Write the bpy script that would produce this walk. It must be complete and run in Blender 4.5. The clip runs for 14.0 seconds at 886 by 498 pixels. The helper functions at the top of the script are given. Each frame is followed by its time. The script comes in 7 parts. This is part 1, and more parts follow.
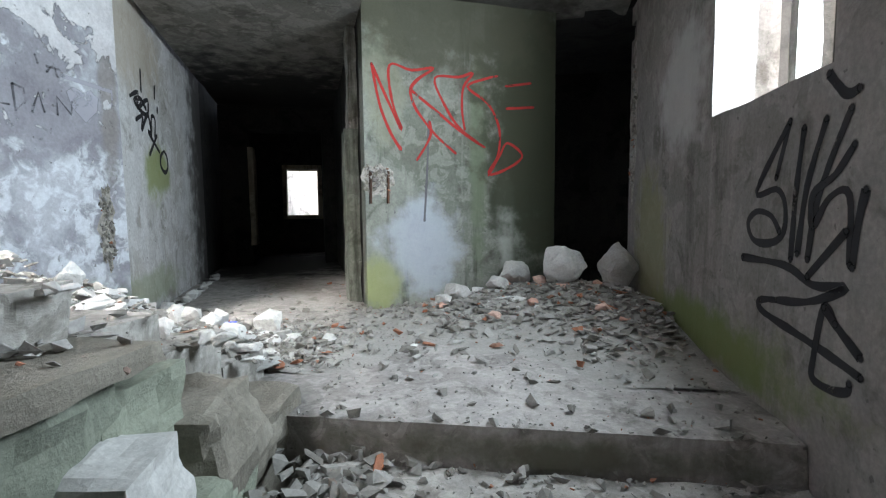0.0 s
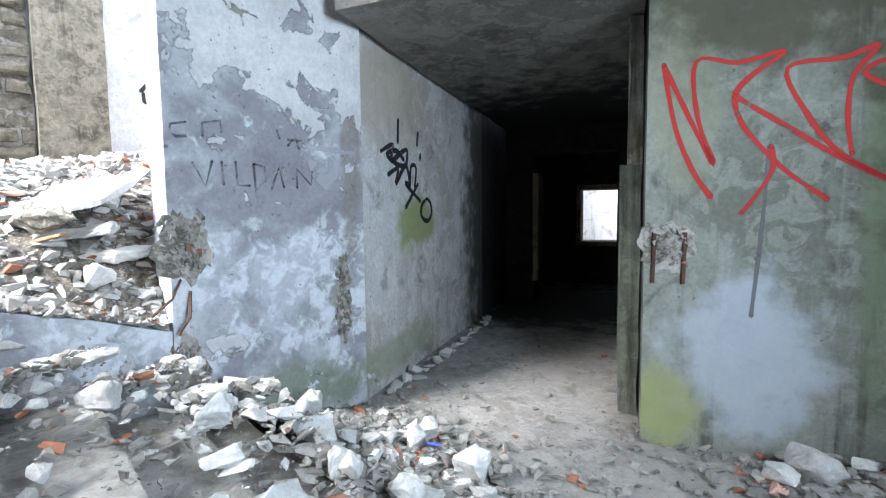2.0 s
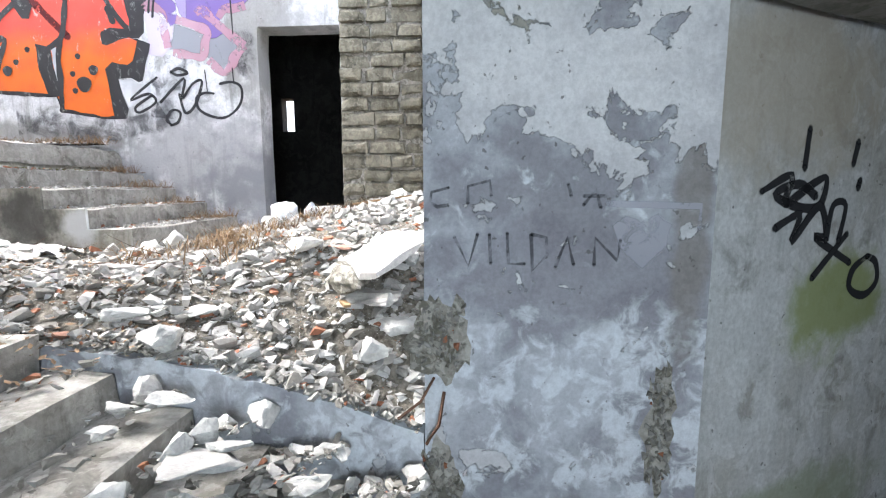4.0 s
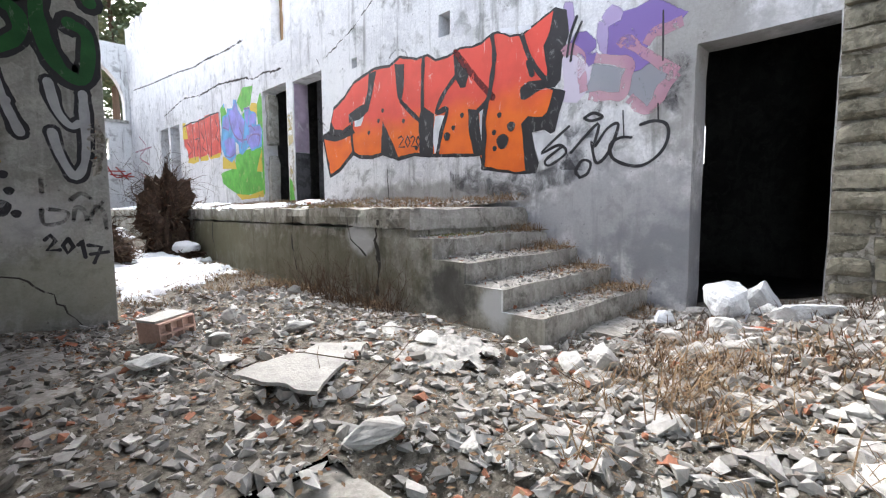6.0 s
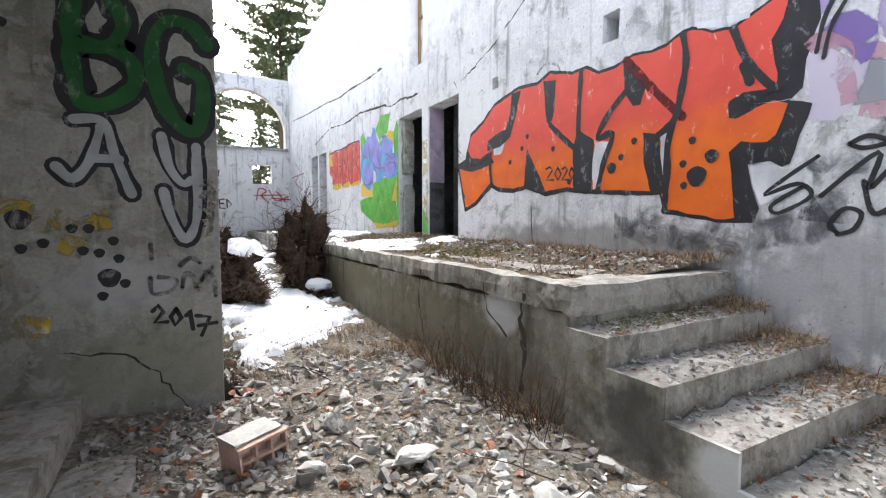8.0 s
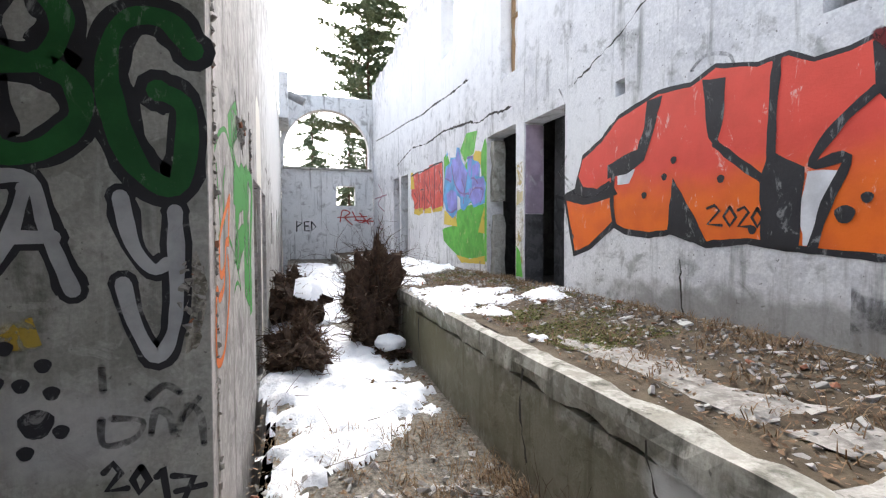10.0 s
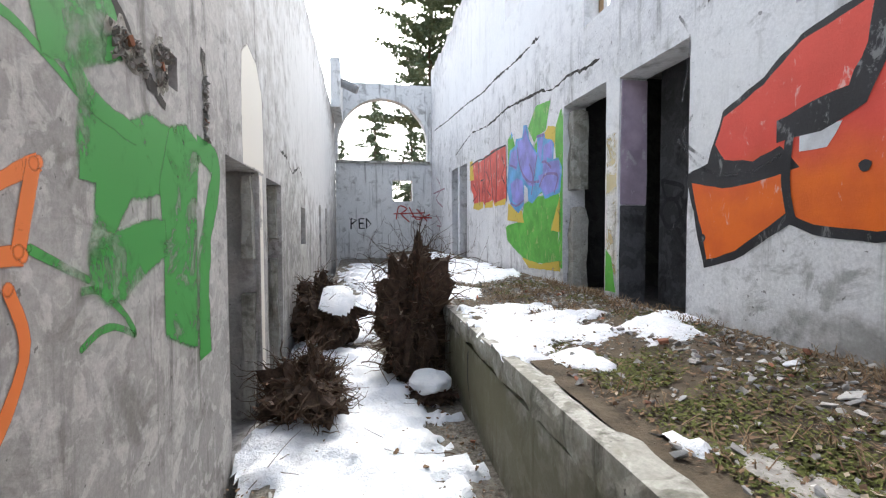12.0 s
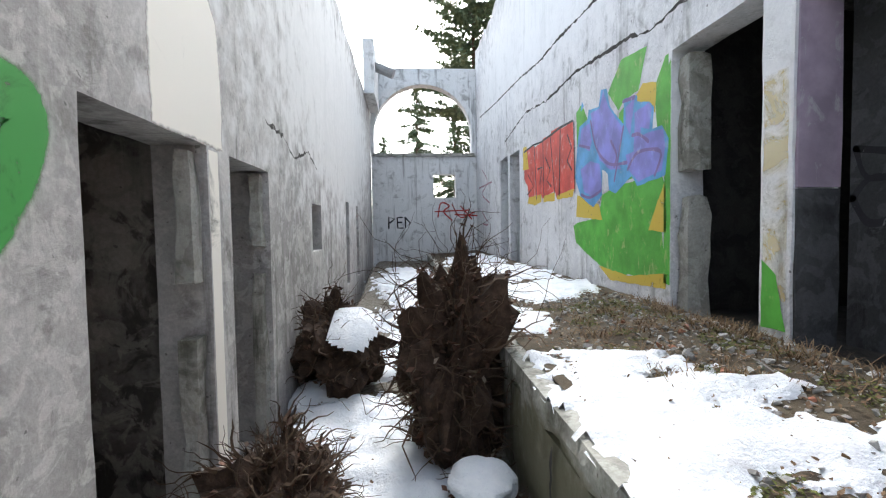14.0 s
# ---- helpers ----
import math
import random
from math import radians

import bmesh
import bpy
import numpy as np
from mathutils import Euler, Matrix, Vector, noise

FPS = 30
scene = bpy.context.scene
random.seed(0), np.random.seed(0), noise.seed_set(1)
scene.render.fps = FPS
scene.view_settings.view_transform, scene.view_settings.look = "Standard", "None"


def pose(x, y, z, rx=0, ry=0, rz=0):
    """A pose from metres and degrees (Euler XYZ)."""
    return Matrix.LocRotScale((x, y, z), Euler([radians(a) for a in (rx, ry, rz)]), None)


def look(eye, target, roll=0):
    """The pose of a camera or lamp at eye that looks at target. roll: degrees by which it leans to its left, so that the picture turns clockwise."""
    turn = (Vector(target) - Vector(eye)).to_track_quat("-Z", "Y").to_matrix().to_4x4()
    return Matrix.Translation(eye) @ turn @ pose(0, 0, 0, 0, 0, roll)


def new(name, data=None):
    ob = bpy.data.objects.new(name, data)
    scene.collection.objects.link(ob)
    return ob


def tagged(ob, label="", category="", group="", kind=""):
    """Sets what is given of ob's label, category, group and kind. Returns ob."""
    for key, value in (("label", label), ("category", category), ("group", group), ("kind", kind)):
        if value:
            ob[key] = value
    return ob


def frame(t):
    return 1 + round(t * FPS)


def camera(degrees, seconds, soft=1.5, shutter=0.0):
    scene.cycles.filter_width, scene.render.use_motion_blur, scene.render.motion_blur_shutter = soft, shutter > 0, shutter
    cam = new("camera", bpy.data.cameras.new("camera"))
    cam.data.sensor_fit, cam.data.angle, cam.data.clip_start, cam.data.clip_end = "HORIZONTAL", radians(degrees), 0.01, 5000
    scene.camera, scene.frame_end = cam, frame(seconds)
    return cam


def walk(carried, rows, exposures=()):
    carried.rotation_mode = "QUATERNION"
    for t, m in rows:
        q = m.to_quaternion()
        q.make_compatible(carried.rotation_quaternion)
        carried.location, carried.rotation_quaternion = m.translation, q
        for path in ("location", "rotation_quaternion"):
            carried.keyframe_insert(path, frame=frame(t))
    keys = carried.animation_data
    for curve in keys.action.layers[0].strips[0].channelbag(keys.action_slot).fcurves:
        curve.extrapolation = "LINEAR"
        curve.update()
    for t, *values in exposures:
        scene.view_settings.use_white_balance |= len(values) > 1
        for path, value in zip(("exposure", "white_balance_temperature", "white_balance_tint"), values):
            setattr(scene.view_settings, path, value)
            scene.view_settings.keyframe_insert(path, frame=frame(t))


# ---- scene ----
cam = camera(87.6, 14.0, soft=1.2)
METRES, EYE, TILT, LEAN, TURN = 10.0, 1.5, 0.0, 0.0, 8.5
ROWS = [
    (0.0, 0.0, 0.0, 0.0, -0.05, -4.79, 0.65),
    (0.5, -0.0016, 0.0355, 0.0024, 8.8, -4.43, 0.43),
    (1.0, -0.0052, 0.0636, 0.0167, 17.25, -4.63, 0.47),
    (1.5, -0.0004, 0.0969, 0.0248, 30.04, -4.0, 0.51),
    (2.0, 0.003, 0.118, 0.0422, 37.85, -4.28, 0.59),
    (2.5, -0.0041, 0.139, 0.0405, 42.26, -5.23, 0.22),
    (3.0, -0.0305, 0.1732, 0.0538, 51.57, -6.03, 0.09),
    (3.5, -0.0429, 0.1876, 0.0726, 66.44, -6.85, -0.08),
    (4.0, -0.0552, 0.2005, 0.0871, 84.25, -7.34, 0.1),
    (6.5, -0.1783, 0.093, 0.1394, 131.47, -4.46, 0.19),
    (7.0, -0.1937, 0.0761, 0.1521, 135.15, -4.2, 0.15),
    (7.5, -0.2192, 0.0636, 0.1648, 138.62, -3.89, -0.01),
    (8.0, -0.2292, 0.0365, 0.1673, 142.89, -3.48, 0.04),
    (10.5, -0.3184, -0.1247, 0.2128, 155.59, -2.05, 0.08),
    (11.0, -0.3344, -0.1601, 0.2114, 157.84, -2.23, -0.01),
    (11.5, -0.3636, -0.1935, 0.2127, 159.08, -2.2, -0.1),
    (12.0, -0.3786, -0.2328, 0.2101, 161.5, -2.36, 0.19),
    (12.5, -0.3909, -0.2734, 0.2124, 164.83, -2.31, 0.71),
    (13.0, -0.4131, -0.3123, 0.2175, 167.3, -2.49, 1.12),
    (13.5, -0.4246, -0.3424, 0.2148, 167.09, -2.43, 0.99),
    (14.0, -0.4239, -0.394, 0.2133, 166.97, -2.54, 0.84),
]
walk(cam, [(t, pose(0, 0, EYE, TILT, LEAN, TURN) @ pose(METRES * x, METRES * y, METRES * z, 90 + pitch, roll, yaw)) for t, x, y, z, yaw, pitch, roll in ROWS],
     [(0.0, 3.65, 6350, 10), (1.0, 3.62, 6000, 10), (1.5, 3.64, 5950, 10), (2.5, 3.44, 5900, 10), (4.0, 3.15, 6250, 10), (6.5, 2.25, 6300, 10), (8.0, 2.25, 6350, 10), (10.5, 1.98, 6350, 10), (14.0, 1.8, 6150, 6)])

# ---- world, sun, exposure ----
world = bpy.data.worlds.new("world")
scene.world = world
world.use_nodes = True
wn, wl = world.node_tree.nodes, world.node_tree.links
sky = wn.new("ShaderNodeTexSky")
sky.sky_type, sky.sun_disc, sky.sun_elevation, sky.sun_rotation = "NISHITA", False, radians(42), radians(188)
sky.air_density, sky.dust_density, sky.ozone_density = 1.0, 4.0, 1.0
pale = wn.new("ShaderNodeHueSaturation")
pale.inputs["Saturation"].default_value = 0.5
wl.new(sky.outputs[0], pale.inputs["Color"])
wl.new(pale.outputs[0], wn["Background"].inputs[0])
wn["Background"].inputs[1].default_value = 0.15
sun = new("sun", bpy.data.lights.new("sun", "SUN"))
sun.data.energy, sun.data.angle, sun.data.color = 1.2, radians(25), (1, 0.97, 0.93)
sun.matrix_world = look((0, 0, 30), (3, 26, 6))


def sky_opening(name, x, y, z, wide, high, watts):
    """Daylight that falls in through a window of the stair hall's outer wall."""
    lamp = new(name, bpy.data.lights.new(name, "AREA"))
    lamp.data.shape, lamp.data.size, lamp.data.size_y, lamp.data.energy, lamp.data.color = "RECTANGLE", wide, high, watts, (0.8, 0.92, 1.0)
    lamp.matrix_world = look((x, y, z), (x - 1, y, z))


sky_opening("window_daylight", 1.2, 2.11, 2.65, 0.85, 1.2, 12)


# ---- materials ----
def shader(name, rough=0.9):
    m = bpy.data.materials.new(name)
    m.use_nodes = True
    b = m.node_tree.nodes["Principled BSDF"]
    b.inputs["Roughness"].default_value = rough
    b.inputs["Specular IOR Level"].default_value = 0.25
    return m, m.node_tree.nodes, m.node_tree.links, b


def noise_node(n, l, scale, detail=4.0, rough=0.6, stretch=None, distort=0.0):
    geo = n.new("ShaderNodeNewGeometry")
    vec = geo.outputs["Position"]
    if stretch:
        mp = n.new("ShaderNodeMapping")
        mp.inputs["Scale"].default_value = stretch
        l.new(vec, mp.inputs["Vector"])
        vec = mp.outputs[0]
    t = n.new("ShaderNodeTexNoise")
    t.inputs["Scale"].default_value, t.inputs["Detail"].default_value = scale, detail
    t.inputs["Roughness"].default_value, t.inputs["Distortion"].default_value = rough, distort
    l.new(vec, t.inputs["Vector"])
    return t.outputs["Fac"]


def ramp(n, l, fac, lo, hi):
    r = n.new("ShaderNodeMapRange")
    r.interpolation_type = "SMOOTHSTEP"
    r.inputs["From Min"].default_value, r.inputs["From Max"].default_value = lo, hi
    l.new(fac, r.inputs["Value"])
    return r.outputs["Result"]


def mix(n, l, fac, a, b, mode="MIX"):
    m = n.new("ShaderNodeMix")
    m.data_type, m.blend_type = "RGBA", mode
    if isinstance(fac, (int, float)):
        m.inputs[0].default_value = fac
    else:
        l.new(fac, m.inputs[0])
    for k, v in ((6, a), (7, b)):
        if isinstance(v, tuple):
            m.inputs[k].default_value = (*v, 1)
        else:
            l.new(v, m.inputs[k])
    return m.outputs[2]


def calc(n, l, op, a, b):
    m = n.new("ShaderNodeMath")
    m.operation = op
    for k, v in ((0, a), (1, b)):
        if isinstance(v, (int, float)):
            m.inputs[k].default_value = v
        else:
            l.new(v, m.inputs[k])
    return m.outputs[0]


def bump(n, l, b, height, strength, distance=0.02):
    k = n.new("ShaderNodeBump")
    k.inputs["Strength"].default_value, k.inputs["Distance"].default_value = strength, distance
    l.new(height, k.inputs["Height"])
    l.new(k.outputs[0], b.inputs["Normal"])


def stain_or_lighting(n, l, col, centre, radius, tint, amount):
    """A patch of tint round centre, a stain or painted-in light or shade, with a broken outline; radius for x, y and z.
    """
    geo = n.new("ShaderNodeNewGeometry")
    mp = n.new("ShaderNodeMapping")
    mp.vector_type = "TEXTURE"
    mp.inputs["Location"].default_value, mp.inputs["Scale"].default_value = centre, radius
    l.new(geo.outputs["Position"], mp.inputs["Vector"])
    ln = n.new("ShaderNodeVectorMath")
    ln.operation = "LENGTH"
    l.new(mp.outputs[0], ln.inputs[0])
    d = calc(n, l, "SUBTRACT", 1.0, ln.outputs["Value"])
    f = calc(n, l, "ADD", d, calc(n, l, "MULTIPLY", calc(n, l, "SUBTRACT", noise_node(n, l, 5.0, 6.0), 0.5), 1.3))
    return mix(n, l, calc(n, l, "MULTIPLY", ramp(n, l, f, 0.05, 0.55), amount), col, tint)


def plaster(name, light, mid, dark, patch=(0.5, 0.62), streaks=0.5, blotch=0.9, stains_and_lighting=(), strength=0.5, scale=1.0):
    """Old plaster: large blotches, flaked patches, rain streaks, fine grit."""
    m, n, l, b = shader(name)
    col = mix(n, l, ramp(n, l, noise_node(n, l, blotch * scale, 5.0, 0.6, None, 0.4), 0.36, 0.64), mid, light)
    flakes = noise_node(n, l, 2.6 * scale, 9.0, 0.62, None, 0.6)
    col = mix(n, l, calc(n, l, "MULTIPLY", ramp(n, l, flakes, *patch), 0.75), col, dark)
    mottle = noise_node(n, l, 6.5 * scale, 7.0, 0.6, None, 0.8)
    col = mix(n, l, calc(n, l, "MULTIPLY", ramp(n, l, mottle, 0.5, 0.56), 0.55), col, (min(0.84, light[0] * 1.2), min(0.84, light[1] * 1.2), min(0.84, light[2] * 1.2)))
    grime = noise_node(n, l, 3.6 * scale, 8.0, 0.65, None, 0.5)
    col = mix(n, l, calc(n, l, "MULTIPLY", ramp(n, l, grime, 0.54, 0.68), 0.6), col, (dark[0] * 0.65, dark[1] * 0.65, dark[2] * 0.62))
    run = noise_node(n, l, 2.2, 6.0, 0.65, (2.5, 2.5, 0.22))
    col = mix(n, l, calc(n, l, "MULTIPLY", ramp(n, l, run, 0.53, 0.7), streaks), col, (dark[0] * 0.45, dark[1] * 0.45, dark[2] * 0.42))
    pale_run = noise_node(n, l, 3.1, 6.0, 0.6, (3.0, 3.0, 0.3), 0.3)
    col = mix(n, l, calc(n, l, "MULTIPLY", ramp(n, l, pale_run, 0.57, 0.72), 0.4), col, (min(0.74, light[0] * 1.4), min(0.74, light[1] * 1.4), min(0.72, light[2] * 1.4)))
    grit = noise_node(n, l, 45.0, 8.0, 0.7)
    col = mix(n, l, 0.5, col, mix(n, l, ramp(n, l, grit, 0.3, 0.7), (0.5, 0.5, 0.5), (1, 1, 1)), "MULTIPLY")
    specks = noise_node(n, l, 24.0, 3.0, 0.5)
    col = mix(n, l, calc(n, l, "MULTIPLY", ramp(n, l, specks, 0.69, 0.73), 0.7), col, (0.08, 0.075, 0.07))
    for s in stains_and_lighting:
        col = stain_or_lighting(n, l, col, *s)
    l.new(col, b.inputs["Base Color"])
    h = calc(n, l, "ADD", calc(n, l, "MULTIPLY", ramp(n, l, flakes, *patch), -0.5), calc(n, l, "MULTIPLY", grit, 0.45))
    bump(n, l, b, h, strength, 0.012)
    return m


def vary(name, a, c, scale=9.0, rough=0.92, island=False, third=None, strength=0.4, spread=0.7):
    """Stone, soil or leaf whose tone varies from piece to piece and within each."""
    m, n, l, b = shader(name, rough)
    if island:
        r = n.new("ShaderNodeNewGeometry").outputs["Random Per Island"]
    else:
        r = n.new("ShaderNodeObjectInfo").outputs["Random"]
    k = noise_node(n, l, scale, 7.0, 0.65)
    f = calc(n, l, "ADD", calc(n, l, "MULTIPLY", r, spread), calc(n, l, "MULTIPLY", ramp(n, l, k, 0.25, 0.75), 1 - spread))
    col = mix(n, l, f, a, c)
    if third:
        col = mix(n, l, ramp(n, l, r, 0.95, 0.96), col, third)
    fine = noise_node(n, l, 60.0, 6.0, 0.7)
    col = mix(n, l, 0.4, col, mix(n, l, ramp(n, l, fine, 0.3, 0.7), (0.45, 0.45, 0.45), (1, 1, 1)), "MULTIPLY")
    l.new(col, b.inputs["Base Color"])
    bump(n, l, b, calc(n, l, "ADD", k, calc(n, l, "MULTIPLY", fine, 0.5)), strength, 0.015)
    return m


def paint(name, c, wear=0.25, under=(0.5, 0.5, 0.5), rough=0.6):
    """Sprayed paint, uneven and worn through in specks to the wall."""
    m, n, l, b = shader(name, rough)
    k = noise_node(n, l, 3.5, 6.0, 0.6)
    col = mix(n, l, ramp(n, l, k, 0.3, 0.7), (c[0] * 0.62, c[1] * 0.62, c[2] * 0.62), c)
    w = noise_node(n, l, 8.0, 9.0, 0.75, (1.0, 1.0, 0.6), 0.6)
    col = mix(n, l, calc(n, l, "MULTIPLY", ramp(n, l, w, 0.56, 0.64), min(1.0, wear * 1.8)), col, under)
    l.new(col, b.inputs["Base Color"])
    bump(n, l, b, noise_node(n, l, 45.0, 6.0, 0.7), 0.3, 0.008)
    return m


def faded_paint(name, low, high, z0, z1, under):
    """Sprayed paint that fades from one colour below to another above, scratched in specks."""
    m, n, l, b = shader(name, 0.55)
    sep = n.new("ShaderNodeSeparateXYZ")
    l.new(n.new("ShaderNodeNewGeometry").outputs["Position"], sep.inputs[0])
    z = calc(n, l, "ADD", sep.outputs["Z"], calc(n, l, "MULTIPLY", calc(n, l, "SUBTRACT", noise_node(n, l, 2.5, 5.0), 0.5), 0.35))
    col = mix(n, l, ramp(n, l, z, z0, z1), low, high)
    col = mix(n, l, calc(n, l, "MULTIPLY", ramp(n, l, noise_node(n, l, 3.5, 6.0, 0.6), 0.35, 0.7), 0.3), col, (0.45, 0.05, 0.03))
    w = noise_node(n, l, 9.0, 9.0, 0.75, (1.0, 1.0, 0.5), 0.6)
    col = mix(n, l, calc(n, l, "MULTIPLY", ramp(n, l, w, 0.6, 0.66), 0.7), col, under)
    l.new(col, b.inputs["Base Color"])
    bump(n, l, b, noise_node(n, l, 45.0, 6.0, 0.7), 0.3, 0.008)
    return m


def spray(name, c, cover=0.8, edge=(0.28, 0.42), scale=7.0):
    """A thin, faded coat through which the wall shows."""
    m, n, l, b = shader(name, 0.7)
    b.inputs["Base Color"].default_value = (*c, 1)
    w = noise_node(n, l, scale, 8.0, 0.7, None, 0.6)
    rim = n.new("ShaderNodeAttribute")
    rim.attribute_name = "rim"
    soft = ramp(n, l, calc(n, l, "ADD", rim.outputs["Fac"], calc(n, l, "MULTIPLY", calc(n, l, "SUBTRACT", noise_node(n, l, 30.0, 5.0), 0.5), 0.5)), 0.12, 0.62)
    l.new(calc(n, l, "MULTIPLY", calc(n, l, "MULTIPLY", ramp(n, l, w, *edge), soft), cover), b.inputs["Alpha"])
    return m


def peeled(name):
    """Bluish render under a cracked pale coat that has flaked off below head height."""
    m, n, l, b = shader(name)
    sep = n.new("ShaderNodeSeparateXYZ")
    l.new(n.new("ShaderNodeNewGeometry").outputs["Position"], sep.inputs[0])
    cloud = noise_node(n, l, 3.2, 6.0, 0.55, None, 0.3)
    col = mix(n, l, ramp(n, l, cloud, 0.38, 0.62), (0.3, 0.3, 0.33), (0.5, 0.52, 0.56))
    bloom = noise_node(n, l, 9.0, 6.0, 0.6, None, 0.5)
    band = calc(n, l, "MULTIPLY", ramp(n, l, sep.outputs["Z"], 2.05, 1.75), ramp(n, l, sep.outputs["Z"], 1.0, 1.25))
    col = mix(n, l, calc(n, l, "MULTIPLY", ramp(n, l, calc(n, l, "ADD", bloom, calc(n, l, "MULTIPLY", band, 0.1)), 0.54, 0.68), 0.85), col, (0.72, 0.76, 0.8))
    col = stain_or_lighting(n, l, col, (-2.63, 2.3, 2.05), (1, 0.8, 0.3), (0.24, 0.23, 0.26), 0.7)
    col = stain_or_lighting(n, l, col, (-2.63, 2.3, 0.9), (1, 0.75, 0.24), (0.2, 0.24, 0.15), 0.7)
    col = stain_or_lighting(n, l, col, (-2.63, 2.76, 2.4), (1, 0.1, 1.0), (0.24, 0.22, 0.2), 0.7)
    col = stain_or_lighting(n, l, col, (-2.63, 2.05, 3.0), (1, 0.18, 0.16), (0.36, 0.35, 0.3), 0.9)
    peel = noise_node(n, l, 4.2, 8.0, 0.62, None, 0.35)
    high = calc(n, l, "SUBTRACT", ramp(n, l, sep.outputs["Z"], 2.2, 2.85), 0.5)
    coat = ramp(n, l, calc(n, l, "ADD", peel, calc(n, l, "MULTIPLY", high, 0.22)), 0.515, 0.53)
    tone = mix(n, l, ramp(n, l, noise_node(n, l, 2.0, 5.0), 0.35, 0.65), (0.56, 0.56, 0.58), (0.76, 0.76, 0.77))
    col = mix(n, l, coat, col, tone)
    grit = noise_node(n, l, 45.0, 8.0, 0.7)
    col = mix(n, l, 0.4, col, mix(n, l, ramp(n, l, grit, 0.3, 0.7), (0.5, 0.5, 0.5), (1, 1, 1)), "MULTIPLY")
    specks = noise_node(n, l, 26.0, 3.0, 0.5)
    col = mix(n, l, calc(n, l, "MULTIPLY", ramp(n, l, specks, 0.69, 0.73), 0.7), col, (0.1, 0.095, 0.09))
    l.new(col, b.inputs["Base Color"])
    h = calc(n, l, "ADD", calc(n, l, "MULTIPLY", coat, 0.8), calc(n, l, "ADD", calc(n, l, "MULTIPLY", grit, 0.25), calc(n, l, "MULTIPLY", bloom, 0.5)))
    bump(n, l, b, h, 0.9, 0.012)
    return m


MOSS = (0.12, 0.15, 0.05)
M_COURT = plaster("court_plaster", (0.84, 0.84, 0.83), (0.74, 0.74, 0.73), (0.33, 0.32, 0.31), (0.57, 0.7), 0.7, 0.7)
# the last patch paints the glare on the upper wall as white
M_GRAF = plaster("graffiti_wall_plaster", (0.82, 0.82, 0.83), (0.66, 0.66, 0.68), (0.32, 0.32, 0.31), (0.56, 0.7), 0.6, 0.8,
                 (((-5.97, -0.35, 4.2), (1, 0.65, 1.3), (0.22, 0.21, 0.19), 0.75), ((-5.97, -1.0, 2.7), (1, 1.6, 0.7), (0.3, 0.3, 0.31), 0.75), ((-5.97, -7.5, 4.6), (1, 3.5, 0.9), (0.8, 0.8, 0.8), 0.6), ((-5.97, 0.2, 3.6), (1, 0.8, 1.0), (0.36, 0.36, 0.36), 0.6), ((-5.97, 0.1, 2.3), (1, 1.7, 0.75), (0.2, 0.205, 0.225), 0.75), ((-5.97, -3.6, 2.95), (1, 2.4, 0.28), (0.2, 0.19, 0.17), 0.7), ((-5.97, -11, 7.6), (1, 13, 2.3), (0.82, 0.82, 0.82), 0.75)))
# the patch paints the brightness of the far upper wall as white
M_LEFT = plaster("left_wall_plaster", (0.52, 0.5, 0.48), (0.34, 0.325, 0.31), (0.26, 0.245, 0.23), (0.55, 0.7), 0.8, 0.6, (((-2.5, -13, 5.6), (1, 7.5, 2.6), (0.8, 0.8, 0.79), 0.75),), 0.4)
M_NAME = peeled("name_wall_plaster")
# the last patch paints in the shade deepening along the corridor wall
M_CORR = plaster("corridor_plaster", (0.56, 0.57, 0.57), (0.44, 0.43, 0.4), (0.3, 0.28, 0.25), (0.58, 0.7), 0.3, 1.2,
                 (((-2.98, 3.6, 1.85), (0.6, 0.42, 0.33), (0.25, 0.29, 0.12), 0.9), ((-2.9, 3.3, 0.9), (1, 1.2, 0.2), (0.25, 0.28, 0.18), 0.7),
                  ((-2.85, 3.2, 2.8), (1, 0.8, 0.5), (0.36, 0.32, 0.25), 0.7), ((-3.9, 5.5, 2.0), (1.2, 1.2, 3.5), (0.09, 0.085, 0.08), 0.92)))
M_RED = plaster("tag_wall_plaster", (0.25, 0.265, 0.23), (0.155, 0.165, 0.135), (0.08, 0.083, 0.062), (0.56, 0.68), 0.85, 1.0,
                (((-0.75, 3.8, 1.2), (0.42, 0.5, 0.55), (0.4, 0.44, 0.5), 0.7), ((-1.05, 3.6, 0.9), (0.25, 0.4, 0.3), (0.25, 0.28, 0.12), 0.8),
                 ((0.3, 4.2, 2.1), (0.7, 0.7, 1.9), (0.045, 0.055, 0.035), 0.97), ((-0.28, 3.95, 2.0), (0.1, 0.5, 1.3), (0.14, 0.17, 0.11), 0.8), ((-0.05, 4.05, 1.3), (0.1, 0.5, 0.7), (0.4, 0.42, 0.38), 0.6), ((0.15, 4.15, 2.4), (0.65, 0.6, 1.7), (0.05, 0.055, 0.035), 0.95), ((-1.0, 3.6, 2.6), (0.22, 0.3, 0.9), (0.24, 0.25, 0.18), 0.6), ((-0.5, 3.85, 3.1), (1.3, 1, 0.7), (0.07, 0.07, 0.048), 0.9)))
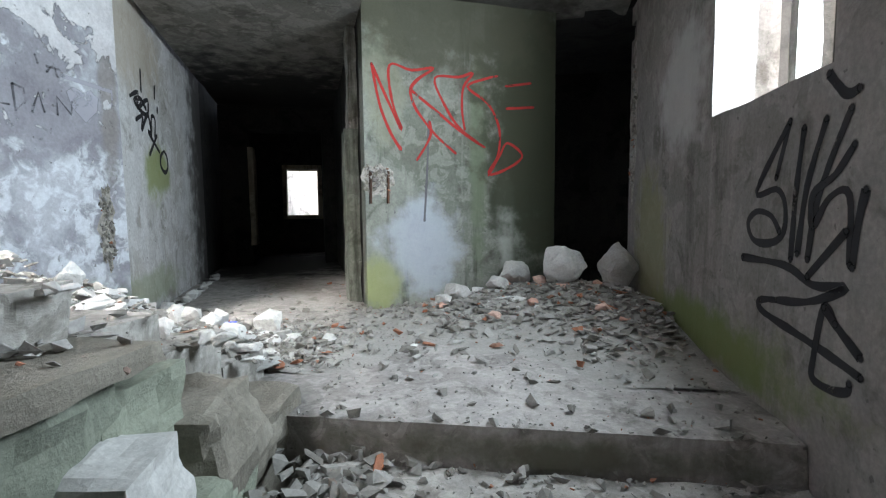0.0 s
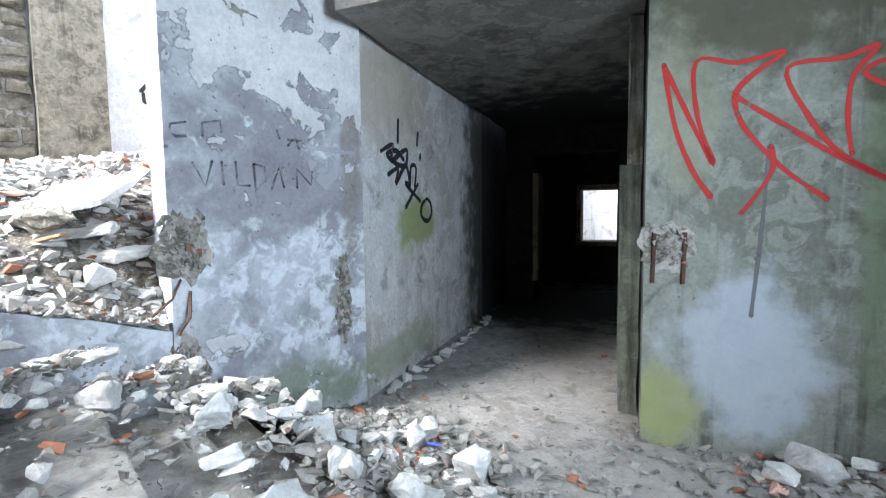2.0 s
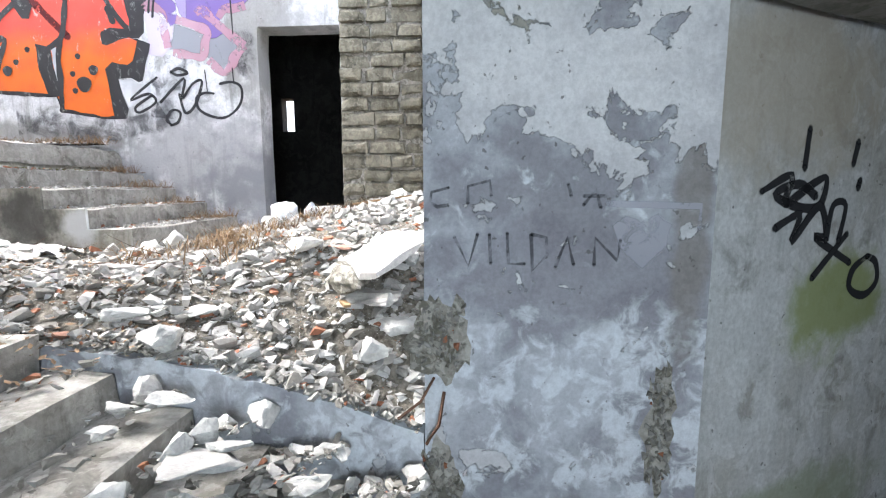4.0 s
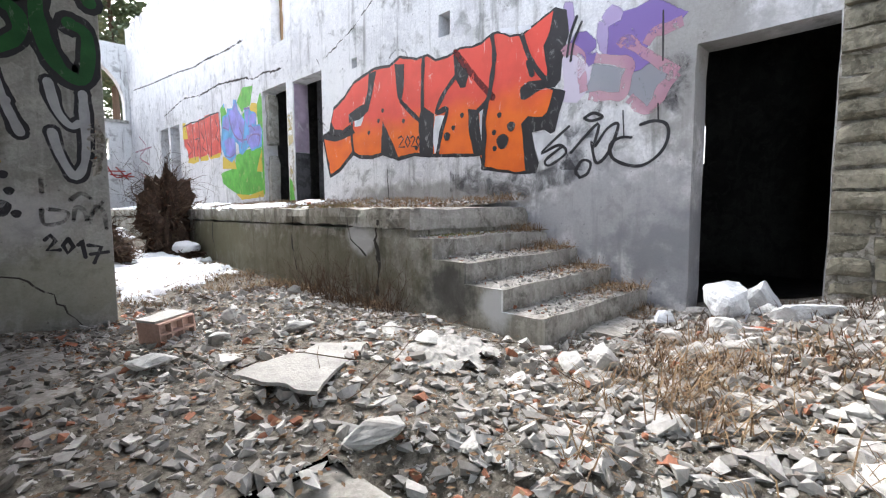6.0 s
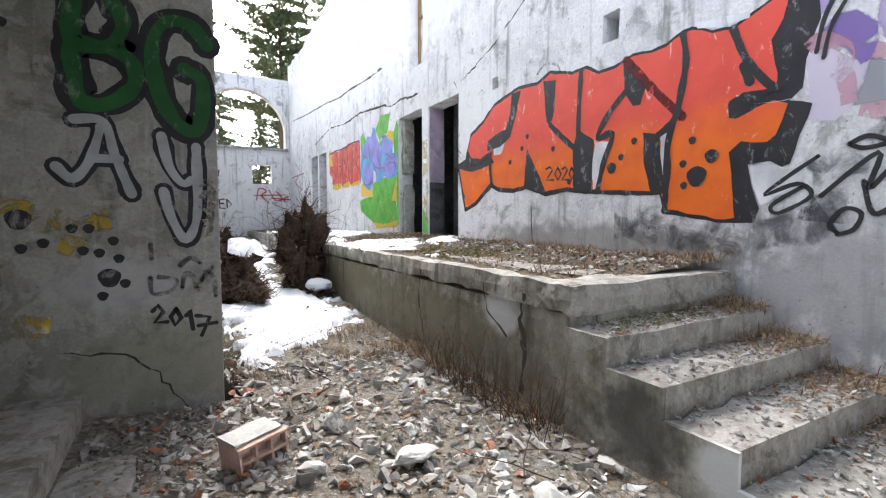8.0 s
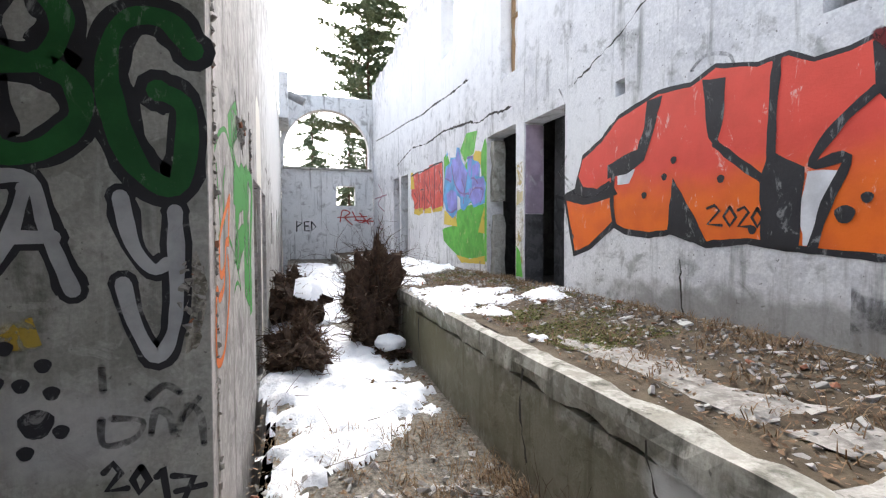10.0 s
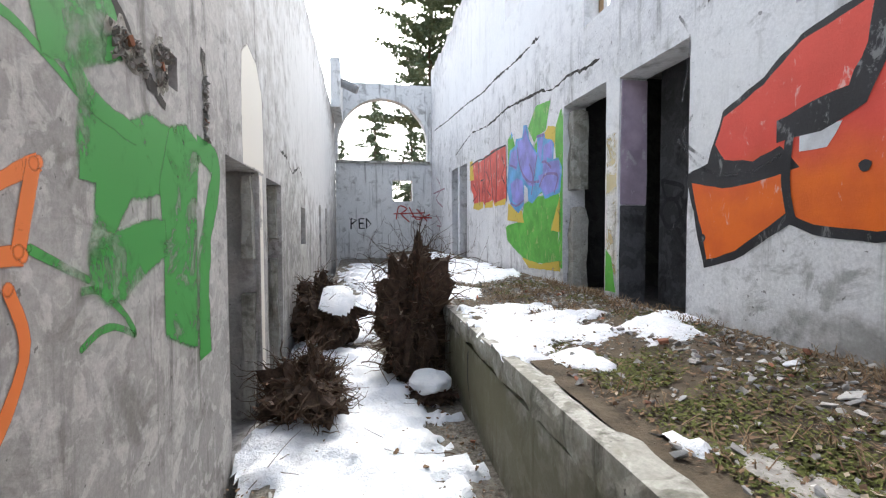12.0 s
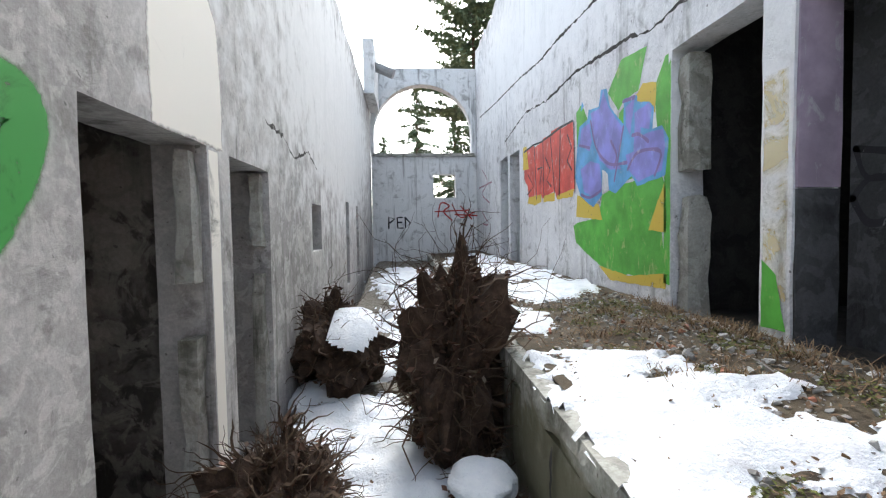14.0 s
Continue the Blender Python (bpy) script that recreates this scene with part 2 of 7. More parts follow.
M_HALL = plaster("hall_wall_plaster", (0.25, 0.235, 0.22), (0.19, 0.18, 0.165), (0.12, 0.11, 0.095), (0.55, 0.68), 0.4, 0.9,
                 (((1.0, 2.6, 0.85), (0.5, 1.3, 0.2), MOSS, 0.9), ((1.0, 3.6, 1.2), (0.5, 0.5, 0.8), (0.2, 0.2, 0.1), 0.7),
                  ((1.0, 3.0, 2.2), (0.5, 0.5, 0.5), (0.42, 0.41, 0.4), 0.7)))
M_PILLAR = plaster("pillar_plaster", (0.36, 0.36, 0.34), (0.23, 0.23, 0.21), (0.13, 0.13, 0.11), (0.54, 0.68), 0.5, 0.9,
                   (((-2.2, -3.62, 2.2), (0.9, 0.5, 0.4), (0.22, 0.22, 0.17), 0.6), ((-1.9, -3.62, 2.75), (0.5, 0.5, 0.25), (0.45, 0.45, 0.46), 0.6)))
M_CONC = plaster("old_concrete", (0.44, 0.43, 0.39), (0.29, 0.28, 0.24), (0.12, 0.115, 0.085), (0.5, 0.68), 0.85, 1.2,
                 (((-4.29, -6.5, 2.4), (0.5, 1.4, 0.4), (0.17, 0.16, 0.09), 0.7), ((-4.28, -5.0, 2.25), (0.3, 4.5, 0.55), (0.13, 0.12, 0.075), 0.75), ((-4.28, -1.5, 2.15), (0.3, 0.35, 0.3), (0.06, 0.06, 0.06), 0.8),
                  ((-4.28, -1.05, 2.1), (0.3, 0.18, 0.2), (0.62, 0.64, 0.66), 0.9), ((-4.29, -2.7, 2.5), (0.3, 0.3, 0.2), (0.62, 0.63, 0.64), 0.9)))
M_TREAD = plaster("worn_step_concrete", (0.4, 0.385, 0.355), (0.28, 0.265, 0.24), (0.15, 0.14, 0.118), (0.5, 0.68), 0.4, 2.0, (), 0.7, 1.6)
# first patch: corridor shade painted into the floor; second: the dark step front
M_FLOOR = plaster("dusty_shaded_floor", (0.37, 0.35, 0.33), (0.26, 0.245, 0.23), (0.16, 0.15, 0.135), (0.55, 0.68), 0.0, 1.3, (((-3.5, 6.7, 0.7), (2.2, 2.2, 2.0), (0.03, 0.029, 0.028), 0.97), ((0.1, 1.64, 0.6), (1.3, 0.05, 0.12), (0.1, 0.1, 0.07), 0.9),), 0.6, 1.5)
# over the stains, the first patch paints in shade farther down the corridor
M_CEIL = plaster("stained_shaded_ceiling", (0.3, 0.285, 0.26), (0.19, 0.18, 0.16), (0.12, 0.11, 0.095), (0.52, 0.66), 0.0, 1.2, (((-3.6, 6.7, 3.1), (3.3, 3.3, 2.0), (0.03, 0.029, 0.028), 0.97), ((-0.3, 4.3, 3.2), (1.2, 0.7, 1), (0.06, 0.056, 0.05), 0.8)))
# near-black: the shade inside the rooms is put into this colour
M_ROOM = plaster("shade_dark_room_plaster", (0.06, 0.056, 0.053), (0.035, 0.033, 0.032), (0.03, 0.03, 0.028), (0.5, 0.62), 0.3, 1.1)
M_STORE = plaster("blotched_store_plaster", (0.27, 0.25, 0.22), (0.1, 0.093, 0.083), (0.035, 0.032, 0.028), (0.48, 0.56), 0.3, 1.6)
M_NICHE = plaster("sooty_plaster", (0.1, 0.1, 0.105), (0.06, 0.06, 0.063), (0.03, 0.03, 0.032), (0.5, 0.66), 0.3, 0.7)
M_BARE = plaster("bare_masonry", (0.42, 0.4, 0.36), (0.3, 0.28, 0.24), (0.14, 0.13, 0.1), (0.48, 0.56), 0.2, 3.0, (), 1.0, 3.5)
M_PIER = plaster("board_marked_concrete", (0.27, 0.25, 0.195), (0.17, 0.158, 0.118), (0.085, 0.078, 0.056), (0.42, 0.72), 0.6, 2.0, (), 1.0, 2.5)
M_CASING = plaster("weathered_casing", (0.5, 0.43, 0.33), (0.38, 0.32, 0.24), (0.2, 0.17, 0.12), (0.52, 0.66), 0.4, 2.0)
M_STONE = vary("pale_rubble", (0.66, 0.66, 0.64), (0.4, 0.39, 0.37), 7.0)
M_BOARD = vary("grey_white_board", (0.5, 0.49, 0.46), (0.36, 0.35, 0.33), 11.0, 0.9, False, None, 0.7, 0.1)
M_GRIT = vary("rubble_grit", (0.62, 0.61, 0.59), (0.17, 0.155, 0.135), 9.0, 0.92, True, (0.36, 0.16, 0.1))
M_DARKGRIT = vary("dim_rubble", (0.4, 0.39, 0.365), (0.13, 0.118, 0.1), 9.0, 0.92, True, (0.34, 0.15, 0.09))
M_BLOCK = vary("green_stained_block", (0.4, 0.43, 0.34), (0.2, 0.22, 0.18), 2.5, 0.9, False, None, 0.9, 0.4)
M_BLOCKB = vary("brown_broken_concrete", (0.34, 0.315, 0.265), (0.17, 0.155, 0.125), 4.0, 0.9, False, None, 1.0, 0.2)
M_SOIL = vary("soil", (0.15, 0.12, 0.08), (0.05, 0.037, 0.025), 5.0, 0.95, False, None, 0.9, 0.1)
M_GRAVEL = vary("gravelly_soil", (0.3, 0.275, 0.235), (0.06, 0.05, 0.037), 28.0, 0.95, False, None, 1.0, 0.0)
M_LITTER = vary("leaf_litter", (0.26, 0.17, 0.1), (0.12, 0.075, 0.045), 9.0, 0.9, True, (0.4, 0.33, 0.24))
M_HEAPLEAF = vary("rotting_leaves", (0.17, 0.09, 0.06), (0.03, 0.019, 0.013), 9.0, 0.85, True, (0.42, 0.34, 0.26))
M_TWIG = vary("twigs", (0.13, 0.085, 0.055), (0.07, 0.045, 0.03), 12.0, 0.9, True)
M_GRASS = vary("dry_grass", (0.34, 0.24, 0.14), (0.14, 0.085, 0.05), 8.0, 0.9, True)
M_CLOD = vary("root_soil", (0.1, 0.062, 0.042), (0.025, 0.017, 0.012), 14.0, 0.95, False, None, 1.0, 0.1)
M_MOSS = vary("moss", (0.16, 0.17, 0.045), (0.09, 0.1, 0.03), 20.0, 0.95, True)
M_NEEDLE = vary("needles", (0.26, 0.32, 0.2), (0.12, 0.17, 0.1), 3.0, 0.8, True)
M_BARK = vary("bark", (0.2, 0.14, 0.1), (0.1, 0.07, 0.05), 8.0)
M_BRICK = vary("fired_clay", (0.5, 0.25, 0.18), (0.62, 0.45, 0.38), 10.0)
M_RUST = vary("rusted_iron", (0.12, 0.06, 0.035), (0.06, 0.035, 0.025), 30.0, 0.8)
M_WOOD = vary("weathered_wood", (0.4, 0.27, 0.15), (0.26, 0.17, 0.1), 14.0)
M_PLASTIC = vary("dirty_white_plastic", (0.75, 0.77, 0.8), (0.6, 0.62, 0.66), 4.0, 0.45)
M_BLUEP = paint("blue_plastic", (0.1, 0.14, 0.6), 0.1)
M_TEALP = paint("teal_plastic", (0.05, 0.35, 0.3), 0.1)
M_ORANGEP = paint("orange_plastic", (0.75, 0.16, 0.05), 0.1)
M_YELLOWP = paint("yellow_plastic", (0.7, 0.55, 0.05), 0.1)
M_PIPE = paint("grey_pipe_metal", (0.3, 0.3, 0.3), 0.3, (0.2, 0.12, 0.08), 0.5)


def snow_material():
    m, n, l, b = shader("old_snow", 0.55)
    k = noise_node(n, l, 6.0, 7.0, 0.6)
    col = mix(n, l, ramp(n, l, k, 0.3, 0.7), (0.7, 0.73, 0.78), (0.82, 0.83, 0.85))
    dirt = noise_node(n, l, 30.0, 4.0, 0.6)
    col = mix(n, l, calc(n, l, "MULTIPLY", ramp(n, l, dirt, 0.69, 0.74), 0.7), col, (0.3, 0.24, 0.18))
    l.new(col, b.inputs["Base Color"])
    b.inputs["Subsurface Weight"].default_value = 0.0
    bump(n, l, b, calc(n, l, "ADD", k, calc(n, l, "MULTIPLY", noise_node(n, l, 40.0, 6.0), 0.5)), 0.8, 0.04)
    return m


M_SNOW = snow_material()
P_BLACK = paint("black_paint", (0.03, 0.03, 0.035), 0.2)
P_TAG = spray("black_spray", (0.025, 0.025, 0.028), 0.95)
P_FADED = spray("faded_black_spray", (0.06, 0.06, 0.07), 0.6, (0.34, 0.56))
P_CREAM = spray("cream_tint", (0.86, 0.82, 0.74), 0.95, (0.2, 0.45), 2.0)
P_REDTAG = spray("red_spray", (0.38, 0.03, 0.025), 0.95)
P_RED = paint("coral_red_paint", (0.72, 0.1, 0.075), 0.35, (0.75, 0.5, 0.48))
P_PIECE = faded_paint("red_to_orange_paint", (0.8, 0.16, 0.015), (0.74, 0.085, 0.06), 3.8, 4.2, (0.75, 0.5, 0.46))
P_WHITE = paint("white_paint", (0.78, 0.79, 0.82), 0.3, (0.55, 0.55, 0.56))
P_PURPLE = paint("purple_paint", (0.25, 0.18, 0.42), 0.3, (0.6, 0.55, 0.62))
P_PINK = spray("pink_spray", (0.62, 0.34, 0.42), 0.6, (0.34, 0.5))
P_LAV = spray("lavender_spray", (0.7, 0.64, 0.76), 0.8)
P_GREEN = paint("bright_green_paint", (0.14, 0.5, 0.07), 0.3, (0.45, 0.5, 0.2))
P_GREENL = spray("green_spray", (0.07, 0.33, 0.07), 0.9, (0.3, 0.52), 3.0)
P_DKGREEN = paint("dark_green_paint", (0.02, 0.11, 0.03), 0.1)
P_SILVER = paint("silver_paint", (0.42, 0.43, 0.45), 0.3, (0.3, 0.3, 0.3))
P_YELLOW = spray("yellow_spray", (0.75, 0.55, 0.08), 0.8)
P_BLUE = paint("periwinkle_paint", (0.3, 0.3, 0.75), 0.25, (0.35, 0.45, 0.8))
P_CYAN = paint("light_blue_paint", (0.15, 0.42, 0.75), 0.2)
P_LILAC = paint("lilac_paint", (0.45, 0.36, 0.45), 0.4, (0.5, 0.48, 0.5))
P_MURK = spray("grey_smear", (0.16, 0.16, 0.17), 0.7)
P_MURK2 = spray("thin_grey_spray", (0.33, 0.34, 0.38), 0.75)
P_PURPLE2 = spray("purple_spray", (0.22, 0.15, 0.4), 0.92)
P_CRACK = paint("crack_shadow_dirt", (0.06, 0.055, 0.05), 0.4, (0.25, 0.24, 0.22), 0.95)
P_OTAG = spray("orange_spray", (0.75, 0.2, 0.05), 0.97)
P_LILACS = spray("light_purple_spray", (0.42, 0.34, 0.56), 0.85)
P_DRIED = spray("dried_dark_red_paint", (0.12, 0.012, 0.015), 0.95, (0.36, 0.5), 16.0)
P_PALE = spray("pale_grey_spray", (0.5, 0.5, 0.56), 0.6, (0.3, 0.5), 12.0)
P_THINYEL = spray("thin_yellow_spray", (0.5, 0.36, 0.05), 0.7, (0.4, 0.58), 9.0)
P_SMEAR = spray("thin_dark_smear", (0.1, 0.1, 0.11), 0.7, (0.38, 0.64), 4.0)
P_FADEYEL = spray("faded_yellow_spray", (0.75, 0.6, 0.25), 0.45, (0.4, 0.6), 4.0)
# near-black plaster: the unlit depth of corridor and side room is in its colour
M_SHADE = plaster("shade_black_plaster", (0.045, 0.043, 0.04), (0.03, 0.029, 0.028), (0.015, 0.015, 0.014), (0.5, 0.62), 0.3, 1.1)
P_YELLOWP = paint("yellow_paint", (0.72, 0.55, 0.08), 0.2)


# ---- builders ----
def mesh_from(name, verts, faces, mat, smooth=False):
    me = bpy.data.meshes.new(name)
    me.from_pydata([tuple(v) for v in verts], [], faces)
    me.materials.append(mat)
    if smooth:
        me.polygons.foreach_set("use_smooth", [True] * len(me.polygons))
    me.update()
    return me


def structure(name, verts, faces, mat, label, category, smooth=False):
    return tagged(new(name, mesh_from(name, verts, faces, mat, smooth)), label, category, kind="structure")


def thing(name, label, category, at=(0, 0, 0), group="", kind=""):
    ob = new(name)
    ob.empty_display_size = 0.1
    ob.location = at
    return tagged(ob, label, category, group, kind)


def part(name, bm, mat, parent, label=""):
    """bm: a bmesh, or (verts, faces) in the parent's space."""
    if isinstance(bm, tuple):
        me = mesh_from(name, bm[0], bm[1], mat)
        rim = me.attributes.new("rim", "FLOAT", "POINT")
        rim.data.foreach_set("value", bm[2] if len(bm) > 2 else [1.0] * len(me.vertices))
    else:
        me = bpy.data.meshes.new(name)
        bm.to_mesh(me)
        bm.free()
        me.materials.append(mat)
    ob = new(name, me)
    ob.parent = parent
    return tagged(ob, label)


def wob(x, y, z, f=1.0):
    return noise.noise(Vector((x * f, y * f, z * f)))


def cuts(a, b, marks, step):
    pts = sorted({round(v, 4) for v in (a, b, *[m for m in marks if a < m < b])})
    out = []
    for p, q in zip(pts, pts[1:]):
        k = max(1, math.ceil((q - p) / step))
        out += [p + (q - p) * i / k for i in range(k)]
    return out + [b]


def wall_mesh(p, yaw, length, z0, z1, thick, holes, step=0.25, ragged=0.0, worn=0.012, gone=None, relief=0.0004):
    """A wall from p along yaw, thick to its left, with rectangular openings (from, to, bottom, top) worn at the edges."""
    du, dn = Vector((math.cos(radians(yaw)), math.sin(radians(yaw)), 0)), Vector((-math.sin(radians(yaw)), math.cos(radians(yaw)), 0))
    us = cuts(0, length, [v for h in holes for v in h[:2]], step)
    zs = cuts(z0, z1, [v for h in holes for v in h[2:4]], step)
    nu, nz = len(us) - 1, len(zs) - 1

    def solid(i, j):
        if not (0 <= i < nu and 0 <= j < nz):
            return False
        u, z = (us[i] + us[i + 1]) / 2, (zs[j] + zs[j + 1]) / 2
        return not any(h[0] < u < h[1] and h[2] < z < h[3] for h in holes) and not (gone and gone(u, z))
    verts, faces, index = [], [], {}

    def vert(i, j, side):
        key = (i, j, side)
        if key not in index:
            u, z = us[i], zs[j]
            w = Vector(p) + du * u
            if 0 < i < nu:
                u += worn * wob(w.x, w.y, z * 1.3, 2.7)
            if 0 < j < nz:
                z += worn * wob(w.x + 9, w.y, z, 2.9)
            if j == nz:
                z += ragged * (wob(w.x, w.y, 3.3, 1.3) + 0.6 * wob(w.x, w.y, 7.7, 4.0))
            d = (0 if side == 0 else thick) + relief * wob(w.x, w.y, z + side * 5, 3.0)
            index[key] = len(verts)
            verts.append(Vector((p[0], p[1], z)) + du * u + dn * d)
        return index[key]
    for i in range(nu):
        for j in range(nz):
            if not solid(i, j):
                continue
            a = [vert(i, j, 0), vert(i + 1, j, 0), vert(i + 1, j + 1, 0), vert(i, j + 1, 0)]
            b = [vert(i, j, 1), vert(i + 1, j, 1), vert(i + 1, j + 1, 1), vert(i, j + 1, 1)]
            faces += [tuple(a), tuple(reversed(b))]
            for (x, y), k in (((i, j - 1), 0), ((i + 1, j), 1), ((i, j + 1), 2), ((i - 1, j), 3)):
                if not solid(x, y):
                    k2 = (k + 1) % 4
                    faces.append((a[k2], a[k], b[k], b[k2]))
    return verts, faces


def wall(name, p, yaw, length, z0, z1, thick, holes, mat, label, **more):
    v, f = wall_mesh(p, yaw, length, z0, z1, thick, holes, **more)
    return structure(name, v, f, mat, label, "wall")


def block_mesh(x0, x1, y0, y1, z0, z1, step=0.2, wear=0.012, seed=0.0):
    """A cast block with chipped, wavering edges."""
    xs, ys, zs = cuts(x0, x1, (), step), cuts(y0, y1, (), step), cuts(z0, z1, (), step)
    verts, faces, index = [], [], {}

    def vert(i, j, k):
        if (i, j, k) not in index:
            x, y, z = xs[i], ys[j], zs[k]
            e = (i in (0, len(xs) - 1)) + (j in (0, len(ys) - 1)) + (k in (0, len(zs) - 1))
            w = wear * (1.0 if e > 1 else 0.25)
            cx, cy, cz = (x0 + x1) / 2, (y0 + y1) / 2, (z0 + z1) / 2
            n1 = abs(wob(x + seed, y, z, 3.1)) * 1.6 + 0.3 * wob(x, y + seed, z, 11)
            index[(i, j, k)] = len(verts)
            verts.append((x - w * n1 * math.copysign(1, x - cx) * (i in (0, len(xs) - 1)), y - w * n1 * math.copysign(1, y - cy) * (j in (0, len(ys) - 1)),
                          z - w * n1 * math.copysign(1, z - cz) * (k in (0, len(zs) - 1))))
        return index[(i, j, k)]
    nx, ny, nz = len(xs) - 1, len(ys) - 1, len(zs) - 1
    for i in range(nx):
        for j in range(ny):
            faces += [(vert(i, j, 0), vert(i, j + 1, 0), vert(i + 1, j + 1, 0), vert(i + 1, j, 0)), (vert(i, j, nz), vert(i + 1, j, nz), vert(i + 1, j + 1, nz), vert(i, j + 1, nz))]
    for i in range(nx):
        for k in range(nz):
            faces += [(vert(i, 0, k), vert(i + 1, 0, k), vert(i + 1, 0, k + 1), vert(i, 0, k + 1)), (vert(i, ny, k), vert(i, ny, k + 1), vert(i + 1, ny, k + 1), vert(i + 1, ny, k))]
    for j in range(ny):
        for k in range(nz):
            faces += [(vert(0, j, k), vert(0, j, k + 1), vert(0, j + 1, k + 1), vert(0, j + 1, k)), (vert(nx, j, k), vert(nx, j + 1, k), vert(nx, j + 1, k + 1), vert(nx, j, k + 1))]
    return verts, faces


def block(name, x0, x1, y0, y1, z0, z1, mat, label, category="concrete", m=None, **more):
    v, f = block_mesh(x0, x1, y0, y1, z0, z1, **more)
    ob = structure(name, v, f, mat, label, category)
    if m:
        ob.matrix_world = m
    return ob


def sheet(x0, x1, y0, y1, step, height, keep=None):
    """A height field over a rectangle, with the cells that keep allows."""
    nx, ny = max(1, round((x1 - x0) / step)), max(1, round((y1 - y0) / step))
    index, verts, faces = {}, [], []

    def vert(i, j):
        if (i, j) not in index:
            x, y = x0 + (x1 - x0) * i / nx, y0 + (y1 - y0) * j / ny
            index[(i, j)] = len(verts)
            verts.append((x, y, height(x, y)))
        return index[(i, j)]
    for i in range(nx):
        for j in range(ny):
            x, y = x0 + (x1 - x0) * (i + 0.5) / nx, y0 + (y1 - y0) * (j + 0.5) / ny
            if keep is None or keep(x, y):
                faces.append((vert(i, j), vert(i + 1, j), vert(i + 1, j + 1), vert(i, j + 1)))
    return verts, faces


def ease(a, b, v):
    t = min(1.0, max(0.0, (v - a) / (b - a)))
    return t * t * (3 - 2 * t)


def tube(path, r0, r1=None, sides=4):
    """A tapered rod along a path, as verts and faces."""
    r1 = r0 if r1 is None else r1
    verts, faces = [], []
    for i, q in enumerate(path):
        q = Vector(q)
        d = (Vector(path[min(i + 1, len(path) - 1)]) - Vector(path[max(i - 1, 0)])).normalized()
        a = d.cross(Vector((0, 0, 1)) if abs(d.z) < 0.9 else Vector((1, 0, 0))).normalized()
        b = d.cross(a)
        r = r0 + (r1 - r0) * i / max(1, len(path) - 1)
        verts += [q + a * r * math.cos(t) + b * r * math.sin(t) for t in (math.tau * k / sides for k in range(sides))]
    for i in range(len(path) - 1):
        for k in range(sides):
            k2 = (k + 1) % sides
            faces.append((i * sides + k, i * sides + k2, (i + 1) * sides + k2, (i + 1) * sides + k))
    faces += [tuple(reversed(range(sides))), tuple(range(len(verts) - sides, len(verts)))]
    return verts, faces


def joined(pieces):
    verts, faces = [], []
    for v, f in pieces:
        k = len(verts)
        verts += list(v)
        faces += [tuple(i + k for i in q) for q in f]
    return verts, faces


def moved(piece, m):
    return [m @ Vector(v) for v in piece[0]], piece[1]


rng = random.Random(7)


def chunk(seed, flat=1.0, count=13):
    """An angular broken lump about one metre across, resting on z = 0."""
    r = random.Random(seed)
    bm = bmesh.new()
    for _ in range(count):
        v = Vector((r.gauss(0, 1), r.gauss(0, 1), r.gauss(0, 1))).normalized() * r.uniform(0.42, 0.55)
        bm.verts.new((v.x, v.y * r.uniform(0.7, 0.95), v.z * flat))
    out = bmesh.ops.convex_hull(bm, input=bm.verts)
    bmesh.ops.delete(bm, geom=list({g for g in out["geom_interior"] + out["geom_unused"] if isinstance(g, bmesh.types.BMVert)}), context="VERTS")
    bm.verts.index_update()
    low = min(v.co.z for v in bm.verts)
    verts = [(v.co.x, v.co.y, v.co.z - low) for v in bm.verts]
    faces = [tuple(v.index for v in f.verts) for f in bm.faces]
    bm.free()
    return verts, faces


CHUNKS = [chunk(s, (1.0, 0.55, 0.75, 0.3, 0.85, 0.4)[s % 6]) for s in range(18)]
CHIPS = [chunk(s + 50, (0.9, 0.4, 0.6)[s % 3], 8) for s in range(9)]


def stones(name, spots, mat, label, shapes=None):
    """Many loose stones as one mesh; spots: (x, y, z, size)."""
    shapes = shapes or CHIPS
    pieces = []
    for x, y, z, s in spots:
        m = pose(x, y, z - s * 0.1, rng.uniform(-25, 25), rng.uniform(-25, 25), rng.uniform(0, 360)) @ Matrix.Diagonal((s, s * rng.uniform(0.6, 1), s * rng.uniform(0.6, 1), 1))
        pieces.append(moved(shapes[rng.randrange(len(shapes))], m))
    v, f = joined(pieces)
    return tagged(new(name, mesh_from(name, v, f, mat)), label, "rubble", kind="stuff")


CHUNK_MESHES = {}


def crag(piece, seed, worn=1):
    """A lump with broken facets and pitted faces."""
    bm = bmesh.new()
    vs = [bm.verts.new(v) for v in piece[0]]
    for f in piece[1]:
        bm.faces.new([vs[i] for i in f])
    bmesh.ops.subdivide_edges(bm, edges=bm.edges[:], cuts=5, use_grid_fill=True)
    bmesh.ops.triangulate(bm, faces=bm.faces[:])
    for _ in range(worn):
        bmesh.ops.smooth_vert(bm, verts=bm.verts[:], factor=0.5, use_axis_x=True, use_axis_y=True, use_axis_z=True)
    bm.normal_update()
    for v in bm.verts:
        x, y, z = v.co
        k = 0.05 * wob(x + seed, y, z, 2.5) + 0.03 * wob(x, y + seed, z, 6.0) - 0.03 * abs(wob(x, y, z + seed, 9.0)) + 0.012 * wob(x, y, z, 22.0)
        v.co += v.normal * k
    bm.verts.index_update()
    out = [tuple(v.co) for v in bm.verts], [tuple(v.index for v in f.verts) for f in bm.faces]
    bm.free()
    return out


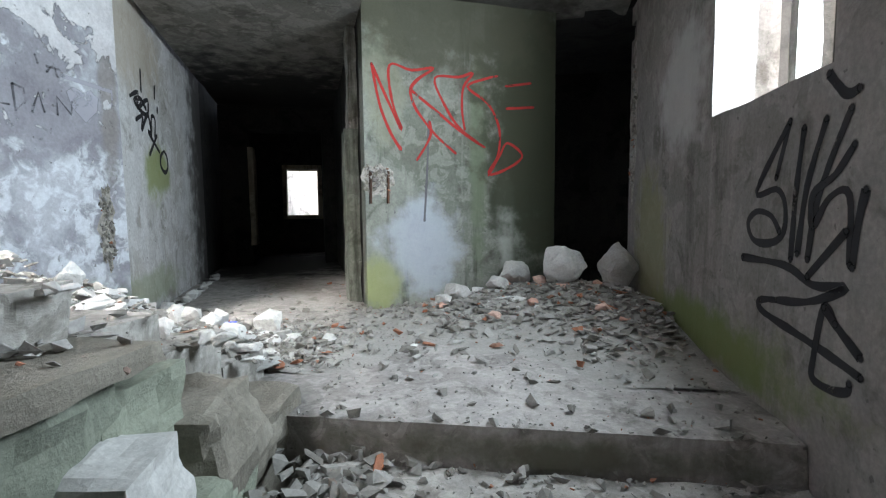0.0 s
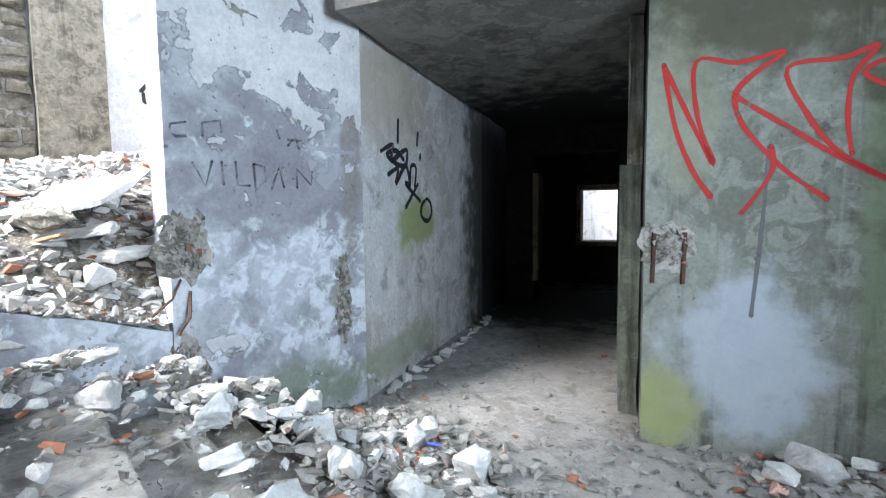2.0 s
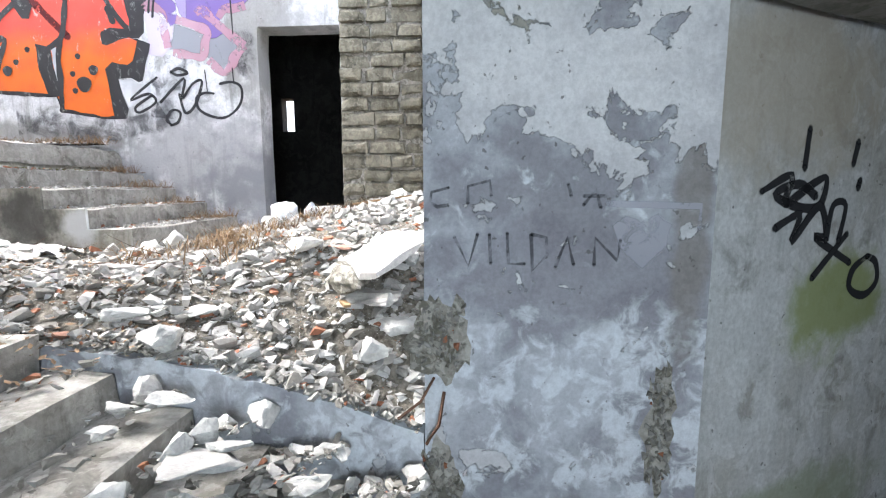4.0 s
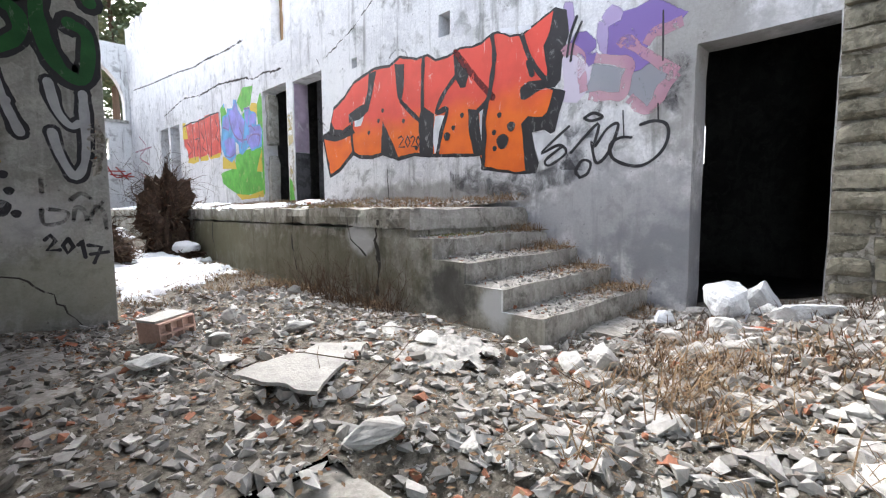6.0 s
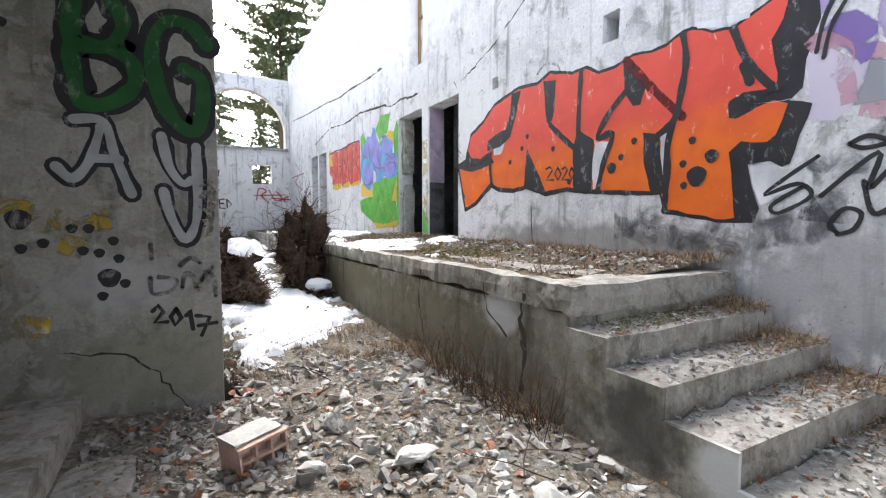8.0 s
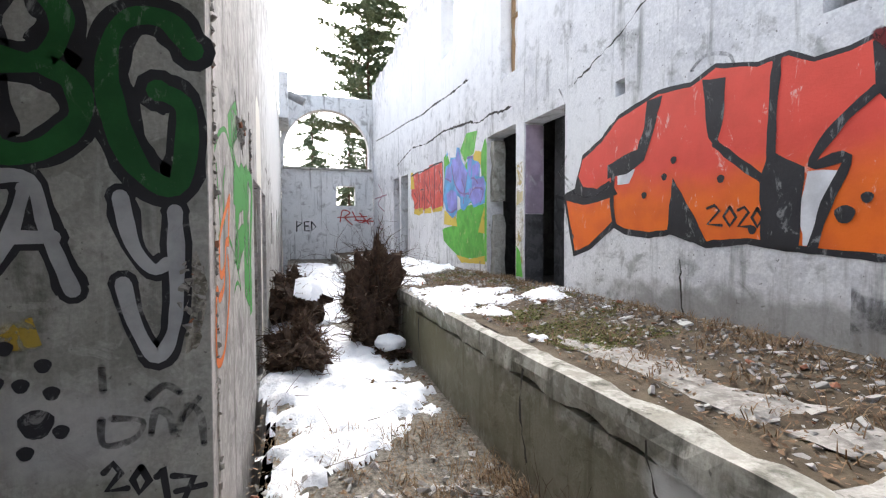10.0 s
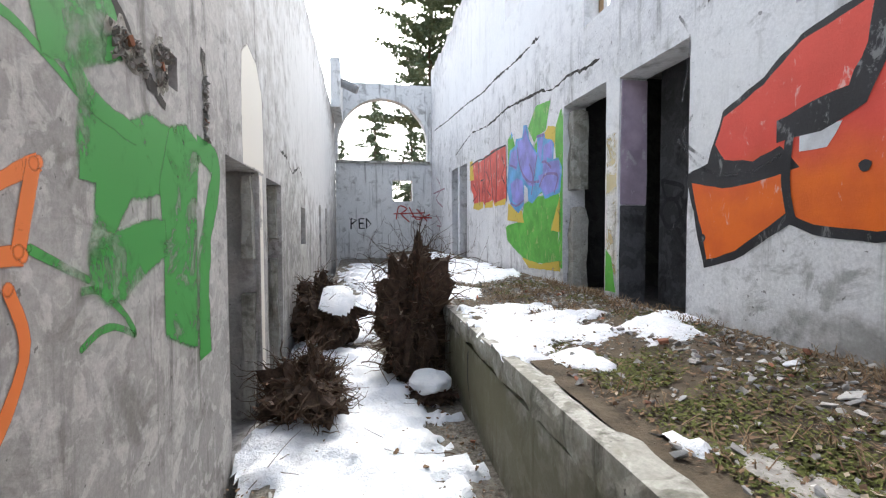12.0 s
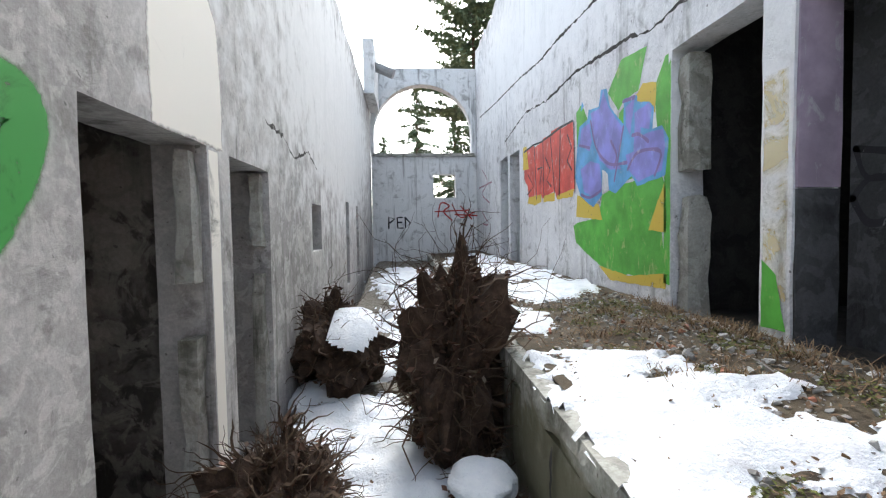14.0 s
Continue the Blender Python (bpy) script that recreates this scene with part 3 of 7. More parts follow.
def lump(name, shape, mat, x, y, z, sx, sy, sz, turn, label, category, group="", tip=(0, 0)):
    key = (shape, mat.name, "boulder" in name)
    if key not in CHUNK_MESHES:
        CHUNK_MESHES[key] = mesh_from(name, *crag(CHUNKS[shape], shape, 2 if "boulder" in name else 1), mat)
    ob = new(name, CHUNK_MESHES[key])
    ob.matrix_world = pose(x, y, z, tip[0], tip[1], turn) @ Matrix.Diagonal((sx, sy, sz, 1))
    return tagged(ob, label, category, group)


# ---- lie of the land ----
def tread_z(y):
    """The inner flight, seven steps up towards -y from the hall floor."""
    k = math.floor((2.06 - y) / 0.32) if y < 2.06 else -1
    return min(0.7 + 0.155 * (k + 1), 1.86)


HEAPS = [(-2.15, 2.0, 0.55, 0.55, 0.22), (-2.3, 1.3, 0.45, 0.7, 0.2), (-1.6, 2.5, 0.7, 0.45, 0.05), (0.35, 3.7, 0.75, 0.7, 0.2), (0.8, 3.0, 0.35, 0.7, 0.12), (-0.4, 3.55, 0.6, 0.3, 0.04)]


def hall_z(x, y):
    base = tread_z(y) if x < -0.85 else (0.7 if y > 1.66 else 0.54)
    h = sum(a * math.exp(-((x - cx) / rx) ** 2 - ((y - cy) / ry) ** 2) for cx, cy, rx, ry, a in HEAPS)
    return base + h


def yard_z(x, y):
    z = 1.9
    z += 0.5 * ease(-0.6, 2.2, y) * ease(-2.6, -4.4, x)
    z -= 0.30 * ease(0.0, 0.9, y) * (1 - ease(-2.7, -3.5, x))
    z += (1.745 - 0.03 * y - 0.1 * max(0.0, y) ** 2 - z) * ease(-2.98, -2.68, x) * ease(-0.5, -0.1, y)
    z += 0.12 * ease(-4.5, -7.0, y) + 0.55 * ease(-7.0, -19.0, y)
    z += 0.12 * math.exp(-((x + 3.2) / 0.6) ** 2 - ((y + 1.0) / 0.5) ** 2)
    z += 0.05 * wob(x, y, 0.3, 1.3) + 0.02 * wob(x, y, 2.0, 5.0)
    return z


def terrace_z(x, y):
    return 2.77 + 0.03 * ease(-2, -6, y) + 0.1 * ease(-4.6, -5.9, x) + 0.012 * wob(x, y, 5.0, 3.0)


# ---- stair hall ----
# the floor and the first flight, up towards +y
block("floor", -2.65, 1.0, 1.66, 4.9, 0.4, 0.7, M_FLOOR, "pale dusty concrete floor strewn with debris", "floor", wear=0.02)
entry = thing("entry_steps", "worn concrete steps leading up into the stair hall", "stairs", (0.1, 1.0, 0), kind="structure")
for i in range(5):
    part("step", moved(block_mesh(-0.76, 0.995, 1.33 - 0.32 * i, 1.655 - 0.32 * i, -0.5, 0.54 - 0.17 * i, seed=i), pose(-0.1, -1.0, 0)), M_TREAD, entry)
part("step", moved(block_mesh(-0.76, 0.995, -3.6, 0.05, -0.6, -0.14), pose(-0.1, -1.0, 0)), M_TREAD, entry)
# the second flight, up towards -y
inner = thing("inner_steps", "broken concrete stair flight buried under rubble", "stairs", (-1.75, 1.0, 0.7), kind="structure")
for i in range(7):
    y1 = 2.06 - 0.32 * i
    part("step", moved(block_mesh(-2.625, -1.2, y1 - (0.32 if i < 6 else 0.3), y1, 0.5, 0.855 + 0.155 * i, seed=i * 3.0, wear=0.02), pose(1.75, -1.0, -0.7)), M_TREAD, inner)
tagged(part("step", moved(block_mesh(-2.625, -0.95, -0.5, -0.165, 0.5, 1.86), pose(1.75, -1.0, -0.7)), M_TREAD, inner))
wall("wall_name", (-2.63, 1.74, 0), 90, 1.1, 0.3, 5.2, 0.28, [], M_NAME, "peeling blue-white plaster wall with a scrawled name", step=0.12, worn=0.0)
def parapet():
    """The low wall beside the flight, its top falling towards the hall."""
    v, f = wall_mesh((-2.63, -0.1, 0), 90, 1.835, 0.3, 1.7, 0.07, [], step=0.09, worn=0.012, relief=0.004)

    def top(y):
        return 1.72 - 0.03 * y - 0.1 * max(0.0, y) ** 2 + 0.025 * wob(0, y, 3.0, 9.0) + 0.012 * wob(0, y, 1.0, 25.0)
    v = [(q.x, q.y, 0.3 + (q.z - 0.3) * (top(q.y) - 0.3) / 1.4) for q in v]
    structure("wall_parapet", v, f, M_NAME, "low plastered retaining wall with a crumbling top", "wall")


parapet()
C25, S25 = math.cos(radians(25)), math.sin(radians(25))
MOUTH = pose(-1.153, 3.571, 0, 0, 0, 25)


def mouth(u, v):
    q = MOUTH @ Vector((u, v, 0))
    return (q.x, q.y, 0)


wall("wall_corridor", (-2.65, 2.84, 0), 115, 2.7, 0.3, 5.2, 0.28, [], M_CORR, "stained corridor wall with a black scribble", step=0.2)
# continues wall_corridor in near-black, painting in the shade farther along
wall("wall_corridor_far", (-2.65 - 2.702 * S25, 2.84 + 2.702 * C25, 0), 115, 9.8, 0.3, 5.2, 0.28, [], M_SHADE, "far corridor wall with shade in its colour", step=0.3)
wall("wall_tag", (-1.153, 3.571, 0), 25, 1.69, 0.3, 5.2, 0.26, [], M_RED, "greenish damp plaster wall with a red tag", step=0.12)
wall("wall_corridor_inner", mouth(0.0, 0.27), 115, 8.5, 0.3, 5.2, -0.26, [], M_SHADE, "corridor wall coloured near-black for shade")
wall("wall_cross", mouth(-1.63, 3.7), 25, 1.63, 0.6, 3.05, 0.35, [(0.4, 1.45, 0.65, 2.72)], M_SHADE, "corridor partition with an open doorway")
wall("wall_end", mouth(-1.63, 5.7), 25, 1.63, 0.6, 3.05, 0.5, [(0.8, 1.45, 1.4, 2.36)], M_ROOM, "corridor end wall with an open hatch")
wall("wall_beyond", mouth(-3.4, 9.2), 25, 4.4, 0.6, 4.2, 0.3, [], M_COURT, "bright plaster wall of a roofless room")
wall("wall_beyond_side", mouth(-1.63, 6.25), 115, 3.0, 0.6, 4.2, 0.3, [], M_COURT, "bright plaster side wall of a roofless room")
wall("wall_beyond_right", mouth(0.0, 8.8), 115, 0.4, 0.6, 4.2, -0.3, [], M_COURT, "bright plaster return wall")
block("floor_corridor", -1.9, 2.2, 0.0, 9.5, 0.4, 0.704, M_FLOOR, "dusty corridor floor with painted-in shade", "floor", MOUTH, step=0.5)
block("floor_beyond", -1.6, -0.03, 6.3, 9.1, 0.7, 1.25, M_DARKGRIT, "rubble filling the far room", "rubble", MOUTH)
block("ceiling_corridor", -1.62, -0.01, -0.35, 6.2, 3.05, 3.25, M_CEIL, "corridor ceiling with painted-in shade", "ceiling", MOUTH, step=0.4)
hatch = thing("hatch_frame", "weathered wooden frame lining the end hatch", "frame", (*mouth(-0.5, 5.7)[:2], 1.88), kind="structure")
for a, b, c, d in ((-0.37, -0.29, -0.52, 0.52), (0.29, 0.37, -0.52, 0.52), (-0.29, 0.29, -0.52, -0.44), (-0.29, 0.29, 0.44, 0.52)):
    part("frame_bar", moved(block_mesh(a, b, -0.06, 0.5, c, d, wear=0.01), pose(0, 0, 0, 0, 0, 25)), M_CASING, hatch)
casing = thing("door_casing", "pale plastered edge of the inner doorway", "jamb", (*mouth(-1.2, 3.7)[:2], 0.71), kind="structure")
part("edge", moved(block_mesh(-0.05, 0.03, -0.05, 0.38, 0.3, 1.75, wear=0.015), pose(0, 0, 0, 0, 0, 25)), M_CASING, casing)
jamb = thing("door_jamb", "chipped concrete jamb at the corridor mouth", "jamb", (*mouth(-0.06, 0.45)[:2], 0.7), kind="structure")
part("post", moved(block_mesh(-0.07, 0.055, -0.13, 0.16, 0, 1.5, wear=0.02), pose(0, 0, 0, 0, 0, 25)), M_RED, jamb)
part("lining", moved(block_mesh(-0.03, 0.055, -0.13, 0.16, 1.5, 2.345, wear=0.02), pose(0, 0, 0, 0, 0, 25)), M_CONC, jamb)
wall("wall_right", (1.0, -3.92, 0), 90, 8.14, -0.6, 5.2, -0.3, [(5.58, 6.48, 1.95, 3.3)], M_HALL, "grey-brown plaster wall with a window opening and black tag", step=0.14,
     gone=lambda u, z: u > 8.09 + 0.1 * wob(u, z, 1, 3))
part("mullion", block_mesh(1.1, 1.2, 2.05, 2.11, 1.95, 3.3, wear=0.02), M_CONC, tagged(new("window_1"), "bare window opening with one leaning post", "window", kind="structure"))
# assumed room behind the opening, its darkness put into the wall colour
wall("wall_dark_back", (-0.3, 6.2, 0), 0, 3.0, 0.3, 5.2, 0.2, [], M_SHADE, "unlit back wall")
wall("wall_dark_side", (2.6, 3.9, 0), 90, 2.4, 0.3, 5.2, 0.2, [], M_SHADE, "unlit side wall")
wall("wall_dark_front", (1.31, 4.0, 0), 0, 1.3, 0.3, 5.2, 0.2, [], M_SHADE, "unlit front wall")
block("ceiling_dark_room", -0.6, 2.8, 4.3, 6.4, 3.2, 3.4, M_SHADE, "unlit ceiling", "ceiling", step=0.6)
block("floor_dark_room", 1.01, 2.8, 3.9, 6.3, 0.4, 0.7, M_SHADE, "unlit floor", "floor", step=0.6)
block("ceiling_hall", -2.62, 0.99, 2.95, 4.6, 3.2, 3.4, M_CEIL, "stained ceiling slab with a broken edge", "ceiling", wear=0.08)
block("ceiling_upper", -2.9, 1.3, 2.95, 6.3, 5.2, 5.4, M_CEIL, "upper ceiling slab", "ceiling", step=0.5)
# unseen roof: inferred above the cross wall, extended to keep daylight off the hall
block("roof_landing", -2.9, 1.3, -3.9, 2.94, 5.2, 5.4, M_CEIL, "unseen stained concrete roof slab", "ceiling", step=0.4)
wall("wall_pillar", (-2.496, -3.62, 0), 0, 3.49, -0.6, 5.2, -0.3, [], M_PILLAR, "dim cross wall sprayed with letters and a year", step=0.16)
block("landing", -1.70, 0.99, -3.61, -0.51, 1.3, 2.08, M_TREAD, "concrete landing slab", "landing")
block("landing_step", -2.05, -1.705, -2.95, -1.72, 1.6, 1.93, M_TREAD, "broken concrete step slab", "step", wear=0.03)

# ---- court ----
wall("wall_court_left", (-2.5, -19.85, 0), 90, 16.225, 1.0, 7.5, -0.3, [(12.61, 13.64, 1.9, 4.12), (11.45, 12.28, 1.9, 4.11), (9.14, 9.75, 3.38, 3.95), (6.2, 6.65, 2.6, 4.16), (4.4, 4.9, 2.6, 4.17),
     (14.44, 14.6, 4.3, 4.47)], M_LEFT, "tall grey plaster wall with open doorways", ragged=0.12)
wall("wall_graffiti", (-5.97, -19.85, 0), 90, 25, 1.0, 9.4, 0.3, [(12.66, 13.68, 2.8, 5.12), (11.36, 12.41, 2.8, 5.17), (4.95, 5.85, 2.8, 5.25), (3.9, 4.75, 2.8, 5.28), (19.5, 20.4, 1.6, 4.11), (11.88, 12.45, 5.95, 7.7),
     (14.58, 14.72, 4.95, 5.1), (16.5, 16.7, 4.92, 5.2), (8.9, 9.9, 7.3, 9.0)], M_GRAF, "tall pale wall covered in graffiti with dark doorways", ragged=0.2)


def arch_wall():
    """The end wall of the court with a half-round opening above a sill."""
    x0, x1, yf, th, z0, sill, top = -5.96, -2.51, -19.8, 0.35, 1.0, 6.1, 8.85
    cx, r, spring = -4.2, 1.6, 6.72
    v, f = wall_mesh((x1, yf, 0), 180, x1 - x0, z0, sill, th, [(2.02, 2.75, 4.65, 5.42)], step=0.3)
    pieces = [(v, f)]
    curve = [(cx + r, sill)] + [(cx + r * math.cos(math.pi * k / 28), spring + r * math.sin(math.pi * k / 28)) for k in range(29)] + [(cx - r, sill)]
    outer = [(x1, sill)] + [(min(x1, max(x0, cx + 2.6 * r * math.cos(math.pi * k / 28))), min(top, spring + 2.6 * r * math.sin(math.pi * k / 28))) for k in range(29)] + [(x0, sill)]
    verts = [(x, yy, z) for yy in (yf, yf - th) for line in (curve, outer) for x, z in line]
    n = len(curve)
    faces = []
    for i in range(n - 1):
        a, b, c, d = i, i + 1, n + i + 1, n + i
        faces += [(a, b, c, d), (2 * n + d, 2 * n + c, 2 * n + b, 2 * n + a), (b, a, 2 * n + a, 2 * n + b), (d, c, 2 * n + c, 2 * n + d)]
    pieces.append((verts, faces))
    ob = structure("wall_arch", *joined(pieces), M_COURT, "grey end wall with a half-round arched opening", "wall")
    ring, rf = [], []
    for k, (x, z) in enumerate(curve):
        d = Vector((x - cx, 0, max(z, spring) - spring)).normalized()
        for rr, yy in ((0.0, yf + 0.05), (0.16, yf + 0.05), (0.16, yf + 0.003), (0.0, yf + 0.003)):
            ring.append((x + d.x * rr, yy, z + d.z * rr))
    for k in range(n - 1):
        for s in range(4):
            rf.append((k * 4 + s, k * 4 + (s + 1) % 4, k * 4 + 4 + (s + 1) % 4, k * 4 + 4 + s))
    part("arch_moulding", (ring, rf), M_COURT, ob)
    part("sill", block_mesh(-5.9, -2.56, yf - 0.1, yf + 0.09, 6.0, 6.1), M_CONC, ob)


arch_wall()
# rooms behind the walls, added so that the doorways look dark
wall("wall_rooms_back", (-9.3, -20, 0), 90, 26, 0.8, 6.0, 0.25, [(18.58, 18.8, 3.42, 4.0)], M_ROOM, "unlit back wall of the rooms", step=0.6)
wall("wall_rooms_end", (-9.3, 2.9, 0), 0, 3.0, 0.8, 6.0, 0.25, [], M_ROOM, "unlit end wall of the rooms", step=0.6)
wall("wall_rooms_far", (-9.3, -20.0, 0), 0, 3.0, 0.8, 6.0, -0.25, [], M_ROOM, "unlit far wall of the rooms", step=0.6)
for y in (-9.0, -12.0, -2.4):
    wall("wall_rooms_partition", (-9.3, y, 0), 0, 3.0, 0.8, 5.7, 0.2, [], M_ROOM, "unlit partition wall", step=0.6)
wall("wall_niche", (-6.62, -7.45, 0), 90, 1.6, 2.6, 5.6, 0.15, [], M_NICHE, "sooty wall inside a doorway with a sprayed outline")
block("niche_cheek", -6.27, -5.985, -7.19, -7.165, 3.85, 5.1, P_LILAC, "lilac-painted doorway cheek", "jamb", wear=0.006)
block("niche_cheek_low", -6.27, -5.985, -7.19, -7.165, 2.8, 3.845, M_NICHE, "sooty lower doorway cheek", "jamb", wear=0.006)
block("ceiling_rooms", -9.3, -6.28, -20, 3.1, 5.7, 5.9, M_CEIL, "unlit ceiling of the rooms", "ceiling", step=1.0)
block("floor_rooms", -9.3, -6.28, -20, -2.3, 2.5, 2.8, M_ROOM, "near-black floor of the rooms", "floor", step=1.0)
block("floor_rooms_low", -9.3, -6.28, -2.2, 3.1, 1.5, 1.85, M_ROOM, "near-black floor of the low room", "floor", step=1.0)
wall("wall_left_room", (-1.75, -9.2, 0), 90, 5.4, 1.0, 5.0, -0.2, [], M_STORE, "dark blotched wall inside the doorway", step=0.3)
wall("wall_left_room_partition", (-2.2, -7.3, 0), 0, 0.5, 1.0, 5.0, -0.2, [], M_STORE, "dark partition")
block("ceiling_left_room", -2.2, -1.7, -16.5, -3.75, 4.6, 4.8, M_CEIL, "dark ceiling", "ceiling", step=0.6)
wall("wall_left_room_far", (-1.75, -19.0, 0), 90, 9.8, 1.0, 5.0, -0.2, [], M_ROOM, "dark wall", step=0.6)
block("floor_left_room", -2.2, -1.7, -19, -3.75, 1.4, 1.95, M_ROOM, "near-black floor", "floor", step=0.6)
# blocks left standing in the two doorways of the left wall
for y, z0, z1 in ((-7.17, 3.35, 4.1), (-7.17, 1.9, 3.05), (-8.36, 3.5, 4.1), (-8.36, 1.9, 3.3)):
    block("door_rebate", -2.47, -2.36, y - 0.05, y + 0.07, z0, z1, M_CONC, "broken grey door rebate", "jamb", wear=0.03)
for y, z0, z1 in ((-8.42, 4.1, 5.1), (-8.42, 2.8, 3.9)):
    block("door_rebate", -6.24, -6.02, y - 0.06, y + 0.1, z0, z1, M_CONC, "broken grey door rebate", "jamb", wear=0.03)
# the pilaster and rough pier beyond the low door
pier = thing("pier", "rough pier of coursed brown blocks", "pier", (-5.965, 0.56, 1.7), kind="structure")
part("core", block_mesh(0.0, 0.05, 0.0, 0.89, 0.0, 3.3, step=0.2), M_BARE, pier)
rp = random.Random(21)
for row in range(22):
    a = 0.0
    while a < 0.86:
        b = min(0.89, a + rp.uniform(0.22, 0.42))
        if b > 0.8:
            b = 0.89
        part("brick", moved(block_mesh(0, rp.uniform(0.06, 0.12), a + 0.008, b - 0.006, 0.006, 0.142, step=0.06, wear=0.03, seed=rp.uniform(0, 60)), pose(0.0, 0, row * 0.15, 0, 0, rp.uniform(-1.5, 1.5))), M_PIER, pier)
        a = b
block("pilaster", -5.965, -5.72, 1.46, 2.0, 1.7, 5.0, M_PIER, "rough concrete pilaster", "pilaster", step=0.15)
wall("wall_yard_end", (-3.95, 4.6, 0), 180, 2.0, 1.0, 7.0, -0.3, [], M_COURT, "pale plaster wall closing the yard")

# ---- terrace and its steps ----
def terrace():
    v, f = sheet(-5.965, -4.4, -19.79, -2.1, 0.12, terrace_z)
    top = structure("terrace", v, f, M_SOIL, "raised terrace of littered soil on concrete", "terrace")
    part("kerb", block_mesh(-4.43, -4.27, -19.78, -1.99, 2.62, 2.8, step=0.09, wear=0.03), M_CONC, top)
    part("retaining_wall", block_mesh(-4.5, -4.285, -19.78, -2.0, 1.4, 2.615, step=0.2, wear=0.02), M_CONC, top)
    part("riser_wall", block_mesh(-5.96, -4.51, -2.14, -2.003, 1.6, 2.74), M_CONC, top)


terrace()
outer = thing("terrace_steps", "worn concrete steps littered with grit beside the terrace", "stairs", (-5.1, -1.3, 1.9), kind="structure")
STEPS = [(-2.0, -1.70, 2.55), (-1.70, -1.36, 2.39), (-1.36, -1.01, 2.23), (-1.01, -0.67, 2.075)]
for i, (a, b, z) in enumerate(STEPS):
    part("step", moved(block_mesh(-5.96, -4.27 + 0.004 * i, a + 0.002, b, 1.6, z, seed=i * 5.0, step=0.12, wear=0.022), pose(5.1, 1.3, -1.9)), M_TREAD, outer)
part("step", moved(block_mesh(-5.4, -4.72, -0.668, -0.36, 1.6, 1.93, wear=0.04), pose(5.1, 1.3, -1.9)), M_TREAD, outer)
profile = [(-2.0, 1.5), (-0.665, 1.5), (-0.665, 2.07), (-1.005, 2.07), (-1.005, 2.225), (-1.355, 2.225), (-1.355, 2.385), (-1.695, 2.385), (-1.695, 2.545), (-2.0, 2.545)]
side_v = [(x, y, z) for x in (-4.275, -4.252) for y, z in profile]
part("stringer", moved((side_v, [tuple(range(9, -1, -1)), tuple(range(10, 20))] + [(k, (k + 1) % 10, 10 + (k + 1) % 10, 10 + k) for k in range(10)]), pose(5.1, 1.3, -1.9)), M_CONC, outer)
part("nosing", moved(block_mesh(-5.96, -4.255, -2.3, -1.96, 2.6, 2.8, wear=0.03, step=0.12), pose(5.1, 1.3, -1.9)), M_TREAD, outer)


# ---- ground ----
def yard_keep(x, y):
    if (x + 2.65) * C25 + (y - 2.84) * S25 > -0.2 and y > 2.6:
        return False
    return (x > -6.3 or y > -0.4) and not (x > -2.66 and not (-3.64 < y < -0.1)) and not (x > -1.72) and not (x > -2.6 and y > -0.45)


structure("ground_yard", *sheet(-6.4, -1.6, -19.8, 4.7, 0.1, yard_z, yard_keep), M_GRAVEL, "trampled soil covered in fine rubble", "ground")
FAR = [(-400, 400, -400, -20.4), (-400, 400, 16, 400), (-400, -9.6, -20.4, 16), (3.0, 400, -20.4, 16)]
v, f = joined([([(a, c, 1.6), (b, c, 1.6), (b, d, 1.6), (a, d, 1.6)], [(0, 1, 2, 3)]) for a, b, c, d in FAR])
structure("ground", v, f, M_LITTER, "open ground under trees around the ruin", "ground")


# ---- painted walls ----
from mathutils.geometry import tessellate_polygon


class Face:
    """A wall face to paint on: origin, direction along it, and the way out of it."""
    def __init__(self, p, u, out):
        self.p, self.u, self.out = Vector((*p, 0)), Vector((*u, 0)), Vector((*out, 0))

    def at(self, a, z, lift):
        q = self.p + self.u * a + self.out * lift * 0.35
        return (q.x, q.y, z)


F_G = Face((-5.97, 0), (0, 1), (1, 0))
F_L = Face((-2.5, 0), (0, 1), (-1, 0))
F_P = Face((0, -3.62), (1, 0), (0, 1))
F_V = Face((-2.63, 0), (0, 1), (1, 0))
F_T = Face((-2.65, 2.84), (-S25, C25), (C25, S25))
F_R = Face((-1.153, 3.571), (C25, S25), (S25, -C25))
F_W = Face((1.0, 0), (0, 1), (-1, 0))
F_A = Face((0, -19.8), (1, 0), (0, 1))
F_N = Face((-6.62, 0), (0, 1), (1, 0))


def curve_through(pts, n=5):
    """A smooth line through the points."""
    if len(pts) < 3:
        return pts
    out = []
    q = [pts[0], *pts, pts[-1]]
    for i in range(1, len(q) - 2):
        p0, p1, p2, p3 = q[i - 1:i + 3]
        for k in range(n):
            t = k / n
            out.append(tuple(0.5 * (2 * b + (c - a) * t + (2 * a - 5 * b + 4 * c - d) * t * t + (3 * b - a - 3 * c + d) * t ** 3) for a, b, c, d in zip(p0, p1, p2, p3)))
    return out + [pts[-1]]


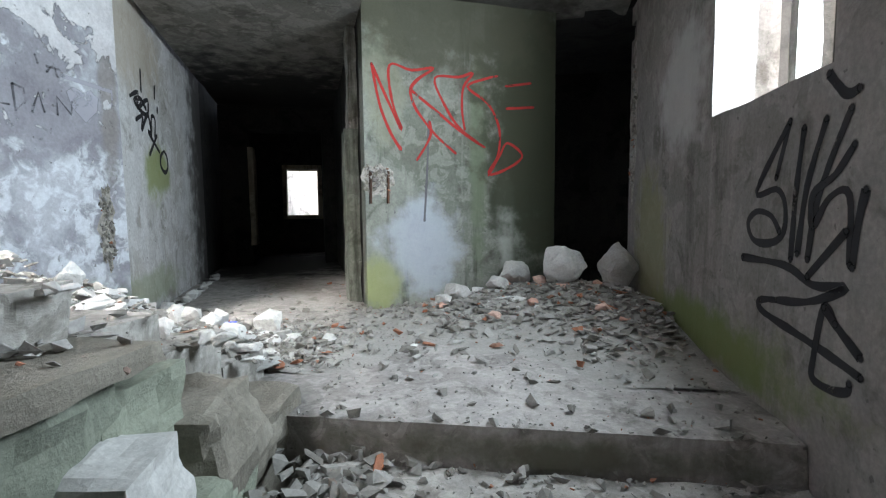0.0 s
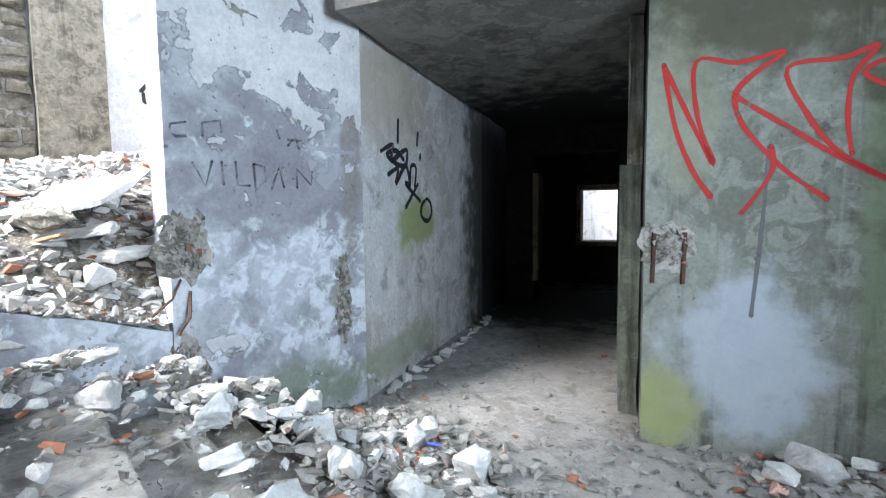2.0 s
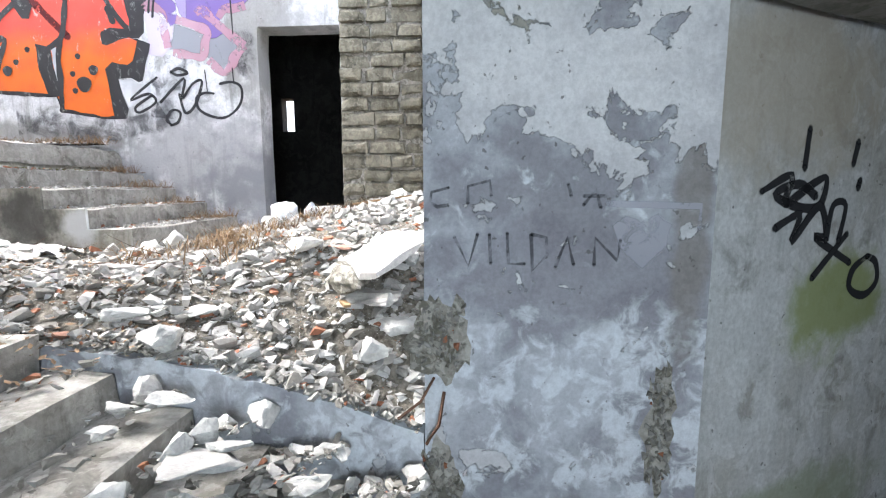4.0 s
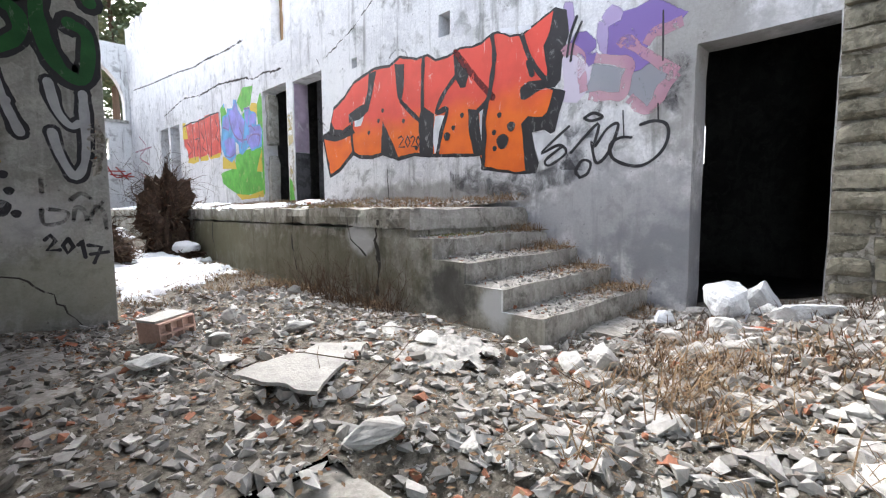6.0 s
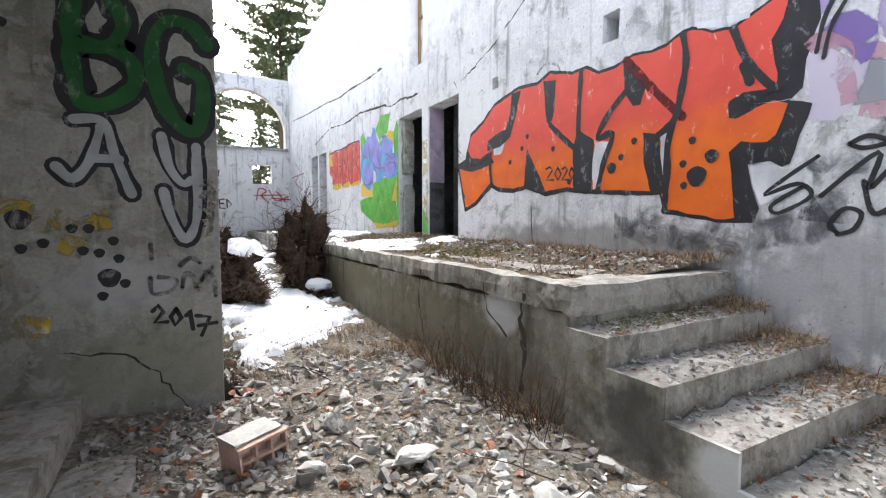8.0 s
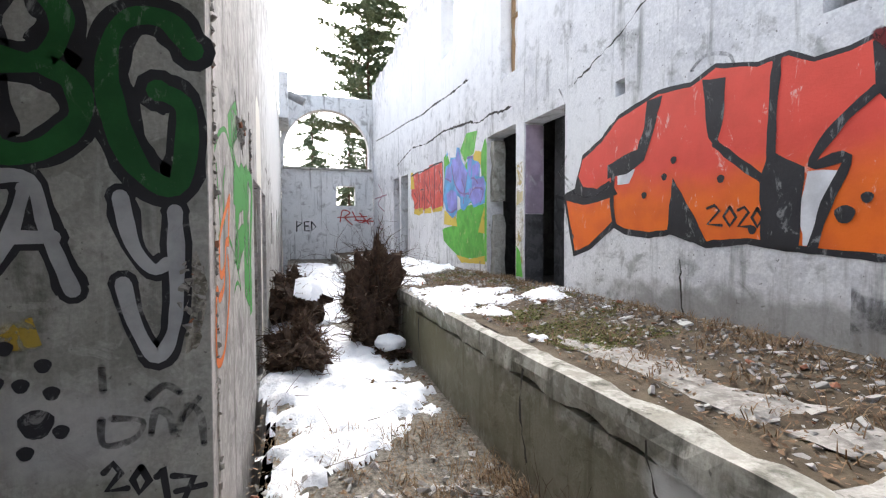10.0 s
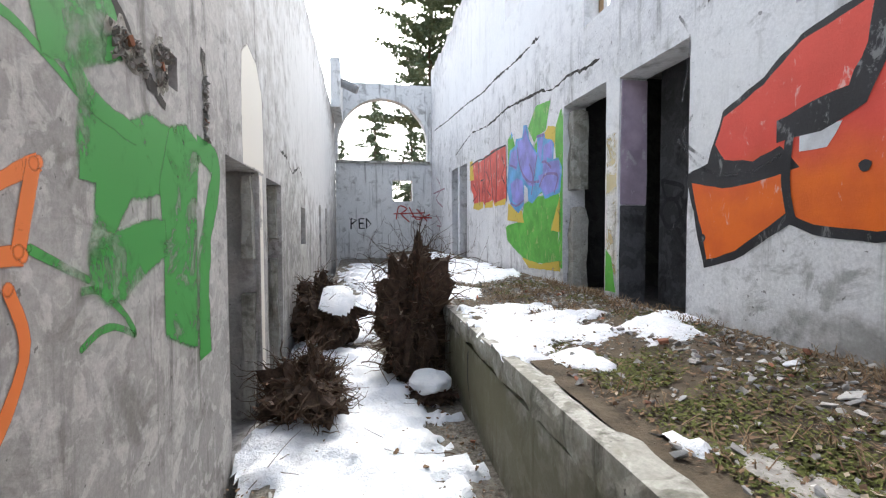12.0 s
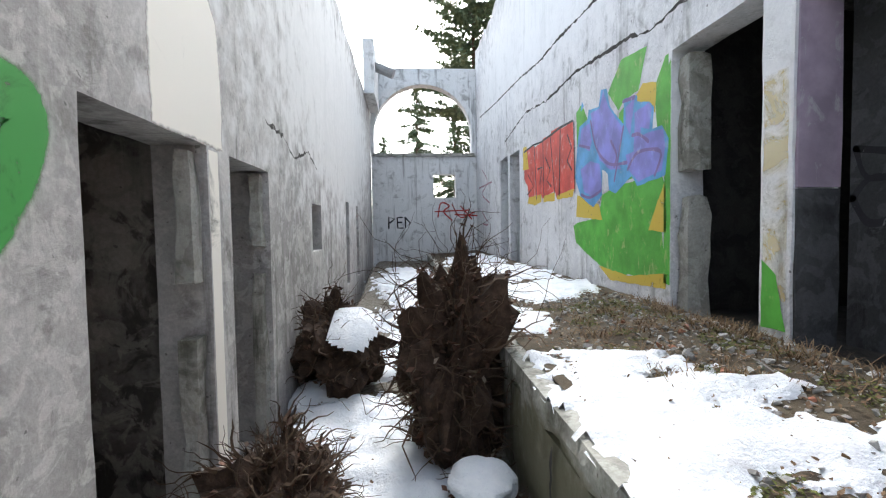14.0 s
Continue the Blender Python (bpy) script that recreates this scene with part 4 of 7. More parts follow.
def ribbon(face, pts, width, lift, smooth=True, jag=0.35, caps=True):
    """A flat stroke, thin at its rims, with round ends; the weights tell the rims from the middle."""
    line = curve_through(pts) if smooth else pts
    verts, faces, weights = [], [], []
    for i, (a, z) in enumerate(line):
        (a0, z0), (a1, z1) = line[max(0, i - 1)], line[min(len(line) - 1, i + 1)]
        d = math.hypot(a1 - a0, z1 - z0) or 1
        na, nz = -(z1 - z0) / d, (a1 - a0) / d
        w = width / 2 * max(0.15, 0.9 + jag * wob(a * 9, z * 9, lift * 99))
        for k, q in ((1.15, 0.0), (0.6, 1.0), (-0.6, 1.0), (-1.15, 0.0)):
            verts.append(face.at(a + na * w * k, z + nz * w * k, lift))
            weights.append(q)
        if i:
            k = 4 * i
            faces += [(k - 4 + s, k - 3 + s, k + 1 + s, k + s) for s in range(3)]
    for a, z in (line[0], line[-1]) if caps else ():
        k = len(verts)
        verts += [face.at(a, z, lift + 0.0005)] + [face.at(a + width * 0.55 * math.cos(t), z + width * 0.55 * math.sin(t), lift + 0.0005) for t in (math.tau * j / 10 for j in range(10))]
        weights += [1.0] + [0.0] * 10
        faces += [(k, k + 1 + j, k + 1 + (j + 1) % 10) for j in range(10)]
    return verts, faces, weights


def fill(face, pts, lift, rough=0.012):
    """A filled patch with a slightly uneven outline."""
    ring = []
    for (a, z), (b, y) in zip(pts, pts[1:] + pts[:1]):
        n = max(1, int(math.hypot(b - a, y - z) / 0.07))
        ring += [(a + (b - a) * k / n + rough * wob(a * 7 + k, z * 7, 1.0, 2.1), z + (y - z) * k / n + rough * wob(a * 5, z * 9 + k, 4.0, 2.1)) for k in range(n)]
    return [face.at(a, z, lift) for a, z in ring], tessellate_polygon([[Vector((a, z, 0)) for a, z in ring]])


def soft_fill(face, pts, lift, rim):
    """A filled patch that thins out over a rim."""
    area = sum(a * y - b * z for (a, z), (b, y) in zip(pts, pts[1:] + pts[:1]))
    side = 1 if area > 0 else -1
    ring = []
    for (a, z), (b, y) in zip(pts, pts[1:] + pts[:1]):
        n = max(1, int(math.hypot(b - a, y - z) / 0.06))
        ring += [(a + (b - a) * k / n, z + (y - z) * k / n) for k in range(n)]
    n = len(ring)
    inner, outer = [], []
    for i, (a, z) in enumerate(ring):
        (a0, z0), (a1, z1) = ring[i - 2], ring[(i + 2) % n]
        d = math.hypot(a1 - a0, z1 - z0) or 1
        na, nz = -(z1 - z0) / d * side, (a1 - a0) / d * side
        k = 0.5 + 0.6 * wob(a, z, 2.0, 7.0)
        inner.append((a + na * rim * 0.5, z + nz * rim * 0.5))
        outer.append((a - na * rim * (0.6 + k), z - nz * rim * (0.6 + k)))
    verts = [face.at(a, z, lift) for a, z in inner + outer]
    faces = list(tessellate_polygon([[Vector((a, z, 0)) for a, z in inner]])) + [(i, (i + 1) % n, n + (i + 1) % n, n + i) for i in range(n)]
    return verts, faces, [1.0] * n + [0.0] * n


def dot(face, a, z, r, lift):
    return [face.at(a + r * math.cos(t) * (1 + 0.12 * math.sin(3 * t)), z + r * math.sin(t), lift) for t in (math.tau * k / 14 for k in range(14))], [tuple(range(14))]


def strokes(face, lines, width, lift, smooth=True):
    return [ribbon(face, q, width, lift + 0.0004 * i, smooth) for i, q in enumerate(lines)]


def fills(face, shapes, lift):
    return [fill(face, q, lift) for q in shapes]


def graffito(name, label, *parts):
    ob = thing(name, label, "graffiti")
    for pname, pieces, mat in parts:
        for data in pieces:
            part(pname, data, mat, ob)
    return ob


RED_TAG = [
    [(0.071, 2.651), (0.128, 2.345), (0.211, 2.125), (0.294, 1.992)],
    [(0.071, 2.651), (0.191, 2.381), (0.303, 2.15), (0.227, 2.38), (0.214, 2.65), (0.39, 2.623), (0.573, 2.652), (0.446, 2.558), (0.381, 2.469), (0.412, 2.342), (0.488, 2.232), (0.601, 2.103), (0.759, 1.973)],
    [(0.381, 2.469), (0.578, 2.322), (0.803, 2.156), (1.021, 2.026), (0.802, 2.174), (0.67, 2.357), (0.585, 2.574), (0.793, 2.596), (0.912, 2.634), (0.831, 2.517), (0.817, 2.337), (0.839, 2.174)],
    [(0.536, 2.224), (0.545, 2.122), (0.491, 2.012), (0.425, 1.913)],
    [(1.138, 2.628), (1.048, 2.604), (0.868, 2.524), (1.054, 2.389), (1.152, 2.189), (1.141, 1.969), (1.053, 1.804), (1.237, 1.858), (1.37, 1.967), (1.23, 2.071), (1.159, 1.969), (1.053, 1.793)],
    [(1.213, 2.548), (1.448, 2.588)],
    [(1.22, 2.362), (1.474, 2.384)],
]
DRIP = [
    [(0.528, 2.224), (0.512, 1.864), (0.481, 1.414)],
]
NAME_TAG = [
    [(1.859, 2.189), (1.914, 2.074), (1.949, 2.2)],
    [(1.995, 2.199), (2.001, 2.085)],
    [(2.063, 2.204), (2.07, 2.084), (2.133, 2.084)],
    [(2.155, 2.199), (2.163, 2.056), (2.218, 2.118), (2.213, 2.187), (2.155, 2.199)],
    [(2.249, 2.071), (2.294, 2.187), (2.32, 2.082)],
    [(2.398, 2.081), (2.399, 2.186), (2.485, 2.099), (2.494, 2.179)],
    [(1.838, 2.378), (1.772, 2.361), (1.764, 2.323), (1.793, 2.305), (1.838, 2.312)],
    [(1.911, 2.317), (1.912, 2.383), (1.995, 2.405), (2.001, 2.346)],
    [(2.29, 2.391), (2.303, 2.346)],
    [(2.35, 2.312), (2.395, 2.369), (2.415, 2.301)],
    [(2.349, 2.346), (2.43, 2.346)],
]
PALE_LINE = [
    [(2.443, 2.317), (2.787, 2.307), (2.786, 2.196)],
]
HEART = [
    [(2.469, 2.232), (2.515, 2.266), (2.568, 2.239), (2.621, 2.271), (2.671, 2.238), (2.662, 2.161), (2.581, 2.08), (2.5, 2.151)],
]
SCRIBBLE = [
    [(0.538, 2.619), (0.527, 2.456)],
    [(0.269, 2.361), (0.451, 2.428), (0.421, 2.311), (0.591, 2.391), (0.683, 2.415), (0.651, 2.298), (0.489, 2.298), (0.352, 2.35), (0.5, 2.39), (0.622, 2.338)],
    [(0.368, 2.209), (0.524, 2.264), (0.484, 2.147), (0.651, 2.298), (0.718, 2.166), (0.645, 2.16), (0.919, 2.033)],
    [(0.872, 2.167), (0.646, 1.979)],
    [(0.721, 2.144), (0.749, 2.297), (0.841, 2.297), (0.813, 2.14)],
    [(1.054, 2.056), (0.951, 2.001), (0.938, 1.912), (1.057, 1.868), (1.152, 1.926), (1.13, 2.021), (1.054, 2.056)],
    [(0.886, 2.579), (0.865, 2.48)],
    [(0.929, 2.411), (0.919, 2.374)],
]
DOOR_TAG = [
    [(1.874, 1.807), (1.947, 1.609)],
    [(1.874, 1.807), (2.087, 1.561), (1.943, 1.566), (1.883, 1.512), (1.881, 1.407), (1.964, 1.359), (2.092, 1.362), (2.145, 1.431), (2.08, 1.48), (1.973, 1.465), (1.91, 1.406)],
    [(1.789, 1.772), (1.818, 1.551), (1.83, 1.307)],
    [(1.674, 1.779), (1.756, 1.568), (1.792, 1.332)],
    [(1.563, 1.791), (1.648, 1.633), (1.705, 1.491), (1.734, 1.318)],
    [(1.542, 1.681), (1.619, 1.596), (1.723, 1.538), (1.714, 1.434), (1.639, 1.526), (1.552, 1.532), (1.534, 1.322)],
    [(1.487, 1.546), (1.51, 1.441), (1.522, 1.315)],
    [(1.555, 1.423), (1.729, 1.26)],
    [(2.181, 1.282), (1.863, 1.283), (1.697, 1.236), (1.54, 1.253), (1.722, 1.174), (2.006, 1.128), (2.002, 1.083), (1.775, 1.051), (1.595, 1.026), (1.461, 1.002)],
    [(1.579, 1.131), (1.635, 1.173), (1.675, 0.982), (1.67, 0.925), (1.586, 0.919), (1.513, 0.94), (1.504, 0.969)],
    [(1.635, 1.173), (1.579, 1.131), (1.466, 1.059)],
    [(1.673, 1.919), (1.591, 1.838), (1.534, 1.84)],
]
LETTER_B = [
    [(-1.717, 4.274), (-1.716, 4.456), (-1.801, 4.672), (-1.938, 4.535), (-1.979, 4.423), (-1.9, 4.272), (-1.717, 4.258), (-1.716, 4.091), (-1.746, 3.92), (-1.888, 3.919), (-2.026, 4.047), (-2.016, 4.197), (-1.9, 4.272)],
]
LETTER_G = [
    [(-2.449, 4.381), (-2.357, 4.494), (-2.227, 4.494), (-2.151, 4.395), (-2.13, 4.214), (-2.18, 3.977), (-2.272, 3.822), (-2.389, 3.806), (-2.421, 4.117), (-2.316, 4.195)],
]
LETTER_A = [
    [(-1.705, 3.804), (-1.855, 3.801), (-1.907, 3.596), (-1.989, 3.35)],
    [(-1.839, 3.765), (-1.775, 3.553), (-1.686, 3.439), (-1.607, 3.51)],
    [(-1.79, 3.571), (-1.926, 3.569)],
]
LETTER_Y = [
    [(-2.166, 3.74), (-2.205, 3.541), (-2.278, 3.432), (-2.335, 3.453)],
    [(-2.369, 3.681), (-2.368, 3.283), (-2.336, 3.111), (-2.277, 3.055), (-2.205, 3.206), (-2.168, 3.373)],
]
YEAR = [
    [(-2.079, 2.568), (-2.112, 2.602), (-2.14, 2.558), (-2.086, 2.488), (-2.161, 2.487)],
    [(-2.216, 2.57), (-2.182, 2.52), (-2.207, 2.459), (-2.245, 2.505), (-2.216, 2.57)],
    [(-2.275, 2.518), (-2.297, 2.555), (-2.314, 2.42)],
    [(-2.337, 2.512), (-2.42, 2.495), (-2.368, 2.371)],
    [(-2.349, 2.44), (-2.462, 2.451)],
]
SIGNED = [
    [(-2.081, 3.022), (-2.084, 2.918)],
    [(-2.074, 2.8), (-2.083, 2.687), (-2.19, 2.698), (-2.226, 2.772), (-2.112, 2.798)],
    [(-2.257, 2.712), (-2.277, 2.807), (-2.327, 2.785), (-2.342, 2.706)],
    [(-2.245, 2.866), (-2.314, 2.92), (-2.374, 2.879)],
    [(-2.359, 2.705), (-2.397, 2.819), (-2.449, 2.777), (-2.463, 2.638)],
    [(-2.378, 2.762), (-2.451, 2.856)],
]
YELLOW = [
    [(-1.194, 3.269), (-1.389, 3.264), (-1.488, 3.172)],
    [(-1.555, 3.189), (-1.704, 3.154), (-1.863, 3.188)],
    [(-1.603, 3.035), (-1.726, 2.997)],
    [(-1.249, 2.882), (-1.284, 2.848)],
    [(-1.359, 2.542), (-1.542, 2.515)],
]
DOTS = [
    [(-1.669, 3.126), (-1.754, 3.125), (-1.527, 3.037), (-1.72, 2.986), (-1.803, 2.969), (-1.879, 3.045), (-1.905, 2.929), (-1.422, 3.006), (-1.933, 2.765), (-1.811, 2.69), (-1.388, 4.328)],
    [(-1.416, 3.182), (-1.85, 2.806)],
]
PCRACK = [
    [(-1.563, 2.345), (-1.908, 2.304), (-2.061, 2.18), (-2.186, 1.986), (-2.268, 1.873)],
]
PIECE_BASE = [
    [(-6.192, 4.027), (-5.976, 3.305), (-5.686, 3.381), (-5.272, 3.628), (-5.118, 3.566), (-4.783, 3.527), (-4.512, 3.566), (-4.166, 3.456), (-3.817, 3.494), (-3.469, 3.446), (-2.672, 3.397), (-2.61, 3.234), (-2.307, 3.186), (-2.078, 3.149), (-1.875, 3.162), (-1.844, 3.26), (-1.902, 3.419), (-1.933, 3.587), (-1.789, 3.601), (-1.707, 3.547), (-1.655, 3.567), (-1.608, 3.741), (-1.544, 3.953), (-1.678, 3.999), (-1.601, 4.064), (-1.585, 4.251), (-1.517, 4.491), (-1.545, 4.735), (-1.672, 4.797), (-2.074, 4.643), (-2.232, 4.67), (-2.404, 4.756), (-2.486, 4.756), (-2.637, 4.699), (-2.791, 4.695), (-2.986, 4.721), (-3.197, 4.671), (-3.395, 4.677), (-3.554, 4.778), (-3.766, 4.773), (-4.104, 4.883), (-4.335, 4.81), (-4.694, 4.851), (-5.221, 4.753), (-5.484, 4.583), (-5.814, 4.447), (-5.888, 4.272), (-5.965, 4.094)],
]
PIECE_FILL = [
    [(-6.125, 3.961), (-5.945, 3.371), (-5.686, 3.445), (-5.286, 3.704), (-5.118, 3.626), (-4.784, 3.583), (-4.513, 3.614), (-4.167, 3.513), (-3.818, 3.542), (-3.47, 3.491), (-2.673, 3.435), (-2.581, 3.271), (-2.308, 3.217), (-2.099, 3.178), (-2.014, 3.194), (-2.039, 3.448), (-2.078, 3.697), (-1.987, 3.764), (-1.811, 3.729), (-1.748, 3.783), (-1.686, 3.979), (-1.773, 4.021), (-1.906, 3.991), (-2.03, 3.951), (-2.089, 4.004), (-2.084, 4.083), (-2, 4.123), (-1.76, 4.11), (-1.754, 4.208), (-1.783, 4.29), (-1.805, 4.445), (-1.739, 4.581), (-1.699, 4.766), (-2.073, 4.619), (-2.231, 4.645), (-2.403, 4.73), (-2.485, 4.73), (-2.636, 4.671), (-2.79, 4.667), (-2.985, 4.691), (-3.196, 4.64), (-3.394, 4.644), (-3.553, 4.745), (-3.765, 4.738), (-4.104, 4.846), (-4.334, 4.771), (-4.693, 4.811), (-5.22, 4.709), (-5.483, 4.537), (-5.813, 4.398), (-5.888, 4.223), (-5.796, 4.098), (-5.548, 4.052), (-5.343, 4.119), (-5.211, 3.968), (-5.546, 3.904), (-5.809, 3.897)],
]
PIECE_BLACK = [
    [(-4.825, 4.789), (-4.639, 4.784), (-4.743, 4.502), (-4.851, 4.244), (-5.088, 4.158), (-5.37, 4.138), (-5.372, 4.274), (-5.09, 4.348), (-4.946, 4.366), (-4.856, 4.56)],
    [(-4.565, 3.576), (-4.511, 4.056), (-4.315, 3.769), (-4.139, 3.486), (-4.31, 3.502)],
    [(-4.23, 4.794), (-4.014, 4.748), (-4.025, 4.447), (-4.091, 4.24), (-4.156, 4.32)],
    [(-3.731, 3.965), (-3.658, 4.15), (-3.558, 4.076), (-3.433, 4), (-3.462, 3.463), (-3.712, 3.494)],
    [(-3.065, 4.389), (-3.091, 4.649), (-2.984, 4.666), (-2.835, 4.38), (-2.886, 4.237), (-2.972, 4.237)],
    [(-2.85, 3.971), (-2.678, 3.928), (-2.667, 3.728), (-2.6, 3.407), (-2.752, 3.42), (-2.837, 3.7)],
    [(-2.091, 4.065), (-1.989, 4.128), (-1.76, 4.114), (-1.824, 4.079), (-1.926, 4.077), (-1.943, 4.038), (-1.906, 3.984), (-2.03, 3.943), (-2.08, 3.961)],
]
PIECE_WHITE = [
    [(-3.419, 3.975), (-3.242, 3.959), (-3.328, 3.701), (-3.364, 3.496), (-3.434, 3.489), (-3.462, 3.715)],
    [(-2.673, 3.917), (-2.607, 3.925), (-2.594, 3.673), (-2.609, 3.511), (-2.653, 3.632)],
    [(-1.924, 4.019), (-1.678, 4.013), (-1.574, 3.999), (-1.772, 4.006)],
    [(-1.918, 3.573), (-1.789, 3.59), (-1.706, 3.536), (-1.57, 3.522), (-1.593, 3.381), (-1.715, 3.351), (-1.838, 3.279), (-1.891, 3.418)],
    [(-5.214, 4.176), (-4.967, 4.191), (-5.05, 4.058), (-5.212, 4.057)],
    [(-2.383, 4.786), (-2.174, 4.729), (-2.144, 4.661), (-2.359, 4.726)],
    [(-2.135, 4.73), (-1.95, 4.706), (-1.966, 4.663), (-2.113, 4.666)],
    [(-2.036, 4.112), (-1.963, 4.106), (-1.98, 4.078), (-2.024, 4.081)],
]
PIECE_LINES = [
    [(-4.091, 4.264), (-3.914, 4.111), (-3.707, 3.95)],
    [(-3.627, 4.744), (-3.649, 4.422), (-3.656, 4.081)],
    [(-3.065, 4.379), (-3.249, 4.225), (-3.391, 4.009), (-3.198, 4.02), (-3.303, 3.753), (-3.378, 3.475)],
    [(-2.484, 4.721), (-2.45, 4.499), (-2.487, 4.245), (-2.542, 4.032), (-2.688, 3.929)],
    [(-2.551, 4.025), (-2.598, 3.813), (-2.596, 3.58), (-2.611, 3.262)],
    [(-2.073, 4.619), (-1.973, 4.369), (-1.827, 4.162), (-1.76, 4.11)],
    [(-1.989, 4.323), (-1.957, 4.236), (-1.938, 4.192)],
    [(-5.278, 4.185), (-5.301, 3.902), (-5.259, 3.672)],
]
PIECE_DOTS = [
    [(-2.328, 3.534)],
    [(-3.202, 3.688), (-2.209, 3.685)],
    [(-2.945, 3.913), (-2.373, 3.833), (-4.503, 4.201), (-4.041, 3.99), (-5.993, 3.532), (-4.847, 3.927), (-2.438, 3.467), (-3.091, 3.781), (-3.779, 3.599), (-4.605, 4.069), (-2.449, 3.648)],
]
PIECE_YEAR = [
    [(-4.154, 3.773), (-4.091, 3.791), (-4.045, 3.749), (-4.151, 3.646), (-4.025, 3.636)],
    [(-3.958, 3.772), (-4.009, 3.703), (-3.955, 3.63), (-3.905, 3.693), (-3.958, 3.772)],
    [(-3.889, 3.746), (-3.84, 3.765), (-3.806, 3.726), (-3.887, 3.625), (-3.788, 3.623)],
    [(-3.742, 3.749), (-3.781, 3.688), (-3.739, 3.619), (-3.701, 3.681), (-3.742, 3.749)],
]
PURPLE = [
    [(-1.496, 4.395), (-1.435, 4.465), (-1.337, 4.459), (-1.24, 4.358), (-1.244, 4.166), (-1.29, 4.146), (-1.341, 4.228), (-1.405, 4.307), (-1.494, 4.344)],
    [(-0.968, 4.535), (-0.85, 4.537), (-0.705, 4.568), (-0.44, 4.389), (-0.493, 4.349), (-0.624, 4.322), (-0.728, 4.282), (-0.768, 4.166), (-0.718, 4.066), (-0.809, 4.013), (-0.906, 4.014), (-0.919, 4.096), (-1.015, 4.189), (-1.104, 4.202), (-1.099, 4.444), (-0.985, 4.463)],
]
PINK = [
    [(-1.585, 4.317), (-1.507, 4.347), (-1.378, 4.262), (-1.373, 4.112), (-1.341, 3.906)],
    [(-1.234, 4.2), (-0.909, 4.082), (-0.924, 3.962), (-0.958, 3.81), (-1.063, 3.817), (-1.291, 3.859)],
    [(-0.896, 3.776), (-0.745, 3.639), (-0.649, 3.71), (-0.601, 3.807), (-0.489, 3.916)],
    [(-0.761, 4.207), (-0.693, 4.292), (-0.589, 4.3), (-0.461, 4.327)],
    [(-0.816, 4.179), (-0.61, 4.007), (-0.489, 3.916)],
    [(-1.007, 4.255), (-0.937, 4.291), (-0.816, 4.179)],
]
GREYPATCH = [
    [(-1.243, 4.13), (-0.957, 4.038), (-1.001, 3.852), (-1.305, 3.899), (-1.262, 4.037)],
    [(-0.894, 3.978), (-0.791, 4.031), (-0.663, 4.031), (-0.589, 3.929), (-0.625, 3.769), (-0.747, 3.672), (-0.898, 3.821)],
]
LAVENDER = [
    [(-1.597, 4.281), (-1.454, 4.282), (-1.254, 4.12), (-1.317, 3.901), (-1.412, 3.818), (-1.595, 3.849), (-1.56, 4)],
]
WALL_TAG = [
    [(-1.494, 3.598), (-1.693, 3.459), (-1.813, 3.357), (-1.608, 3.424), (-1.524, 3.338), (-1.715, 3.227), (-1.76, 3.284), (-1.567, 3.408)],
    [(-1.471, 3.334), (-1.187, 3.585), (-1.225, 3.368), (-1.095, 3.526), (-0.988, 3.548), (-1.075, 3.308), (-1.196, 3.217), (-1.251, 3.419)],
    [(-0.787, 3.523), (-0.659, 3.54), (-0.561, 3.495), (-0.547, 3.378), (-0.61, 3.255), (-0.753, 3.163), (-0.911, 3.18), (-1.041, 3.258), (-1.056, 3.378), (-0.963, 3.429), (-0.861, 3.419)],
    [(-1.373, 3.096), (-1.413, 3.149), (-1.341, 3.249), (-1.255, 3.219), (-1.287, 3.119), (-1.373, 3.083)],
    [(-1.332, 3.654), (-1.238, 3.69), (-1.144, 3.64), (-1.258, 3.619), (-1.332, 3.654)],
    [(-1.429, 4.636), (-1.499, 4.471), (-1.531, 4.277)],
    [(-1.378, 4.57), (-1.458, 4.409), (-1.49, 4.228)],
]
DARKBAND = [
    [(-3.16, 3.111), (-2.715, 3.104), (-2.149, 3.056), (-1.682, 3.101), (-1.442, 3.228)],
    [(-1.335, 3.755), (-1.389, 3.534), (-1.432, 3.332), (-1.452, 3.163)],
    [(-1.266, 3.818), (-1.307, 3.65)],
]
GREENS = [
    [(-10.905, 3.644), (-10.753, 3.682), (-10.038, 3.742), (-9.94, 4.011), (-9.579, 4.079), (-8.852, 4.111), (-8.633, 4.086), (-8.576, 3.987), (-8.668, 3.786), (-8.744, 3.586), (-8.627, 3.565), (-8.567, 3.204), (-8.69, 3.123), (-9.062, 3.099), (-9.28, 3.119), (-9.574, 3.045), (-10.038, 3.164), (-10.49, 3.303), (-10.797, 3.407)],
    [(-10.749, 4.496), (-10.787, 5.196), (-10.582, 5.256), (-10.298, 4.897), (-10.209, 4.632), (-10.245, 4.425)],
    [(-9.786, 5.174), (-9.449, 5.439), (-8.916, 5.372), (-9.078, 4.998), (-9.342, 4.987), (-9.513, 4.911)],
    [(-9.65, 4.086), (-9.499, 4.877), (-9.194, 4.974), (-8.91, 4.731), (-9.074, 4.489), (-9.188, 4.131)],
    [(-8.759, 4.945), (-8.59, 5.155), (-8.536, 5.16), (-8.524, 4.134), (-8.672, 4.127), (-8.757, 4.798)],
]
